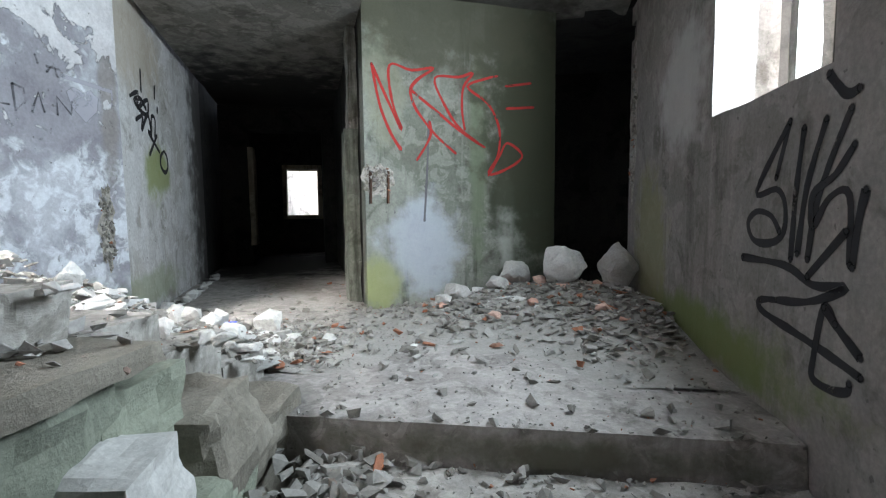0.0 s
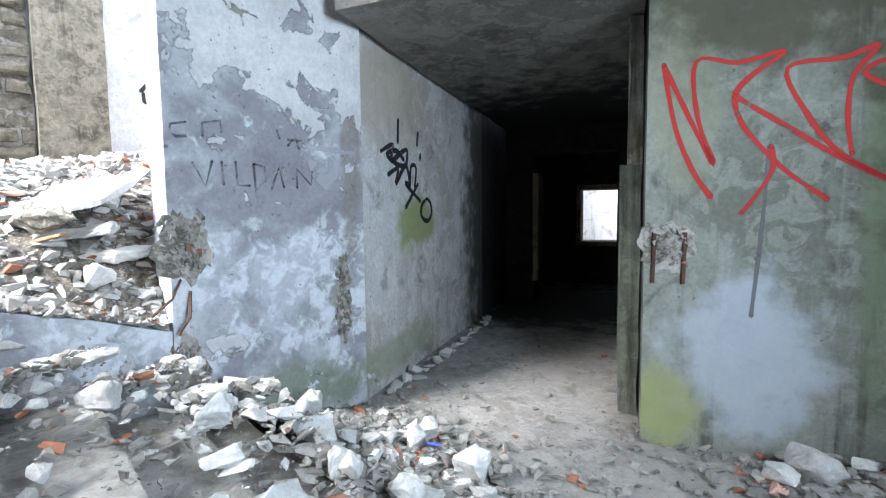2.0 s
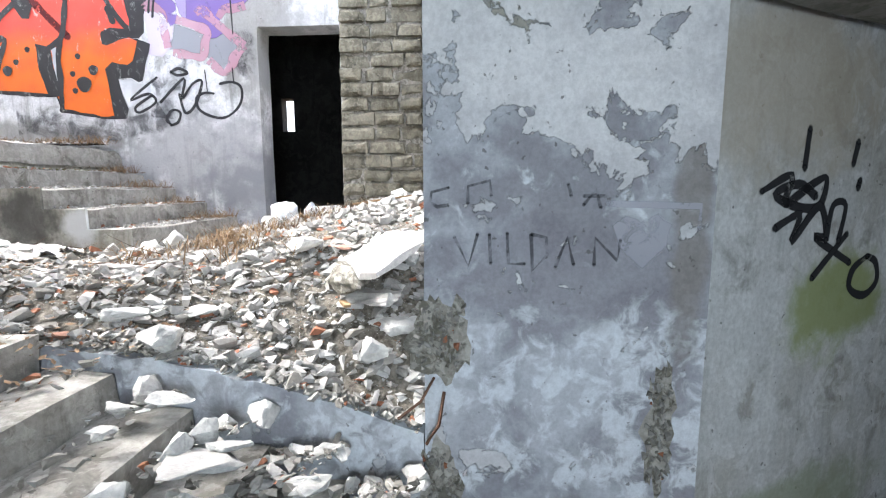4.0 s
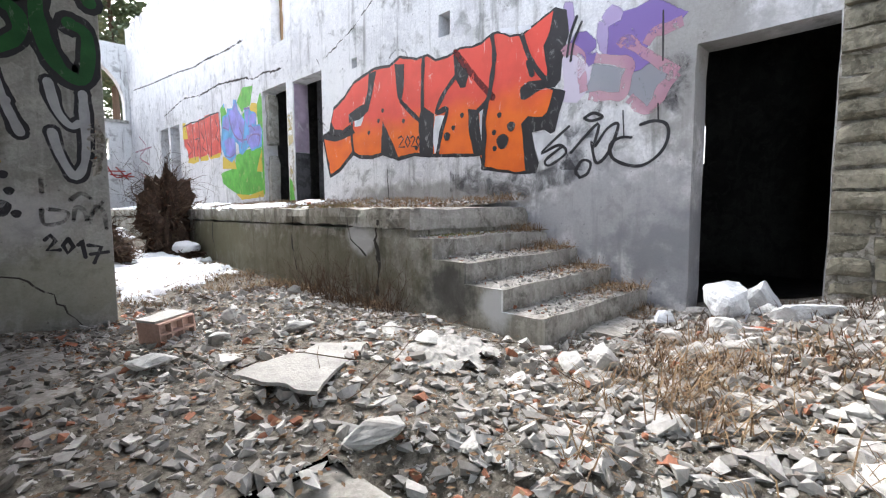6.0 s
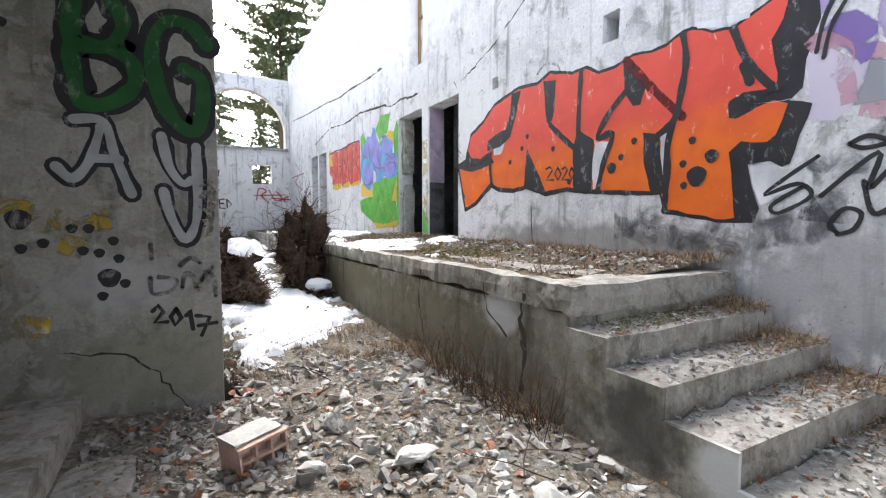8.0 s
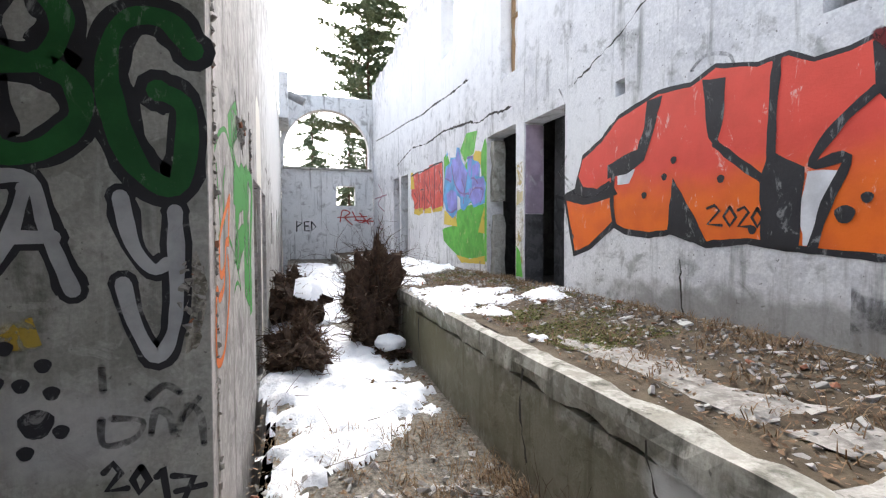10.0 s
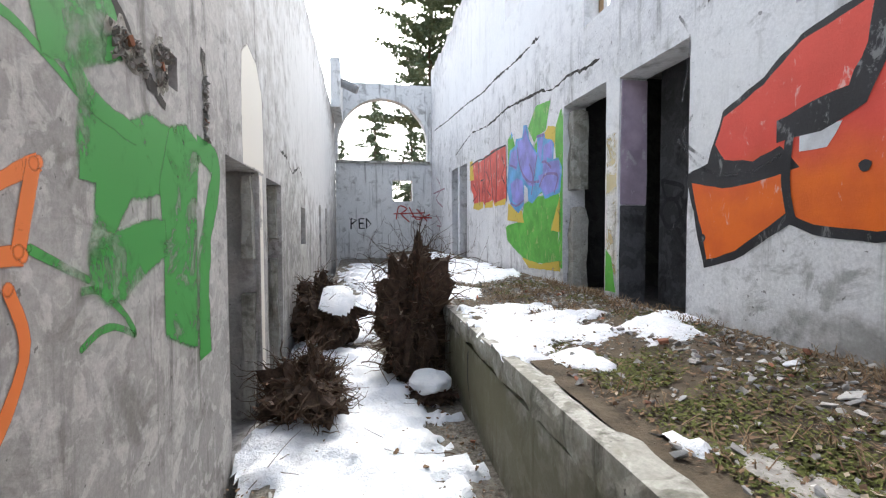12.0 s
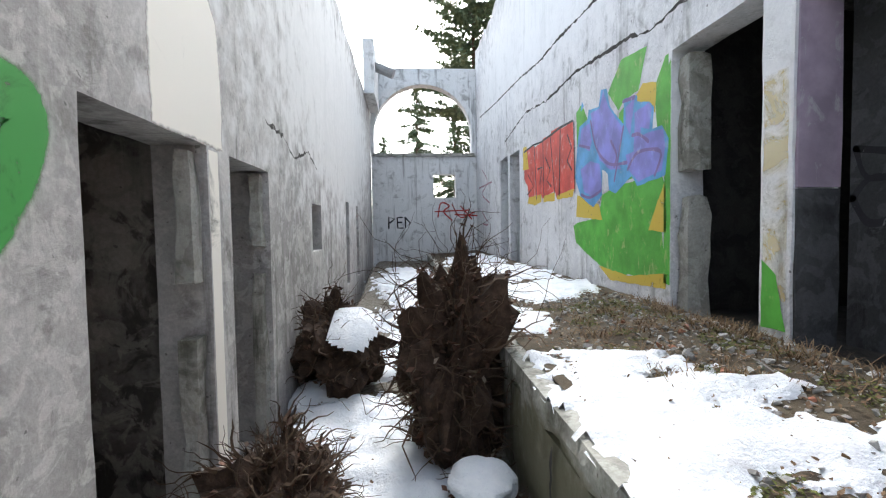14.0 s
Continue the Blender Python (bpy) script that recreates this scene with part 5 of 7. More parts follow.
YELLOWS = [
    [(-10.751, 4.071), (-10.038, 3.901), (-9.939, 3.705), (-10.795, 3.769)],
    [(-8.747, 3.789), (-8.577, 4.049), (-8.553, 3.566), (-8.868, 3.585)],
    [(-10.037, 3.15), (-9.28, 3.101), (-8.53, 3.192), (-8.565, 3.048), (-9.72, 3.004)],
    [(-9.135, 4.958), (-8.989, 5.037), (-8.739, 4.976), (-8.756, 4.693), (-8.911, 4.813), (-9.17, 4.881)],
]
BLUE_BASE = [
    [(-10.748, 4.711), (-10.664, 4.976), (-10.39, 5.011), (-10.353, 5.124), (-10.039, 5.078), (-9.974, 5.262), (-9.817, 5.235), (-9.726, 4.997), (-9.392, 4.73), (-9.394, 5.001), (-9.1, 4.959), (-9.1, 4.891), (-8.859, 4.826), (-8.777, 4.751), (-8.805, 4.556), (-8.639, 4.551), (-8.527, 4.411), (-8.577, 4.09), (-9.093, 4.035), (-9.213, 4.152), (-9.578, 4.003), (-9.753, 4.043), (-9.784, 4.243), (-9.94, 4.315), (-9.94, 4.011), (-10.21, 3.867), (-10.627, 4.039), (-10.835, 4.312)],
    [(-10.582, 5.293), (-10.504, 5.213), (-10.622, 5.155)],
]
BLUES = [
    [(-10.665, 4.727), (-10.583, 4.937), (-10.316, 4.951), (-10.245, 4.709), (-10.317, 4.593)],
    [(-10.28, 5.07), (-10.006, 5.056), (-9.91, 5.243), (-9.756, 4.992), (-9.392, 4.681), (-9.552, 4.391), (-9.442, 4.251), (-9.724, 4.287), (-10.005, 4.432), (-10.174, 4.695)],
    [(-10.625, 4.403), (-10.299, 4.461), (-10.005, 4.392), (-9.94, 4.079), (-10.21, 4.009), (-10.507, 4.09)],
    [(-9.342, 4.897), (-9.147, 4.938), (-9.24, 4.578), (-9.341, 4.706)],
    [(-9.145, 4.789), (-8.88, 4.821), (-8.817, 4.75), (-8.856, 4.567), (-9.029, 4.615), (-9.029, 4.536), (-8.794, 4.532), (-8.619, 4.516), (-8.58, 4.345), (-8.634, 4.138), (-9.07, 4.078), (-9.287, 4.232), (-9.339, 4.388), (-9.166, 4.402)],
]
BLUE_LINES = [
    [(-9.392, 4.699), (-9.607, 4.145)],
    [(-9.695, 4.605), (-9.552, 4.422), (-9.608, 4.304)],
    [(-9.191, 4.569), (-9.051, 4.552), (-8.876, 4.451)],
    [(-10.28, 4.964), (-10.106, 4.6), (-9.754, 4.356), (-9.313, 4.307)],
    [(-10.665, 4.727), (-10.317, 4.636)],
    [(-10.586, 4.058), (-10.3, 4.001), (-9.972, 4.061)],
    [(-9.287, 4.232), (-9.073, 4.375), (-8.655, 4.317), (-8.75, 4.11)],
    [(-9.394, 4.971), (-9.147, 4.949)],
]
REDS = [
    [(-13.6, 5.117), (-12.945, 5.154), (-12.871, 5.08), (-12.445, 5.103), (-12.312, 5.145), (-11.94, 5.118), (-11.881, 5.178), (-11.494, 5.166), (-11.392, 5.11), (-10.918, 5.118), (-10.836, 4.195), (-10.924, 4.083), (-11.64, 4.092), (-11.722, 4.205), (-12.396, 4.123), (-12.462, 4.197), (-13.284, 4.16), (-13.36, 4.426), (-13.614, 4.584)],
]
RED_YELLOW = [
    [(-13.686, 5.221), (-13.425, 5.197), (-13.27, 4.741), (-13.698, 4.773)],
    [(-13.283, 4.203), (-12.461, 4.206), (-12.464, 4.069), (-12.894, 4.032), (-13.369, 4.099)],
    [(-12.329, 4.158), (-11.722, 4.187), (-11.724, 4.044), (-12.331, 4.061)],
    [(-11.613, 4.125), (-10.879, 4.167), (-10.924, 4.059), (-11.613, 4.055)],
]
RED_LINES = [
    [(-12.871, 5.1), (-12.743, 4.146)],
    [(-12.345, 5.122), (-12.297, 4.136)],
    [(-11.94, 5.118), (-11.722, 4.187)],
    [(-11.443, 5.138), (-11.506, 4.117)],
    [(-13.6, 5.117), (-12.945, 5.144), (-12.445, 5.103), (-11.94, 5.118), (-11.443, 5.138), (-10.918, 5.118)],
    [(-11.124, 4.955), (-10.965, 4.749), (-11.151, 4.593), (-10.967, 4.446)],
    [(-12.661, 4.663), (-12.386, 4.667), (-12.526, 4.399)],
    [(-13.314, 4.639), (-12.924, 4.386), (-13.365, 4.263)],
    [(-12.19, 4.792), (-11.948, 4.572), (-12.133, 4.408), (-11.893, 4.292)],
    [(-10.874, 5.092), (-10.836, 4.116)],
]
PINKTAG = [
    [(-18.656, 5.401), (-17.8, 4.956), (-18.731, 4.675), (-17.445, 4.334)],
    [(-19.332, 4.908), (-17.1, 4.891)],
    [(-18.789, 4.124), (-17.704, 3.744), (-18.589, 3.751)],
]
GREEN_THIN = [
    [(-3.798, 3.983), (-3.98, 4.101), (-4.224, 4.168), (-4.42, 4.11), (-4.672, 4.011), (-4.939, 4.007)],
    [(-3.856, 3.929), (-3.957, 3.64), (-3.904, 3.564)],
    [(-4.305, 3.554), (-4.583, 3.437)],
    [(-4.178, 3.954), (-4.076, 3.813), (-4.129, 3.642)],
    [(-4.528, 3.216), (-4.64, 3.252), (-4.749, 3.244), (-4.889, 3.185)],
    [(-4.539, 3.404), (-4.649, 3.389), (-4.801, 3.29), (-4.889, 3.194)],
]
PURPLE_LIGHT = [
    [(-1.562, 4.795), (-1.497, 4.772), (-1.478, 4.616), (-1.539, 4.509), (-1.58, 4.573)],
    [(-1.074, 4.619), (-0.968, 4.535), (-0.985, 4.463), (-1.099, 4.444), (-1.104, 4.202), (-1.169, 4.266), (-1.211, 4.385), (-1.189, 4.508), (-1.126, 4.591)],
]
SMUDGE = [
    [(-0.588, 3.908), (-0.551, 4.003), (-0.478, 4.024), (-0.435, 3.953), (-0.448, 3.736), (-0.475, 3.618), (-0.563, 3.726)],
]
TAG_DRIPS = [
    [(-0.622, 4.455), (-0.616, 4.247), (-0.611, 4.039)],
    [(-0.948, 3.67), (-0.941, 3.554), (-0.932, 3.437)],
    [(-0.639, 3.687), (-0.632, 3.536)],
]
GREEN_POLY = [
    [(-4.351, 4.268), (-4.791, 4.487), (-4.834, 4.271), (-4.564, 4.141), (-4.398, 4.125)],
    [(-4.579, 4.06), (-4.709, 4.021), (-4.875, 4.017), (-5.06, 4.094), (-5.29, 4.078), (-5.488, 4.137), (-5.507, 4.041), (-5.418, 3.903), (-5.185, 3.786), (-4.884, 3.743), (-4.736, 3.586), (-4.721, 3.522), (-4.617, 3.501), (-4.601, 3.547), (-4.655, 3.65), (-4.653, 3.772), (-4.562, 3.776)],
    [(-5.29, 4.078), (-5.488, 4.137), (-5.688, 4.076), (-5.641, 3.878), (-5.6, 3.527), (-5.587, 2.974), (-5.404, 3.042), (-5.198, 3.125), (-5.195, 3.481), (-5.179, 3.699), (-5.167, 3.806)],
    [(-4.735, 3.57), (-4.964, 3.631), (-5.195, 3.645), (-5.205, 3.502), (-4.919, 3.411), (-4.818, 3.356), (-4.709, 3.345), (-4.611, 3.412), (-4.608, 3.517)],
    [(-4.589, 4.217), (-4.795, 4.317), (-4.827, 4.266), (-4.679, 4.194), (-4.586, 4.174)],
]
GREEN_WIDE = [
    [(-5.655, 4.064), (-5.896, 4.041), (-5.993, 3.947), (-5.87, 3.724), (-5.757, 3.519), (-5.718, 3.208), (-5.725, 2.874)],
]
GREEN_MID = [
    [(-4.517, 4.141), (-4.647, 4.043), (-4.95, 3.988)],
]
PIECE_DRIP = [
    [(-3.062, 4.691), (-2.923, 4.525), (-2.781, 4.366), (-2.595, 4.171), (-2.462, 4.039)],
]
PIECE_CURL = [
    [(-6.294, 4.33), (-5.996, 4.056), (-5.618, 3.974), (-5.343, 4.058)],
    [(-6.128, 4.491), (-6.227, 4.32), (-5.997, 4.139)],
    [(-4.337, 4.899), (-4.197, 4.972), (-4, 4.913), (-3.947, 4.819)],
    [(-6.245, 4.637), (-6.164, 5.082), (-6.298, 5.326)],
]
ORANGE_TAG = [
    [(-4.36, 3.799), (-4.009, 3.624), (-3.914, 3.517), (-3.931, 3.374), (-4.085, 3.397), (-4.156, 3.524), (-4.284, 3.535)],
    [(-4.338, 3.791), (-4.265, 3.546)],
    [(-4.223, 3.452), (-4.269, 3.249), (-4.032, 2.96), (-3.768, 2.979), (-3.794, 3.302), (-3.889, 3.257), (-4.049, 3.3), (-4.084, 3.389)],
]
YARD_OVAL = [
    [(2.409, 3.662), (2.484, 3.785), (2.538, 3.645), (2.527, 3.417), (2.454, 3.371), (2.399, 3.467)],
]
YARD_SCRIBBLE = [
    [(2.476, 3.804), (2.401, 3.605), (2.402, 3.44), (2.462, 3.356), (2.541, 3.421)],
    [(2.32, 3.255), (2.416, 3.361), (2.479, 3.237), (2.359, 3.143), (2.341, 3.233)],
    [(2.53, 3.305), (2.539, 3.012)],
    [(1.9, 3.154), (1.977, 3.121), (1.911, 3.004)],
]
PED = [
    [(-3.035, 3.654), (-3.042, 4.025), (-3.225, 3.967), (-3.075, 3.839)],
    [(-3.485, 4.019), (-3.318, 4.003), (-3.33, 3.669), (-3.497, 3.666)],
    [(-3.334, 3.854), (-3.463, 3.852)],
    [(-3.578, 4.018), (-3.59, 3.665), (-3.741, 3.83), (-3.578, 4.018)],
]
REDARCH = [
    [(-4.658, 4.004), (-4.759, 4.469), (-5.039, 4.373), (-4.848, 4.188), (-5.126, 3.905)],
    [(-5.133, 4.428), (-5.41, 3.994), (-5.885, 4.176)],
    [(-5.223, 4.09), (-5.979, 4.044)],
    [(-4.567, 4.192), (-5.697, 4.234)],
    [(-5.415, 4.369), (-5.788, 3.933)],
]
BIKE = [
    [(-7.412, 4.125), (-7.095, 4.041), (-7.131, 3.935), (-7.334, 3.929), (-7.412, 4.125)],
    [(-7.427, 3.793), (-7.334, 3.906), (-7.216, 3.92), (-7.13, 3.824), (-7.112, 3.713), (-7.211, 3.639), (-7.33, 3.64), (-7.427, 3.793)],
    [(-7.075, 3.778), (-7.024, 3.883), (-6.948, 3.898), (-6.897, 3.791), (-6.919, 3.646), (-7.004, 3.595), (-7.073, 3.669), (-7.075, 3.778)],
    [(-7.131, 3.935), (-7.024, 3.861), (-6.9, 3.935), (-6.852, 3.931)],
]
CRACK_1 = [
    [(-19.091, 7.095), (-16.473, 6.852), (-14.008, 6.675), (-12.544, 6.517), (-11.603, 6.502), (-10.453, 6.419), (-9.786, 6.408), (-9.323, 6.405)],
]
CRACK_2 = [
    [(-15.366, 5.656), (-13.509, 5.876), (-12.174, 5.73), (-10.862, 5.761), (-9.248, 5.597), (-8.859, 5.494), (-8.335, 5.538), (-7.956, 5.465), (-7.59, 5.457)],
]
LCRACK_1 = [
    [(-4.732, 4.536), (-4.854, 4.409), (-4.996, 4.321), (-5.248, 4.181)],
]
LCRACK_2 = [
    [(-8.371, 4.513), (-8.879, 4.503), (-9.287, 4.36), (-9.976, 4.529), (-10.46, 4.398)],
]

graffito("graffiti_tag", "angular red spray tag on damp plaster", ("stroke", strokes(F_R, RED_TAG, 0.026, 0.005), P_REDTAG), ("drip", strokes(F_R, DRIP, 0.022, 0.005), P_MURK))
graffito("graffiti_name", "faded black scrawled name on peeling plaster", ("stroke", strokes(F_V, NAME_TAG, 0.016, 0.008, False), P_FADED), ("smear", strokes(F_V, PALE_LINE, 0.03, 0.006, False), P_PALE), ("heart", [soft_fill(F_V, q, 0.006, 0.02) for q in HEART], P_PALE))
graffito("graffiti_scribble", "dense black spray scribble on corridor plaster", ("stroke", strokes(F_T, SCRIBBLE, 0.042, 0.006), P_TAG))
graffito("graffiti_scrawl", "tall black spray scrawl under the window", ("stroke", strokes(F_W, DOOR_TAG, 0.035, 0.006), P_TAG))
pl = graffito("graffiti_letters", "dark green and silver outlined letters with a year",
              ("outline", strokes(F_P, LETTER_B + LETTER_G, 0.17, 0.005) + strokes(F_P, LETTER_A + LETTER_Y, 0.105, 0.012), P_BLACK),
              ("green_fill", strokes(F_P, LETTER_B + LETTER_G, 0.085, 0.016), P_DKGREEN), ("silver_fill", strokes(F_P, LETTER_A + LETTER_Y, 0.055, 0.019), P_SILVER),
              ("year", strokes(F_P, YEAR, 0.026, 0.006, False), P_BLACK), ("signature", strokes(F_P, SIGNED, 0.035, 0.006), P_FADED), ("yellow_spray", [ribbon(F_P, q, 0.16, 0.004 + 0.0004 * i, True, 0.5, False) for i, q in enumerate(YELLOW)], P_THINYEL),
              ("dot", [dot(F_P, a, z, 0.03, 0.009) for a, z in DOTS[0]] + [dot(F_P, a, z, 0.062, 0.009) for a, z in DOTS[1]], P_BLACK))
graffito("graffiti_piece", "large red and orange lettered piece with black outline",
         ("backing", fills(F_G, LAVENDER, 0.004), P_LAV), ("outline", fills(F_G, PIECE_BASE, 0.008), P_BLACK), ("colour_fill", fills(F_G, PIECE_FILL, 0.011), P_PIECE),
         ("white_fill", fills(F_G, PIECE_WHITE, 0.016), P_WHITE), ("black_fill", fills(F_G, PIECE_BLACK, 0.018), P_BLACK), ("line", strokes(F_G, PIECE_LINES, 0.06, 0.02), P_BLACK), ("curl", strokes(F_G, PIECE_CURL, 0.03, 0.0192), P_FADED), ("dark_drip", strokes(F_G, PIECE_DRIP, 0.09, 0.0205), P_DRIED),
         ("dot", [dot(F_G, a, z, r, 0.021) for q, r in zip(PIECE_DOTS, (0.085, 0.055, 0.032)) for a, z in q], P_BLACK), ("year", strokes(F_G, PIECE_YEAR, 0.022, 0.022, False), P_BLACK))
graffito("graffiti_purple", "purple, pink and grey flaking letters", ("light_fill", [soft_fill(F_G, q, 0.006, 0.04) for q in PURPLE_LIGHT], P_LILACS), ("grey_fill", [soft_fill(F_G, q, 0.005, 0.04) for q in GREYPATCH], P_MURK2), ("purple_fill", [soft_fill(F_G, q, 0.008, 0.03) for q in PURPLE], P_PURPLE2),
         ("pink_line", [ribbon(F_G, q, 0.11, 0.011 + 0.0004 * i, True, 0.4, False) for i, q in enumerate(PINK)], P_PINK), ("smudge", [soft_fill(F_G, q, 0.004, 0.1) for q in SMUDGE], P_SMEAR))
graffito("graffiti_loops", "thin black looping spray tag", ("stroke", strokes(F_G, WALL_TAG, 0.034, 0.017), P_TAG), ("drip", strokes(F_G, TAG_DRIPS, 0.016, 0.016), P_TAG), ("smear", [ribbon(F_G, q, 0.3, 0.003 + 0.0004 * i, True, 0.6, False) for i, q in enumerate(DARKBAND)], P_SMEAR))
graffito("graffiti_blue", "blue letters on green and yellow ground", ("green_ground", fills(F_G, GREENS, 0.006), P_GREEN), ("yellow_ground", fills(F_G, YELLOWS, 0.008), P_YELLOW), ("light_edge", fills(F_G, BLUE_BASE, 0.011), P_CYAN),
         ("blue_fill", fills(F_G, BLUES, 0.014), P_BLUE), ("line", strokes(F_G, BLUE_LINES, 0.035, 0.017), P_PURPLE))
graffito("graffiti_block", "red block letters with yellow edges", ("red_fill", fills(F_G, REDS, 0.006), P_RED), ("yellow_fill", fills(F_G, RED_YELLOW, 0.009), P_YELLOW), ("line", strokes(F_G, RED_LINES, 0.035, 0.012, False), P_BLACK))
graffito("graffiti_pink_tag", "small pink tag on pale plaster", ("stroke", strokes(F_G, PINKTAG, 0.06, 0.006), P_PINK))
graffito("graffiti_green", "broad green letters on grey plaster", ("green_fill", [soft_fill(F_L, q, 0.003 + 0.001 * i, 0.035) for i, q in enumerate(GREEN_POLY)] + [ribbon(F_L, q, 0.22, 0.006, True, 0.3, False) for q in GREEN_WIDE] + [ribbon(F_L, q, 0.1, 0.0065, True, 0.3, False) for q in GREEN_MID], P_GREENL), ("thin_line", strokes(F_L, GREEN_THIN, 0.035, 0.0025), P_GREENL))
graffito("graffiti_orange", "orange outlined tag on grey plaster", ("stroke", strokes(F_L, ORANGE_TAG, 0.055, 0.0045), P_OTAG))
graffito("graffiti_far_letters", "black letters PED on the end wall", ("stroke", strokes(F_A, PED, 0.06, 0.02, False), P_TAG), ("red_stroke", strokes(F_A, REDARCH, 0.05, 0.02), P_REDTAG))
graffito("graffiti_outline", "black outline drawing on a sooty wall", ("stroke", strokes(F_N, BIKE, 0.045, 0.006), P_BLACK))
graffito("graffiti_yellow_oval", "yellow oval and black scribble on pale wall", ("oval", fills(F_G, YARD_OVAL, 0.005), P_YELLOWP), ("line", strokes(F_G, YARD_SCRIBBLE, 0.05, 0.008), P_TAG))
graffito("graffiti_edge", "yellow and green sprayed strip beside the doorway", ("yellow", fills(F_G, [[(-7.42, 3.1), (-7.22, 3.1), (-7.22, 4.6), (-7.42, 4.6)]], 0.005), P_FADEYEL), ("green", fills(F_G, [[(-7.42, 2.95), (-7.22, 2.95), (-7.3, 3.3), (-7.42, 3.4)], [(-8.6, 3.1), (-8.5, 3.1), (-8.5, 5.1), (-8.6, 5.0)]], 0.008), P_GREEN))


def crack(name, face, lines, width, label):
    out = []
    for q in lines:
        line = []
        for (a, z), (b, y) in zip(q, q[1:]):
            n = max(2, int(math.hypot(b - a, y - z) / 0.05))
            line += [(a + (b - a) * k / n + 0.03 * wob(a + k, z, 2, 3.7), z + (y - z) * k / n + 0.03 * wob(a, z + k, 8, 3.7)) for k in range(n)]
        out.append(ribbon(face, line + [q[-1]], width * 0.8, 0.004, False, 1.6, False))
    ob = thing(name, label, "crack")
    for piece in out:
        part("line", piece, P_CRACK, ob)


# cream patch with a soft rim, and a cream strip between the doorways
pale_area = thing("cream_patch", "bright cream patch above the doorways", "paint")
part("patch", soft_fill(F_L, [(-6.69, 4.14), (-7.22, 4.15), (-7.44, 4.14), (-7.44, 4.5), (-7.4, 4.85), (-7.2, 5.05), (-6.9, 5.1), (-6.72, 4.98), (-6.69, 4.7)], 0.003, 0.04), P_CREAM, pale_area)
part("patch", fill(F_L, [(-7.255, 2.2), (-7.385, 2.2), (-7.385, 4.1), (-7.255, 4.1)], 0.003, 0.004), P_CREAM, pale_area)
crack("wall_crack", F_G, CRACK_1, 0.034, "long dark crack along the pale wall")
crack("wall_crack", F_G, CRACK_2, 0.036, "long dark crack above the doorways")
crack("wall_crack", F_L, LCRACK_1, 0.06, "deep dark crack in grey plaster")
crack("wall_crack", F_L, LCRACK_2, 0.03, "thin crack beside the doorways")
crack("wall_crack", F_P, PCRACK, 0.012, "hairline crack low in the cross wall")
crack("wall_crack", F_L, [[(-5.8, 4.65), (-5.83, 4.4), (-5.8, 4.15), (-5.86, 4.0)]], 0.06, "broken groove in grey plaster")
crack("wall_crack", F_G, [[(-4.42, 3.35), (-4.4, 3.0), (-4.38, 2.8)], [(-6.0, 5.3), (-5.2, 5.55), (-4.5, 5.9), (-3.6, 6.0)]], 0.02, "fine crack in the pale wall")
crack("wall_crack", Face((-4.27, 0), (0, 1), (1, 0)), [[(-2.42, 2.7), (-2.45, 2.5), (-2.4, 2.3), (-2.44, 2.0)]], 0.05, "open mossy joint in the terrace wall")
crack("wall_crack", Face((-4.27, 0), (0, 1), (1, 0)), [[(-2.9, 2.7), (-2.85, 2.5), (-2.6, 2.35)], [(-4.0, 2.7), (-4.05, 2.4), (-3.95, 2.1)], [(-6.6, 2.6), (-6.63, 2.4), (-6.55, 2.2)]], 0.025, "thin crack in the terrace wall")

# bare broken plaster at the wall edges



def scar(name, face, cy, cz, ry, rz, seed, label):
    ob = thing(name, label, "damage")
    pts = [(cy + ry * math.cos(t) * (1 + 0.25 * wob(math.cos(t) * 2 + seed, math.sin(t) * 2, seed) + 0.45 * wob(math.cos(t) * 5, math.sin(t) * 5, seed)), cz + rz * math.sin(t) * (1 + 0.25 * wob(math.cos(t) * 2, math.sin(t) * 2 + seed, 3.0) + 0.45 * wob(math.cos(t) * 5, math.sin(t) * 5, seed + 9))) for t in (math.tau * j / 36 for j in range(36))]
    part("bare_masonry", fill(face, pts, 0.005, 0.03), M_BARE, ob)
    bits = [moved(CHIPS[rng.randrange(9)], Matrix.Translation(face.at(cy + rng.uniform(-0.7, 0.7) * ry, cz + rng.uniform(-0.75, 0.75) * rz, 0.0)) @ pose(0, 0, 0, rng.uniform(0, 360), rng.uniform(0, 360), 0) @ Matrix.Scale(rng.uniform(0.02, 0.05), 4)) for _ in range(90)]
    tagged(part("aggregate", joined(bits), M_DARKGRIT, ob), kind="stuff")
scar("broken_plaster", F_V, 1.8, 1.78, 0.13, 0.17, 1.0, "bare broken masonry at a wall edge")
scar("broken_plaster", F_V, 1.8, 1.1, 0.09, 0.26, 2.0, "bare broken masonry at a wall foot")
scar("broken_plaster", F_V, 2.68, 1.4, 0.06, 0.27, 3.0, "vertical gouge of bare masonry")
scar("broken_plaster", F_R, 0.1, 1.75, 0.14, 0.13, 4.0, "bare patch with rusty bars showing")
scar("broken_plaster", F_W, 4.1, 2.2, 0.1, 0.7, 5.0, "ragged broken wall end")
scar("broken_plaster", F_L, -5.82, 4.32, 0.045, 0.26, 11.0, "broken groove of bare masonry in grey plaster")
scar("broken_plaster", F_L, -5.2, 4.36, 0.09, 0.13, 12.0, "ragged hole of bare masonry in grey plaster")
scar("broken_plaster", F_L, -4.9, 4.32, 0.18, 0.08, 6.0, "bare hole edge in grey plaster")
scar("broken_plaster", F_L, -3.78, 3.5, 0.03, 1.7, 7.0, "chipped strip with bare aggregate showing")
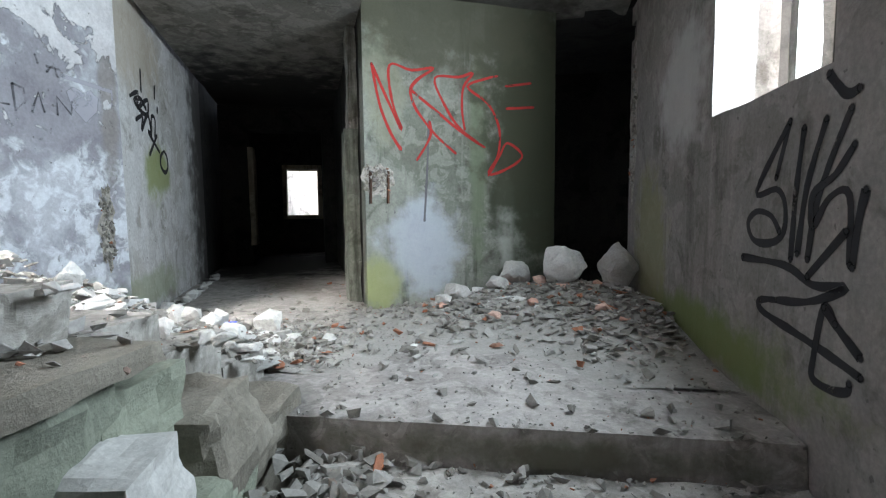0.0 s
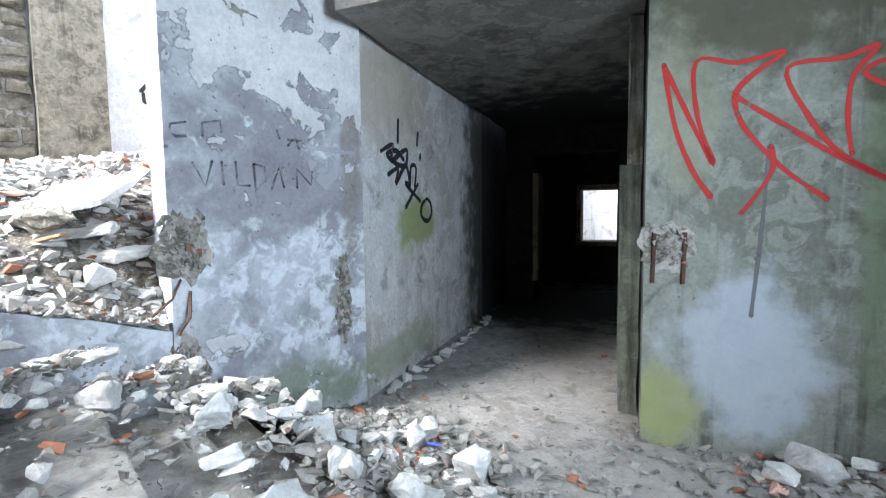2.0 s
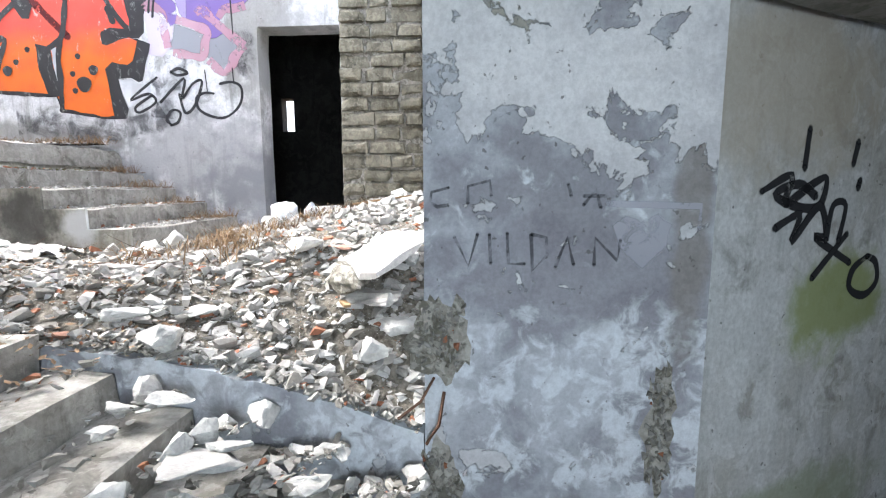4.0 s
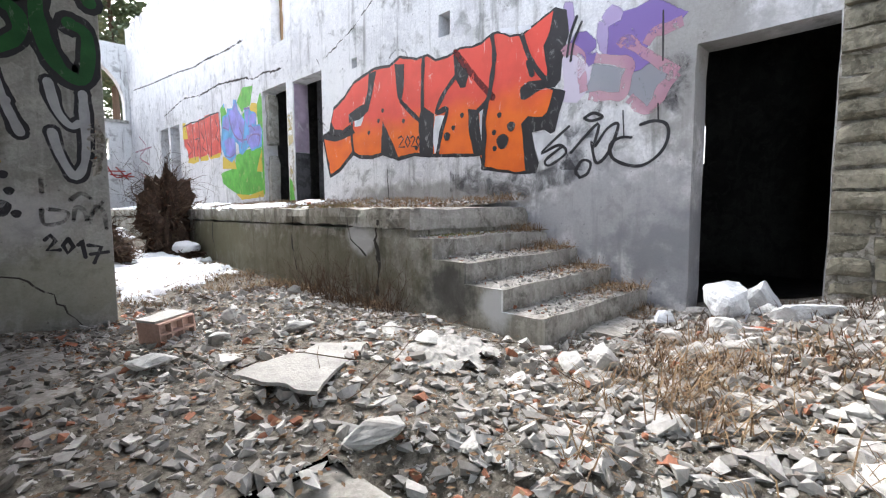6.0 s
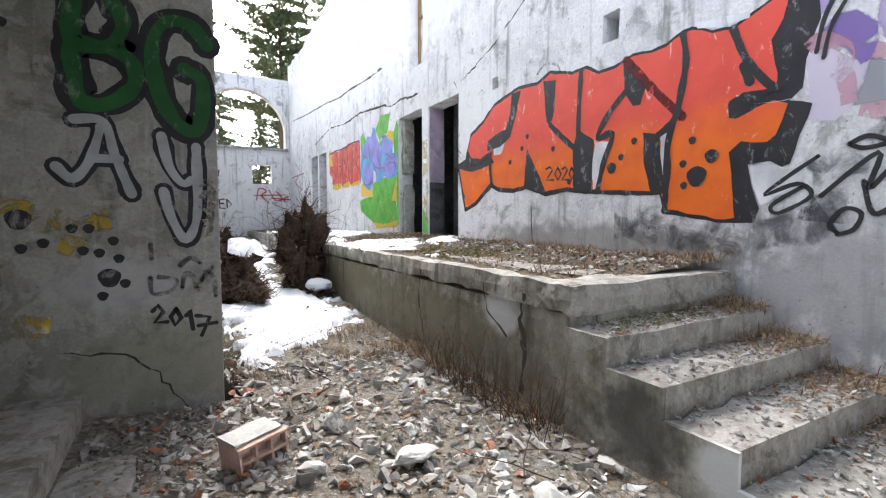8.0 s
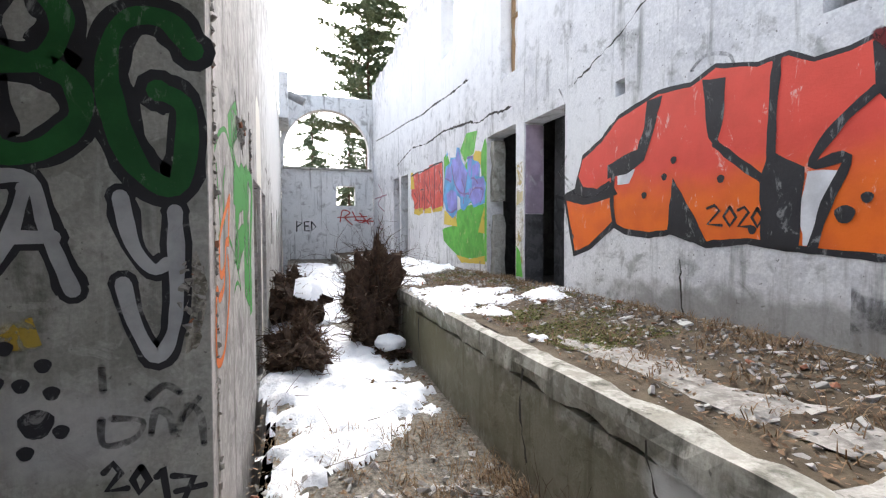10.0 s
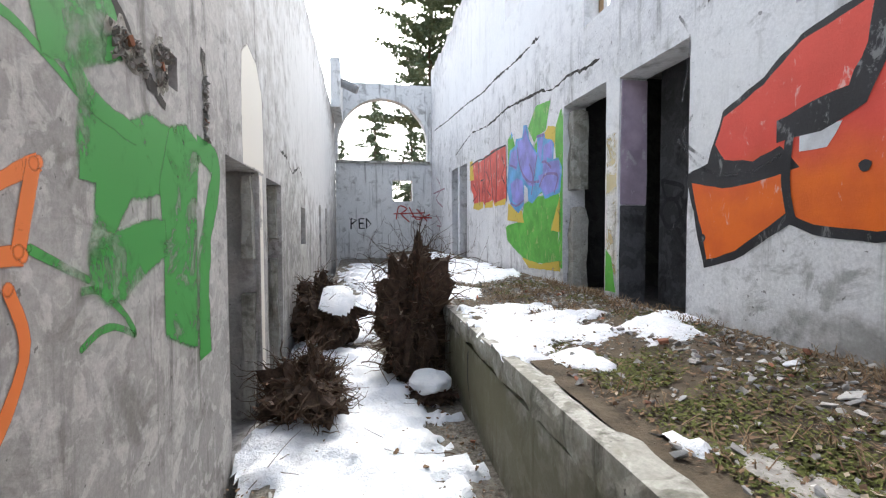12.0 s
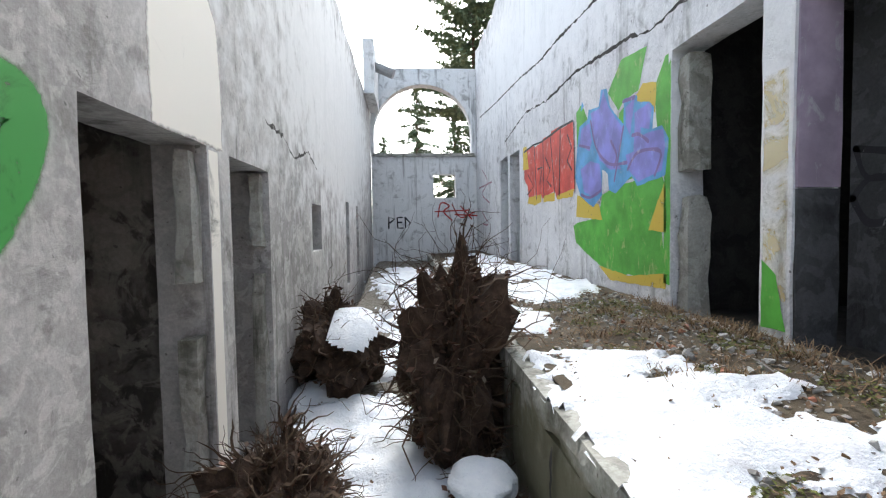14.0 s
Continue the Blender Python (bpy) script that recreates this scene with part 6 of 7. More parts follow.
scar("broken_plaster", F_P, -2.43, 3.3, 0.06, 0.22, 9.0, "dark broken hole at the wall corner")
rebar = thing("rebar", "short rusty reinforcing bars in broken plaster", "rebar", (-1.15, 3.55, 1.7))
for a in (0.04, 0.18):
    part("bar", moved(tube([F_R.at(a, 1.56, 0.015), F_R.at(a + 0.005, 1.82, 0.018)], 0.012), pose(1.15, -3.55, -1.7)), M_RUST, rebar)
rebar2 = thing("rebar", "twisted rusty bars sticking out of the wall edge", "rebar", (-2.6, 1.8, 1.5))
for a in ([(-0.02, -0.02, 0.12), (0.03, -0.07, 0.04), (0.04, -0.16, -0.03)], [(-0.02, 0.02, 0.06), (0.03, 0.0, -0.06), (0.03, -0.05, -0.14)], [(0.01, 0.03, -0.52), (0.02, 0.03, -0.72)]):
    part("bar", tube(a, 0.007), M_RUST, rebar2)

# ---- large broken blocks beside the flight ----
def broken_block(label, x0, x1, y0, y1, z0, z1, seed, turn=(0, 0, 0), mat=None, rough=0.085):
    """A mass of old concrete with sheared, layered faces."""
    cx, cy = (x0 + x1) / 2, (y0 + y1) / 2
    v, f = block_mesh(x0 - cx, x1 - cx, y0 - cy, y1 - cy, 0, z1 - z0, step=0.045, wear=0.02, seed=seed)
    out = []
    for q in v:
        x, y, z = q
        layer = math.floor((z + 0.35 * y + 0.03 * wob(x, y, seed, 5)) / 0.11)
        k = rough * (0.6 * wob(layer * 3.1, seed, 0.5, 1.0) + 0.7 * wob(x + seed, y, z, 3.0) + 0.35 * wob(x, y + seed, z, 9.0) + 0.15 * wob(x, y, z + seed, 24.0))
        d = Vector((x / (x1 - x0), y / (y1 - y0), 0.5 * (z / (z1 - z0) - 0.5)))
        d = d.normalized() if d.length > 0.01 else d
        out.append((x + d.x * k, y + d.y * k, z + d.z * k))
    ob = new("masonry_block", mesh_from("masonry_block", out, f, mat or M_BLOCK))
    ob.matrix_world = pose(cx, cy, z0, *turn)
    return tagged(ob, label, "block", "stair side blocks")


broken_block("big greenish block under the stair slab", -1.7, -0.96, 0.15, 0.96, 0.45, 1.09, 1.0, (0, 0, 3))
broken_block("low greenish block at the stair foot", -1.5, -0.9, -0.1, 0.75, -0.2, 0.62, 2.0, (0, 0, -4))
broken_block("cracked greenish block beside the stair slab", -1.6, -0.95, 0.98, 1.32, 0.4, 1.07, 3.0, (4, 0, -3))
broken_block("brown broken block leaning at the stair side", -1.45, -0.9, 1.28, 1.64, 0.1, 0.93, 4.0, (9, 0, 6), M_BLOCKB)
broken_block("brown layered block ending the stair side", -1.35, -0.88, 1.6, 1.93, 0.05, 0.76, 5.0, (12, 0, -5), M_BLOCKB)
broken_block("grey broken block at the stair side foot", -1.3, -0.84, 0.7, 1.35, -0.2, 0.72, 6.0, (-5, 0, 4))
broken_block("pale chipped stone lodged in the stair side", -1.05, -0.83, 0.8, 1.04, 0.72, 0.95, 7.0, (6, 4, 12), M_STONE, 0.06)
broken_block("thick worn slab capping the stair side", -1.75, -0.91, 0.2, 1.09, 1.1, 1.165, 8.0, (0, 0, 2), M_BLOCKB, 0.02)
block("stair_side_core", -1.5, -1.06, -0.1, 1.85, -0.3, 0.7, M_BARE, "rubble core of the stair side", "masonry")
stones("slab_rubble", [(rng.gauss(-1.3, 0.14), rng.gauss(0.82, 0.13), 1.17, rng.uniform(0.02, 0.08)) for _ in range(170)], M_GRIT, "small rubble heaped on the stair slab")
stones("foot_rubble", [(rng.gauss(-0.62, 0.1), rng.uniform(1.3, 1.64), 0.55, rng.uniform(0.03, 0.12)) for _ in range(130)], M_DARKGRIT, "dim rubble in the corner of the steps")

# ---- rubble ----
def spread(n, x0, x1, y0, y1, lo, hi, surface, keep=None, power=2.0):
    out = []
    tries = 0
    while len(out) < n and tries < n * 30:
        tries += 1
        x, y = rng.uniform(x0, x1), rng.uniform(y0, y1)
        if keep and rng.random() > keep(x, y):
            continue
        out.append((x, y, surface(x, y), lo + (hi - lo) * rng.random() ** power))
    return out


def hall_density(x, y):
    if x > -0.85 and y < 1.7:
        return 0.5
    d = sum(math.exp(-((x - cx) / rx) ** 2 - ((y - cy) / ry) ** 2) for cx, cy, rx, ry, a in HEAPS)
    wall_line = math.exp(-abs((x + 2.65) * C25 + (y - 2.84) * S25) / 0.12) if y > 2.8 else 0
    return min(1.0, 0.06 + d + wall_line)


def in_hall(x, y):
    if y > 2.84 and (x + 2.65) * C25 + (y - 2.84) * S25 < 0.05:
        return 0.0
    if (x + 1.153) * -S25 + (y - 3.571) * C25 > -0.03 and x > -1.1 and x < 0.4:
        return 0.0
    if y < 1.66 and -0.95 < x < -0.76:
        return 0.0
    return hall_density(x, y)


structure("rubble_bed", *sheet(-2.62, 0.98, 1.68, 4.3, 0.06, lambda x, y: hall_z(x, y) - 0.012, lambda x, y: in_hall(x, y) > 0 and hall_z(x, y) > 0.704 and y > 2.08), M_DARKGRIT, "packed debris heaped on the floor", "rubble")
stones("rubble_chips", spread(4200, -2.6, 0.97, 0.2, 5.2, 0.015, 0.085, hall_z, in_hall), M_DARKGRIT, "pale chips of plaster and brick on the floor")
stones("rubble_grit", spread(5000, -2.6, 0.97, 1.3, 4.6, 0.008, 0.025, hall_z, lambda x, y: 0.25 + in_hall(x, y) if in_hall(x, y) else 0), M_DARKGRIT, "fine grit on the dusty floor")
for i, (x, y, z, s) in enumerate(spread(230, -2.55, -1.05, 0.2, 2.7, 0.06, 0.22, hall_z, in_hall, 1.9)):
    lump("plaster_chunk", i % 18, M_STONE, x, y, z - 0.02, s, s * rng.uniform(0.6, 1), s * rng.uniform(0.5, 0.9), rng.uniform(0, 360), "pale broken plaster chunk in the stair rubble", "rubble", "stair rubble", (rng.uniform(-15, 15), rng.uniform(-15, 15)))
for i, (x, y, z, s) in enumerate(spread(50, -0.6, 0.95, 2.6, 4.1, 0.07, 0.2, hall_z, in_hall, 1.6)):
    lump("stone_chunk", i % 18, M_STONE if i % 4 else M_BRICK, x, y, z - 0.02, s, s * 0.8, s * 0.6, rng.uniform(0, 360), "broken grey chunk in the corner rubble", "rubble", "corner rubble")
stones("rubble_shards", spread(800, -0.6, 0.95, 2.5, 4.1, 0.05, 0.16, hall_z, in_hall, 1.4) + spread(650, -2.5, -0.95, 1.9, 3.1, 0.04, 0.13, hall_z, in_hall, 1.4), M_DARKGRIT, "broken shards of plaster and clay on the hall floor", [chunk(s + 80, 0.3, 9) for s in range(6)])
for x, y, s, h, turn, k in ((0.02, 4.0, 0.36, 0.34, 40, 0), (0.42, 3.75, 0.46, 0.5, 10, 6), (0.84, 3.9, 0.5, 0.46, 70, 12), (-0.42, 3.62, 0.3, 0.24, 15, 6), (-0.12, 3.72, 0.22, 0.2, 5, 0)):
    lump("boulder", k, M_STONE, x, y, hall_z(x, y) - 0.05, s, s * 0.85, h, turn, "large pale boulder resting on the corner rubble", "boulder", "boulders")
for x, y, sx, sy, sz, turn, tip, k in ((-2.25, 1.75, 0.42, 0.3, 0.24, 10, (12, -8), 3), (-2.45, 1.98, 0.34, 0.12, 0.3, 20, (60, 0), 3), (-1.95, 2.1, 0.3, 0.24, 0.3, 70, (0, 10), 7), (-1.55, 1.75, 0.34, 0.26, 0.3, 130, (4, 6), 1), (-2.2, 1.05, 0.5, 0.4, 0.16, 200, (10, 14), 3),
                                       (-1.5, 2.25, 0.18, 0.16, 0.16, 30, (0, 0), 0), (-1.2, 2.1, 0.24, 0.18, 0.12, 80, (0, 0), 5)):
    lump("plaster_slab", k, M_STONE, x, y, hall_z(x, y), sx, sy, sz, turn, "large white broken slab among the stair rubble", "slab", "broken slabs", tip)
for x, y, mat, nm, lab in ((-1.75, 2.62, M_BLUEP, "bottle_scrap", "crushed blue plastic scrap in the rubble"), (-1.95, 2.7, M_TEALP, "plastic_scrap", "teal plastic scrap in the rubble")):
    lump(nm, 3, mat, x, y, hall_z(x, y) + 0.03, 0.1, 0.06, 0.05, 20, lab, "litter")

for i in range(34):
    d = 0.1 + 2.6 * i / 34
    x, y = -2.65 - S25 * d + C25 * rng.uniform(0.06, 0.2), 2.84 + C25 * d + S25 * rng.uniform(0.06, 0.2)
    s = rng.uniform(0.06, 0.16)
    lump("rubble_chunk", i % 18, M_STONE, x, y, 0.7, s, s * 0.8, s * 0.7, rng.uniform(0, 360), "grey chunk along the corridor wall foot", "rubble", "corridor rubble")


# yard
def yard_density(x, y):
    if x < -4.2 and -2.4 < y < -0.6:
        return 0.0
    if x < -4.22 and y < -0.6:
        return 0.0
    if y < -3.6 and x > -2.55:
        return 0.0
    if x > -2.66 and y > -0.4:
        return 0.0
    if x > -2.06 and y < -1.6:
        return 0.0
    d = 0.4 + 0.6 * ease(-1.0, 0.6, y)
    if y < -4.2:
        d = 0.12
    return d * (0.6 + 0.8 * max(0.0, wob(x, y, 0, 1.7)))


stones("yard_chips", spread(16000, -5.9, -1.75, -4.6, 3.0, 0.015, 0.12, yard_z, yard_density, 1.7), M_GRIT, "pale rubble chips over the yard")
stones("yard_grit", spread(14000, -5.0, -1.75, -3.6, 1.6, 0.008, 0.028, yard_z, yard_density), M_GRIT, "fine gravel over the yard")
stones("pit_chips", spread(900, -4.25, -2.55, -19.0, -4.2, 0.015, 0.07, yard_z, None), M_GRIT, "scattered chips in the passage")
for i, (x, y, z, s) in enumerate(spread(230, -5.9, -2.7, -3.6, 2.2, 0.08, 0.28, yard_z, yard_density, 1.8)):
    lump("concrete_chunk", i % 18, M_STONE, x, y, z - 0.03, s, s * rng.uniform(0.6, 1), s * rng.uniform(0.45, 0.85), rng.uniform(0, 360), "pale broken concrete chunk in the yard", "rubble", "yard rubble", (rng.uniform(-15, 15), rng.uniform(-15, 15)))
for x, y, sx, sy, sz, turn, k in ((-5.55, 0.05, 0.5, 0.42, 0.42, 20, 0), (-5.2, 0.5, 0.5, 0.4, 0.4, 100, 2), (-5.85, 0.25, 0.42, 0.36, 0.4, 50, 4), (-5.35, -0.3, 0.32, 0.2, 0.2, 10, 6)):
    lump("plaster_boulder", k, M_PLASTIC, x, y, yard_z(x, y) - 0.04, sx, sy, sz, turn, "big white block dumped by the low doorway", "boulder", "white blocks")
for x, y, sx, sy, sz, turn, k in ((-3.1, 1.45, 0.6, 0.42, 0.4, 30, 3), (-2.95, 1.62, 0.42, 0.3, 0.36, 60, 9), (-3.4, 1.0, 0.36, 0.3, 0.3, 10, 5), (-3.3, -2.1, 0.34, 0.26, 0.3, 20, 5), (-2.35, -1.9, 0.3, 0.22, 0.2, 15, 1), (-2.7, -1.75, 0.42, 0.26, 0.3, 60, 3), (-3.55, -1.0, 0.3, 0.22, 0.24, 60, 8)):
    lump("plaster_slab", k, M_STONE, x, y, yard_z(x, y), sx, sy, sz, turn, "broken pale slab lying in the yard", "slab", "yard slabs", (8, -6))
leaning = thing("leaning_slab", "tilted grey concrete slab on porous brown rubble", "slab", (-3.2, 1.45, yard_z(-3.2, 1.45) + 0.12))
part("slab", moved(block_mesh(-0.34, 0.34, -0.22, 0.22, 0, 0.05, wear=0.04, step=0.07), pose(0, 0, 0, 26, -8, 40)), M_STONE, leaning)
part("underside", moved(crag(CHUNKS[6], 3), pose(0.12, -0.1, -0.2, 0, 0, 40) @ Matrix.Diagonal((0.5, 0.3, 0.26, 1))), M_BARE, leaning)
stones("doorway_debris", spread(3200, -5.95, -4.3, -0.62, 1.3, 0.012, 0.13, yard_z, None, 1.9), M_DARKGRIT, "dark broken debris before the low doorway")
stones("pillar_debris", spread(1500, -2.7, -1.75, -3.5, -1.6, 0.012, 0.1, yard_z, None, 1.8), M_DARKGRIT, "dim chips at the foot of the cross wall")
stones("parapet_crumbs", [(-2.68 + rng.gauss(0, 0.03), y, 1.735 - 0.03 * y - 0.1 * max(0.0, y) ** 2, rng.uniform(0.015, 0.07)) for y in (rng.uniform(-0.1, 1.72) for _ in range(650))], M_DARKGRIT, "crumbled masonry along the top of the low wall")
# step litter and terrace litter
def step_z(x, y):
    for a, b, z in STEPS:
        if a <= y < b:
            return z
    return yard_z(x, y) if y > -0.67 else terrace_z(x, y)


stones("step_grit", spread(4200, -5.9, -4.32, -2.0, -0.4, 0.008, 0.05, step_z, lambda x, y: 0.4 + 0.6 * ease(-4.6, -5.7, x), 2.5), M_GRIT, "grit and chips on the steps")
stones("terrace_chips", spread(3600, -5.9, -4.5, -9.5, -2.1, 0.01, 0.08, terrace_z, lambda x, y: 0.35 + 0.6 * (x < -5.2), 2.6), M_GRIT, "chips and gravel on the terrace")
for x, y, s in ((-5.5, -4.5, 0.22), (-5.7, -4.1, 0.26), (-5.3, -5.0, 0.12), (-5.0, -3.4, 0.14), (-4.9, -6.0, 0.1), (-5.6, -3.3, 0.18)):
    lump("flat_stone", 3, M_STONE, x, y, terrace_z(x, y), s, s * 0.7, s * 0.5, s * 900, "flat pale stone on the terrace", "stone", "terrace stones")
pad = thing("concrete_pad", "bare cracked concrete patch on the terrace", "slab", (-5.1, -3.5, 2.795))
part("slab", block_mesh(-0.35, 0.45, -0.85, 0.8, -0.06, 0.012, wear=0.05, step=0.1), M_TREAD, pad)
part("slab", block_mesh(-0.3, 0.4, 0.83, 1.1, -0.06, 0.006, wear=0.05, step=0.1), M_TREAD, pad)


def hollow_brick():
    """A perforated clay block, its cells open at one end."""
    ob = thing("hollow_brick", "broken perforated clay brick coated with mortar", "brick", (-2.58, -2.48, yard_z(-2.58, -2.48) + 0.0))
    ob.rotation_euler = (0, radians(-4), radians(205))
    cols, rows, w, h, d, t = 3, 2, 0.27, 0.16, 0.2, 0.016
    shell = [block_mesh(-w / 2, w / 2, -d / 2 + 0.05, d / 2, 0, h, wear=0.012, step=0.06)]
    for i in range(cols + 1):
        x = -w / 2 + (w - t) * i / cols
        shell.append(block_mesh(x, x + t, -d / 2, -d / 2 + 0.052, 0.001, h - 0.001, wear=0.004))
    for j in range(rows + 1):
        z = (h - t) * j / rows
        shell.append(block_mesh(-w / 2 + 0.001, w / 2 - 0.001, -d / 2 + 0.001, -d / 2 + 0.05, z, z + t, wear=0.004))
    part("clay_body", joined(shell), M_BRICK, ob)
    part("mortar", moved(block_mesh(-w / 2, w / 2, -d / 2 + 0.03, d / 2, h, h + 0.02, wear=0.02, step=0.06), pose(0, 0, -0.002)), M_STONE, ob)


hollow_brick()
def plaster_sheet():
    ob = thing("plaster_sheet", "torn flat white board lying on rubble", "board", (-2.86, -1.13, yard_z(-2.86, -1.13) + 0.05))
    out = [(0.23, 0.14), (0.13, 0.31), (0.01, 0.2), (-0.13, 0.12), (-0.4, -0.06), (-0.18, -0.26), (-0.07, -0.17), (0.08, -0.18), (0.33, -0.11)]
    bm = bmesh.new()
    ring = [(x + (u - x) * k / 6, y + (w - y) * k / 6) for (x, y), (u, w) in zip(out, out[1:] + out[:1]) for k in range(6)]
    face = bm.faces.new([bm.verts.new((x + 0.03 * wob(x, y, 1, 11), y + 0.03 * wob(x, y, 5, 11), 0.015 * math.sin(4 * x) + 0.012 * wob(x, y, 2, 6))) for x, y in ring])
    up = bmesh.ops.extrude_face_region(bm, geom=[face])
    bmesh.ops.translate(bm, verts=[g for g in up["geom"] if isinstance(g, bmesh.types.BMVert)], vec=(0, 0, 0.018))
    bmesh.ops.triangulate(bm, faces=bm.faces[:])
    part("board", bm, M_BOARD, ob)
    ob.rotation_euler = (radians(-3), radians(3), 0)


plaster_sheet()
rug = thing("plaster_crust", "crumpled white crust of plaster and netting", "rubble", (-3.52, -0.87, 1.97))
rug.scale = (0.8, 0.8, 0.8)
part("crust", sheet(-0.5, 0.42, -0.3, 0.42, 0.025, lambda x, y: 0.1 * math.exp(-(x * 2.2) ** 2 - (y * 3) ** 2) + 0.035 * wob(x, y, 1, 9) + 0.015 * wob(x, y, 3, 30) - 0.02, lambda x, y: (x / 0.5) ** 2 + (y / 0.4) ** 2 < 0.8 + 0.5 * wob(x, y, 5, 6)), M_BOARD, rug)
for x, y, mat, nm, lab, s in ((-4.9, 0.4, M_ORANGEP, "plastic_scrap", "orange plastic strip in the rubble", 0.2), (-4.75, 0.1, M_YELLOWP, "bottle_scrap", "yellow bottle cap in the rubble", 0.06), (-5.7, -0.2, M_ORANGEP, "plastic_scrap", "orange cord in the rubble", 0.16), (-4.6, 0.35, M_PLASTIC, "plastic_bag", "torn white plastic bag on the ground", 0.3),
                              (-5.62, -4.9, M_PLASTIC, "plastic_bottle", "crushed clear plastic bottle on the terrace", 0.16), (-3.6, -5.0, M_PLASTIC, "plastic_bottle", "crushed plastic bottle in the passage", 0.14), (-3.4, 1.2, M_BRICK, "brick_fragment", "red brick fragment in the rubble", 0.2), (-3.1, -3.0, M_BRICK, "brick_fragment", "orange brick fragment in the yard", 0.12)):
    lump(nm, 5, mat, x, y, (terrace_z(x, y) if x < -5.0 and y < -2 else yard_z(x, y)), s, s * 0.6, s * 0.5, 40 + x * 100, lab, "litter")

# ---- snow ----
SNOW = [(-3.35, -5.7, 0.75, 0.75), (-3.6, -6.5, 0.55, 0.8), (-3.4, -7.3, 0.5, 0.75), (-3.35, -8.3, 0.32, 0.8), (-2.75, -9.0, 0.35, 0.4), (-3.4, -10.0, 0.4, 0.9), (-3.6, -12, 0.6, 1.4), (-3.6, -15, 0.8, 2.2), (-2.75, -6.2, 0.25, 0.5), (-3.4, -7.0, 0.75, 1.3), (-3.2, -8.4, 0.6, 0.6), (-3.1, -4.9, 0.5, 0.35), (-2.85, -4.5, 0.2, 0.5)]
SNOW_T = [(-4.7, -6.9, 0.42, 0.75), (-4.62, -6.0, 0.34, 0.6), (-4.85, -6.3, 0.3, 0.4), (-4.75, -5.5, 0.25, 0.35), (-4.85, -6.6, 0.55, 1.0), (-5.05, -6.0, 0.42, 0.25), (-5.55, -6.0, 0.42, 0.22), (-5.5, -5.75, 0.32, 0.32), (-5.75, -6.1, 0.25, 0.22), (-5.2, -10.2, 0.85, 0.9), (-5.3, -12.2, 0.7, 1.6), (-5.2, -15.5, 0.7, 2.2), (-4.6, -8.6, 0.3, 0.7), (-4.6, -4.4, 0.1, 0.2)]


def cover(spots, x, y):
    return max(1 - ((x - cx) / rx) ** 2 - ((y - cy) / ry) ** 2 for cx, cy, rx, ry in spots) - 0.2 + 0.6 * wob(x, y, 1.5, 2.2) + 0.75 * wob(x, y, 6.5, 5.0) + 0.5 * wob(x, y, 3.1, 12.0)


def snow(name, spots, surface, x0, x1, y0, y1, depth, label, step=0.045):
    def top(x, y):
        c = cover(spots, x, y)
        return surface(x, y) + (depth * math.sqrt(max(0.0, c)) + 0.035 * wob(x, y, 9, 4) + 0.02 * wob(x, y, 2, 13) - 0.03 * max(0.0, wob(x, y, 4, 9) - 0.35) - 0.008 if c > 0 else -0.03)
    v, f = sheet(x0, x1, y0, y1, step, top, lambda x, y: cover(spots, x, y) > -0.08)
    return tagged(new(name, mesh_from(name, v, f, M_SNOW, True)), label, "snow", kind="stuff")


snow("snow", SNOW, yard_z, -4.26, -2.52, -18, -4.1, 0.1, "patchy old snow in the passage")
snow("snow", SNOW_T, terrace_z, -5.94, -4.27, -18, -4.0, 0.05, "melting snow patches on the terrace")


stones("snow_debris", [(x, y, z + 0.05, s) for x, y, z, s in spread(260, -4.2, -2.6, -9, -4.2, 0.01, 0.06, yard_z)] + [(x, y, z + 0.035, s) for x, y, z, s in spread(200, -5.8, -4.4, -8, -4.2, 0.01, 0.04, terrace_z)], M_LITTER, "dark clods and leaves lying on the snow")


# ---- dry plants, roots, leaves ----
def blades(spots, n, height, spread_r, width, r):
    out = []
    for x, y, z in spots:
        for _ in range(n):
            a, b = r.uniform(0, math.tau), r.uniform(0, math.tau)
            h, lean = height * r.uniform(0.3, 1.1), r.uniform(0.5, 1.6)
            bx, by = x + spread_r * r.random() * math.cos(b), y + spread_r * r.random() * math.sin(b)
            dx, dy = math.cos(a) * lean * h, math.sin(a) * lean * h
            px, py = -math.sin(a) * width, math.cos(a) * width
            out.append(([(bx - px, by - py, z), (bx + px, by + py, z), (bx + dx * 0.45 + px * 0.7, by + dy * 0.45 + py * 0.7, z + h * 0.5), (bx + dx * 0.45 - px * 0.7, by + dy * 0.45 - py * 0.7, z + h * 0.5), (bx + dx, by + dy, z + h * max(0.12, 1.05 - 0.55 * lean))], [(0, 1, 2, 3), (3, 2, 4)]))
    return out


def leaf_bits(spots, r, size=0.05, tilt=0):
    out = []
    for x, y, z in spots:
        s = size * r.uniform(0.5, 1.3)
        t = tilt if tilt else 50
        m = pose(x, y, z, r.uniform(-t, t), r.uniform(-t, t), r.uniform(0, 360))
        out.append(moved(([(-s, 0, 0), (0, -s * 0.5, 0.1 * s), (s, 0, 0.15 * s), (0, s * 0.5, 0.1 * s)], [(0, 1, 2), (0, 2, 3)]), m))
    return out


r9 = random.Random(9)
def stuff(name, pieces, mat, label, category):
    return tagged(new(name, mesh_from(name, *joined(pieces), mat)), label, category, kind="stuff")


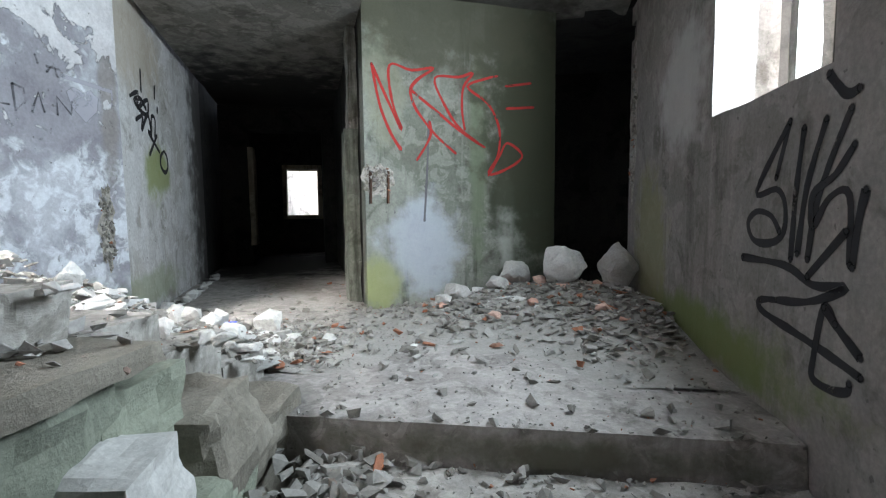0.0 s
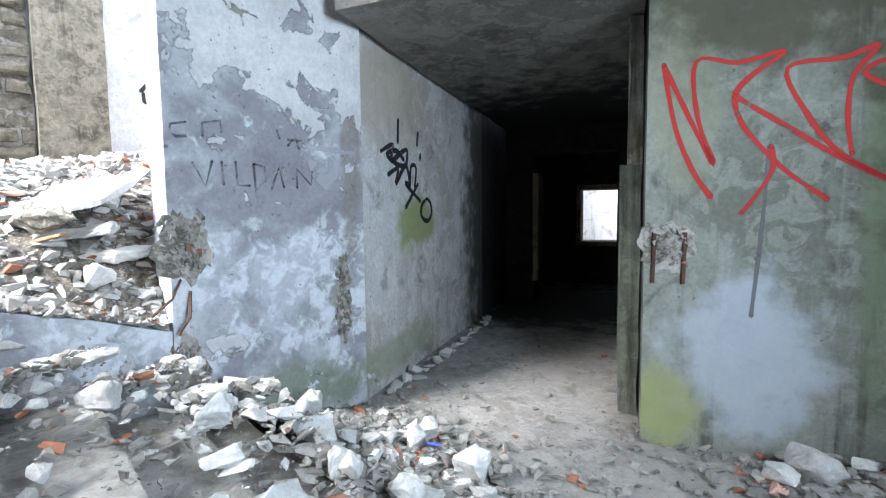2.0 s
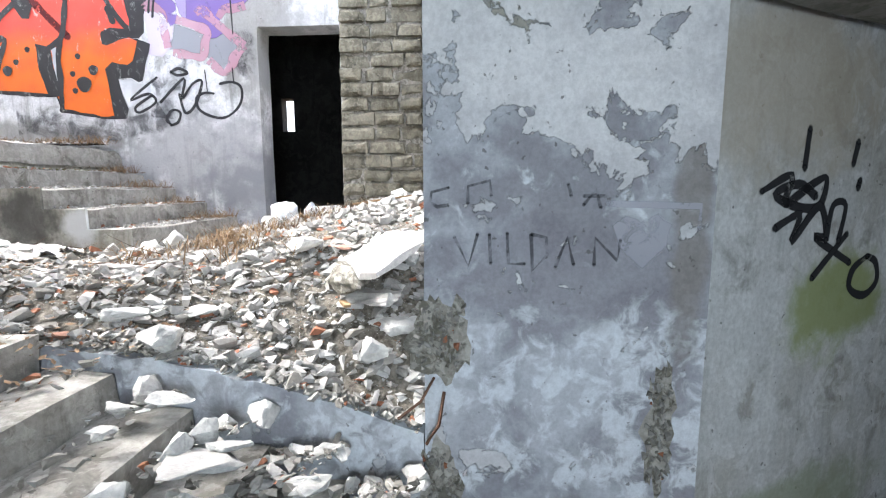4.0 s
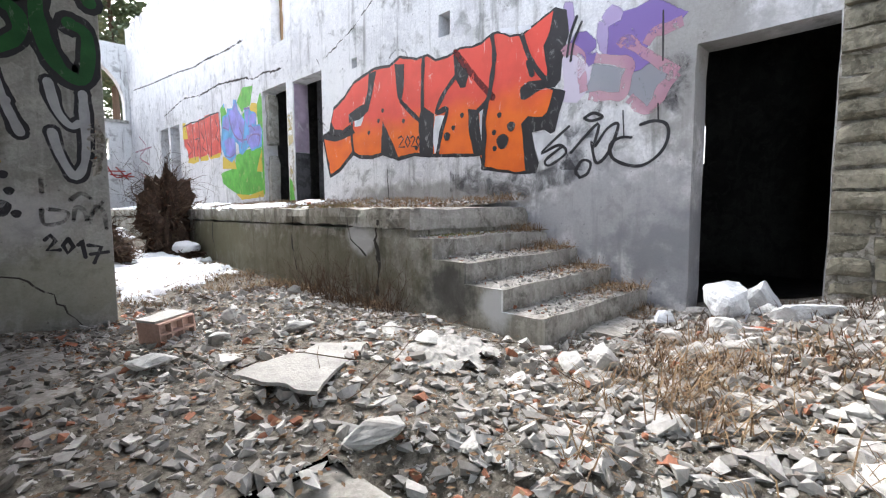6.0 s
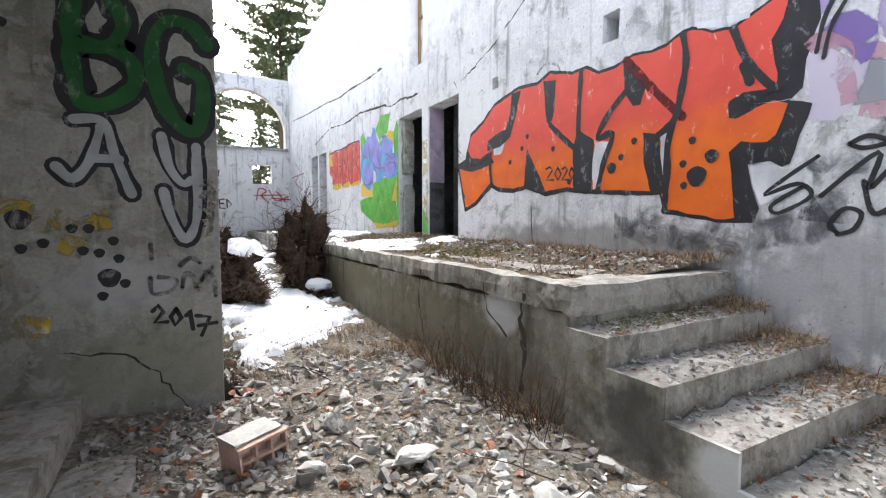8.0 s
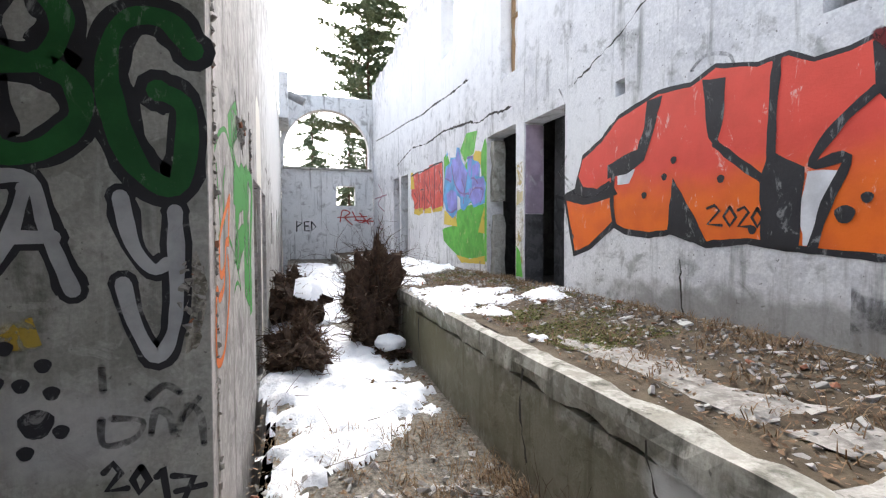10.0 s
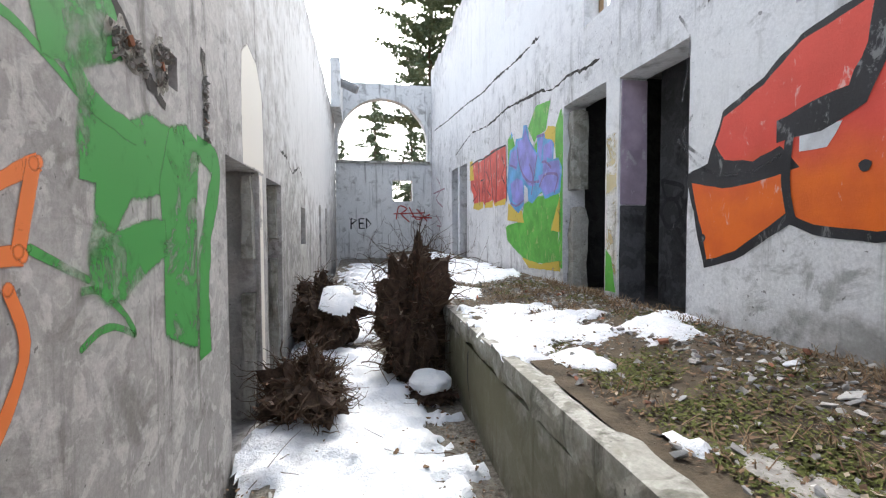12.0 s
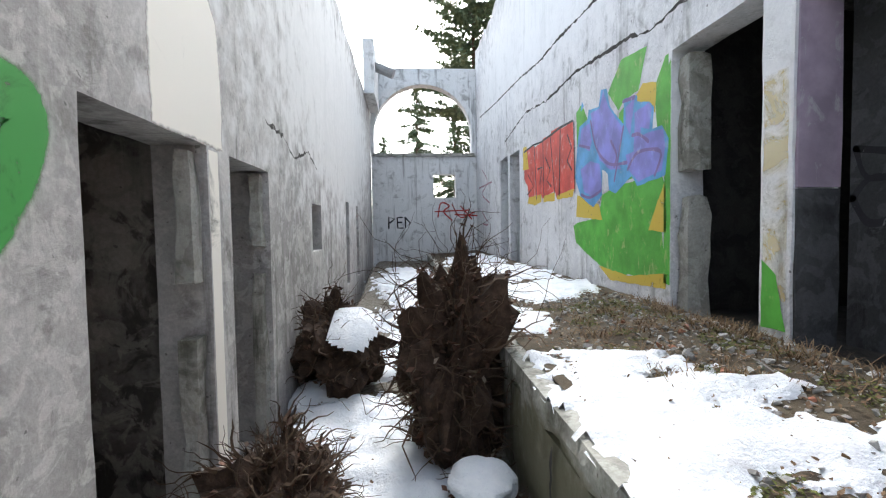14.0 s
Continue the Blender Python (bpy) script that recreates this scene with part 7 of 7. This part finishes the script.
grass_spots = [(-4.15 + r9.uniform(-0.15, 0.05), r9.uniform(-4.4, -2.2)) for _ in range(60)] + [(r9.uniform(-4.6, -3.5), r9.uniform(-0.1, 0.9)) for _ in range(45)] + [(r9.uniform(-4.2, -2.6), r9.uniform(-5.2, -3.8)) for _ in range(70)]
stuff("dry_grass", blades([(x, y, yard_z(x, y)) for x, y in grass_spots], 14, 0.17, 0.12, 0.003, r9), M_GRASS, "tufts of dry brown grass in the yard", "grass")
t_spots = [(-5.9 + abs(r9.gauss(0, 0.12)), r9.uniform(-9, -2.1)) for _ in range(110)] + [(r9.uniform(-5.9, -4.6), r9.uniform(-5.0, -2.2)) for _ in range(70)] + [(r9.uniform(-5.9, -4.9), r9.uniform(-8.6, -6.4)) for _ in range(70)]
stuff("dry_grass", blades([(x, y, terrace_z(x, y)) for x, y in t_spots], 13, 0.12, 0.1, 0.003, r9), M_GRASS, "flattened dry grass on the terrace", "grass")
stuff("dry_weeds", blades([(x, y, step_z(x, y)) for x, y in ((-5.9 + abs(r9.gauss(0, 0.25)), r9.uniform(-2.2, -0.5)) for _ in range(70))], 12, 0.16, 0.1, 0.003, r9), M_GRASS, "dry weeds along the wall beside the steps", "weeds")
stuff("leaf_litter", leaf_bits([(x, y, terrace_z(x, y) + 0.012) for x, y in ((r9.uniform(-5.95, -4.5), r9.uniform(-10, -2.1)) for _ in range(6500))] + [(x, y, yard_z(x, y) + 0.015) for x, y in ((r9.uniform(-4.25, -2.55), r9.uniform(-9, -2.3)) for _ in range(2600))] + [(x, y, yard_z(x, y) + 0.03) for x, y in ((r9.uniform(-4.25, -1.8), r9.uniform(-3.5, 0.6)) for _ in range(3200))]
      + [(x, y, step_z(x, y) + 0.012) for x, y in ((-5.95 + abs(r9.gauss(0, 0.45)), r9.uniform(-2.0, -0.4)) for _ in range(2600))] + [(x, y, yard_z(x, y) + 0.02) for x, y in ((r9.uniform(-5.9, -4.3), r9.uniform(-0.6, 1.2)) for _ in range(2200))], r9, 0.017, 25), M_LITTER, "brown fallen leaves over soil", "leaves")
stuff("moss", leaf_bits([(x, y, terrace_z(x, y) + 0.008) for x, y in ((-4.85 + r9.gauss(0, 0.17), r9.uniform(-5.6, -3.9) + 0.0) for _ in range(7500)) if wob(x, y, 0, 3.0) > -0.15 and x < -4.57] + [(x, y, terrace_z(x, y) + 0.008) for x, y in ((r9.uniform(-5.8, -4.6), r9.uniform(-9.0, -3.9)) for _ in range(24000)) if wob(x, y, 4, 2.2) + 0.5 * wob(x, y, 2, 7) > 0.1]
      + [(x, y, step_z(x, y) + 0.008) for x, y in ((r9.uniform(-5.3, -4.4), r9.uniform(-1.98, -1.75)) for _ in range(500))], r9, 0.012, 30), M_MOSS, "green moss cushions on the terrace", "moss")


def twig(r, start, length, way, bend=0.5, n=5):
    p, d, out = Vector(start), Vector(way).normalized(), [Vector(start)]
    for _ in range(n):
        d = (d + Vector((r.gauss(0, bend), r.gauss(0, bend), r.gauss(0, bend))) * 0.5).normalized()
        p = p + d * length / n
        out.append(p.copy())
    return out


def root_heap(at, rx, ry, rz, seed, name, label, leaves=900, twigs=70, lean=0.0, taper=0.3):
    """A torn-up stump: a clod of soil, packed with leaves and bristling with roots."""
    r = random.Random(seed)
    ob = thing(name, label, "roots", at)
    bm = bmesh.new()
    bmesh.ops.create_icosphere(bm, subdivisions=4, radius=1.0)
    for v in bm.verts:
        k = 1 + 0.5 * wob(v.co.x, v.co.y, v.co.z + seed, 1.6) + 0.45 * wob(v.co.x, v.co.y + seed, v.co.z, 4.0) + 0.22 * wob(v.co.x, v.co.y, v.co.z, 9) + 0.1 * wob(v.co.x, v.co.y, v.co.z, 19)
        waist = 1.0 - taper * v.co.z - 0.1 * v.co.z * v.co.z
        v.co = Vector((v.co.x * k * rx * waist + lean * v.co.z, v.co.y * k * ry * waist, rz * 0.9 + v.co.z * k * rz))
    surf = [(v.co.copy(), v.normal.copy()) for v in bm.verts]
    part("soil_clod", bm, M_CLOD, ob)
    bits = []
    for _ in range(leaves):
        p, q = surf[r.randrange(len(surf))]
        bits += leaf_bits([tuple(p + Vector((r.gauss(0, 0.02), r.gauss(0, 0.02), r.gauss(0, 0.02))))], r, 0.032)
    tagged(part("leaf_cover", joined(bits), M_HEAPLEAF, ob), kind="stuff")
    rods = []
    for _ in range(twigs):
        p, q = surf[r.randrange(len(surf))]
        rods.append(tube(twig(r, p, r.uniform(0.15, 0.5) * (rz + 0.3), Vector((q.x, q.y, abs(q.z) + 0.2)) + Vector((0, 0, r.uniform(-0.9, 0.5))), 0.9), r.choice((0.004, 0.005, 0.011)), 0.0015, 3))
    tagged(part("root_tangle", joined(rods), M_TWIG, ob), kind="stuff")
    return ob


root_heap((-3.92, -7.85, 1.88), 0.36, 0.36, 0.78, 4, "uprooted_stump", "tall uprooted stump packed with brown leaves", 2000, 420, -0.06, 0.12)
root_heap((-2.93, -6.9, 1.98), 0.31, 0.42, 0.27, 5, "brushwood_heap", "low heap of brown brushwood beside the wall", 500, 650)
heap2 = root_heap((-2.88, -9.3, 2.1), 0.42, 0.5, 0.44, 6, "uprooted_stump", "low stump heap partly under snow", 1000, 200, 0.05, 0.4)
small = root_heap((-4.0, -7.05, 2.0), 0.19, 0.19, 0.11, 8, "snow_capped_stump", "small stump capped with snow", 200, 20)
bm = bmesh.new()
bmesh.ops.create_icosphere(bm, subdivisions=4, radius=1.0)
for v in bm.verts:
    k = 1 + 0.18 * wob(v.co.x, v.co.y, v.co.z, 1.7)
    v.co = Vector((v.co.x * 0.2 * k, v.co.y * 0.22 * k, 0.2 + v.co.z * 0.1 * k))
part("snow_cap", bm, M_SNOW, small, "rounded cap of old snow")
part("snow_cap", moved(sheet(-0.28, 0.2, -0.25, 0.35, 0.03, lambda x, y: 0.06 * math.sqrt(max(0, 1 - (x / 0.3) ** 2 - (y / 0.4) ** 2)) - 0.22 * abs(x + 0.05) - 0.12 * y * y, lambda x, y: (x / 0.25) ** 2 + (y / 0.32) ** 2 < 0.9 + 0.5 * wob(x, y, 2, 9)), pose(-0.2, 0.4, 0.62, -32, -10, 0)), M_SNOW, heap2, "sloping patch of old snow")
bush = [tube(twig(r9, (-4.12 + r9.uniform(-0.1, 0.12), r9.uniform(-3.6, -1.9), 1.92), r9.uniform(0.25, 0.55), (r9.uniform(-0.3, 0.5), r9.uniform(-0.5, 0.5), 1), 0.5), 0.003, 0.001, 3) for _ in range(190)]
stuff("dry_brush", bush, M_TWIG, "thin brown brushwood at the foot of the terrace wall", "brush")
stuff("fallen_twigs", [tube(twig(r9, (x, y, yard_z(x, y) + 0.02), r9.uniform(0.2, 0.6), (r9.uniform(-1, 1), r9.uniform(-1, 1), 0.08), 0.3), 0.004, 0.0015, 3) for x, y in ((r9.uniform(-4.3, -2.6), r9.uniform(-9, 0.6)) for _ in range(110))], M_TWIG, "loose twigs over the ground", "twigs")
stuff("bramble", [tube(twig(r9, (r9.uniform(-4.6, -3.5), r9.uniform(-9.2, -8.0), r9.uniform(2.6, 3.3)), r9.uniform(0.4, 1.0), (r9.uniform(-1, 1), r9.uniform(-0.3, 0.3), r9.uniform(-0.1, 0.6)), 0.7, 7), 0.004, 0.0015, 3) for _ in range(90)], M_TWIG, "tangle of thin bare bramble stems", "bramble")
stuff("doorway_weeds", blades([(x, y, yard_z(x, y)) for x, y in ((r9.uniform(-5.8, -4.0), r9.uniform(-0.5, 1.3)) for _ in range(110))], 14, 0.14, 0.14, 0.003, r9), M_TWIG, "dark dead weeds before the low doorway", "weeds")
stuff("straw", blades([(r9.gauss(-4.0, 0.4), r9.gauss(0.6, 0.25), 2.02) for _ in range(60)], 14, 0.2, 0.15, 0.003, r9), M_GRASS, "matted straw on the yard rubble", "straw")
for x, y, a in ((-3.05, 1.3, 20), (-4.2, 1.3, 100)):
    stick = thing("wood_lath", "splintered pale wooden lath in the rubble", "wood", (x, y, yard_z(x, y) + 0.03))
    part("lath", moved(block_mesh(-0.22, 0.22, -0.02, 0.02, 0, 0.022, wear=0.008), pose(0, 0, 0, 0, -8, a)), M_WOOD, stick)

# ---- pipe, window frame ----
pipe = thing("wall_pipe", "grey rainwater pipe jutting from the wall top", "pipe", (-2.6, -18.2, 8.3))
part("tube", tube([(0.1, 0, 0.06), (-0.3, 0, 0), (-0.72, 0.05, -0.2)], 0.14, 0.14, 12), M_PIPE, pipe)
block("pipe_stub_wall", -2.8, -2.5, -19.8, -17.6, 7.4, 8.9, M_COURT, "higher end of the left wall", "wall")
fr = tagged(new("window_2"), "bare wooden window frame high in the wall", "window", kind="structure")
for a, b, c, d in ((-7.96, -7.91, 5.96, 7.6), (-7.47, -7.42, 5.96, 7.6), (-7.91, -7.47, 5.96, 6.01), (-7.91, -7.47, 6.9, 6.95)):
    part("frame_bar", block_mesh(-6.2, -6.14, a, b, c, d), M_WOOD, fr)


# ---- trees beyond ----
def conifer(at, height, seed, bare=0.0, label="tall spruce beyond the ruin"):
    r = random.Random(seed)
    ob = thing("conifer", label, "tree", at, "trees beyond")
    trunk = [(0.15 * wob(0, 0, seed + k, 1), 0.15 * wob(k, 0, seed, 1), height * k / 9) for k in range(10)]
    part("trunk", tube(trunk, height * 0.014, 0.02, 8), M_BARK, ob)
    leaves, rods = [], []
    n = int(height * 9)
    for i in range(n):
        t = bare + (1 - bare) * (i / n)
        z = height * (0.12 + 0.87 * t) if bare == 0 else height * t
        reach = height * (0.2 * (1 - t) + 0.015) * r.uniform(0.6, 1.2) * 1.25 if bare == 0 else height * 0.26 * r.uniform(0.3, 1.0) * (1.1 - 0.5 * t)
        a = r.uniform(0, math.tau)
        tip = Vector((math.cos(a) * reach, math.sin(a) * reach, z - reach * 0.25 if bare == 0 else z + reach * r.uniform(-0.15, 0.3)))
        rods.append(tube([(0, 0, z), tuple(tip.lerp(Vector((0, 0, z)), 0.5) + Vector((0, 0, 0.05))), tuple(tip)], 0.025, 0.006, 3))
        m = max(12, int(reach * 55))
        for k in range(m):
            f = r.uniform(0.15, 1.05)
            p = Vector((0, 0, z)).lerp(tip, f) + Vector((r.gauss(0, 0.11), r.gauss(0, 0.11), r.gauss(0, 0.07) - 0.05))
            leaves += leaf_bits([tuple(p)], r, 0.15)
    part("branch_work", joined(rods), M_BARK, ob)
    part("crown", joined(leaves), M_NEEDLE, ob)


conifer((-4.6, -42, 1.6), 13.5, 11)
conifer((-7.4, -40, 1.6), 11.0, 12)
conifer((-9.0, -37, 1.6), 12.0, 13, 0.45, "tall pine beyond the ruin")
conifer((-7.6, -31, 1.6), 19.0, 14, 0.42, "tall pine leaning over the court wall")
conifer((-1.8, -44, 1.6), 10.0, 15)
conifer((-10.5, -12, 1.6), 10.0, 16, 0.2, "pine behind the graffiti wall")
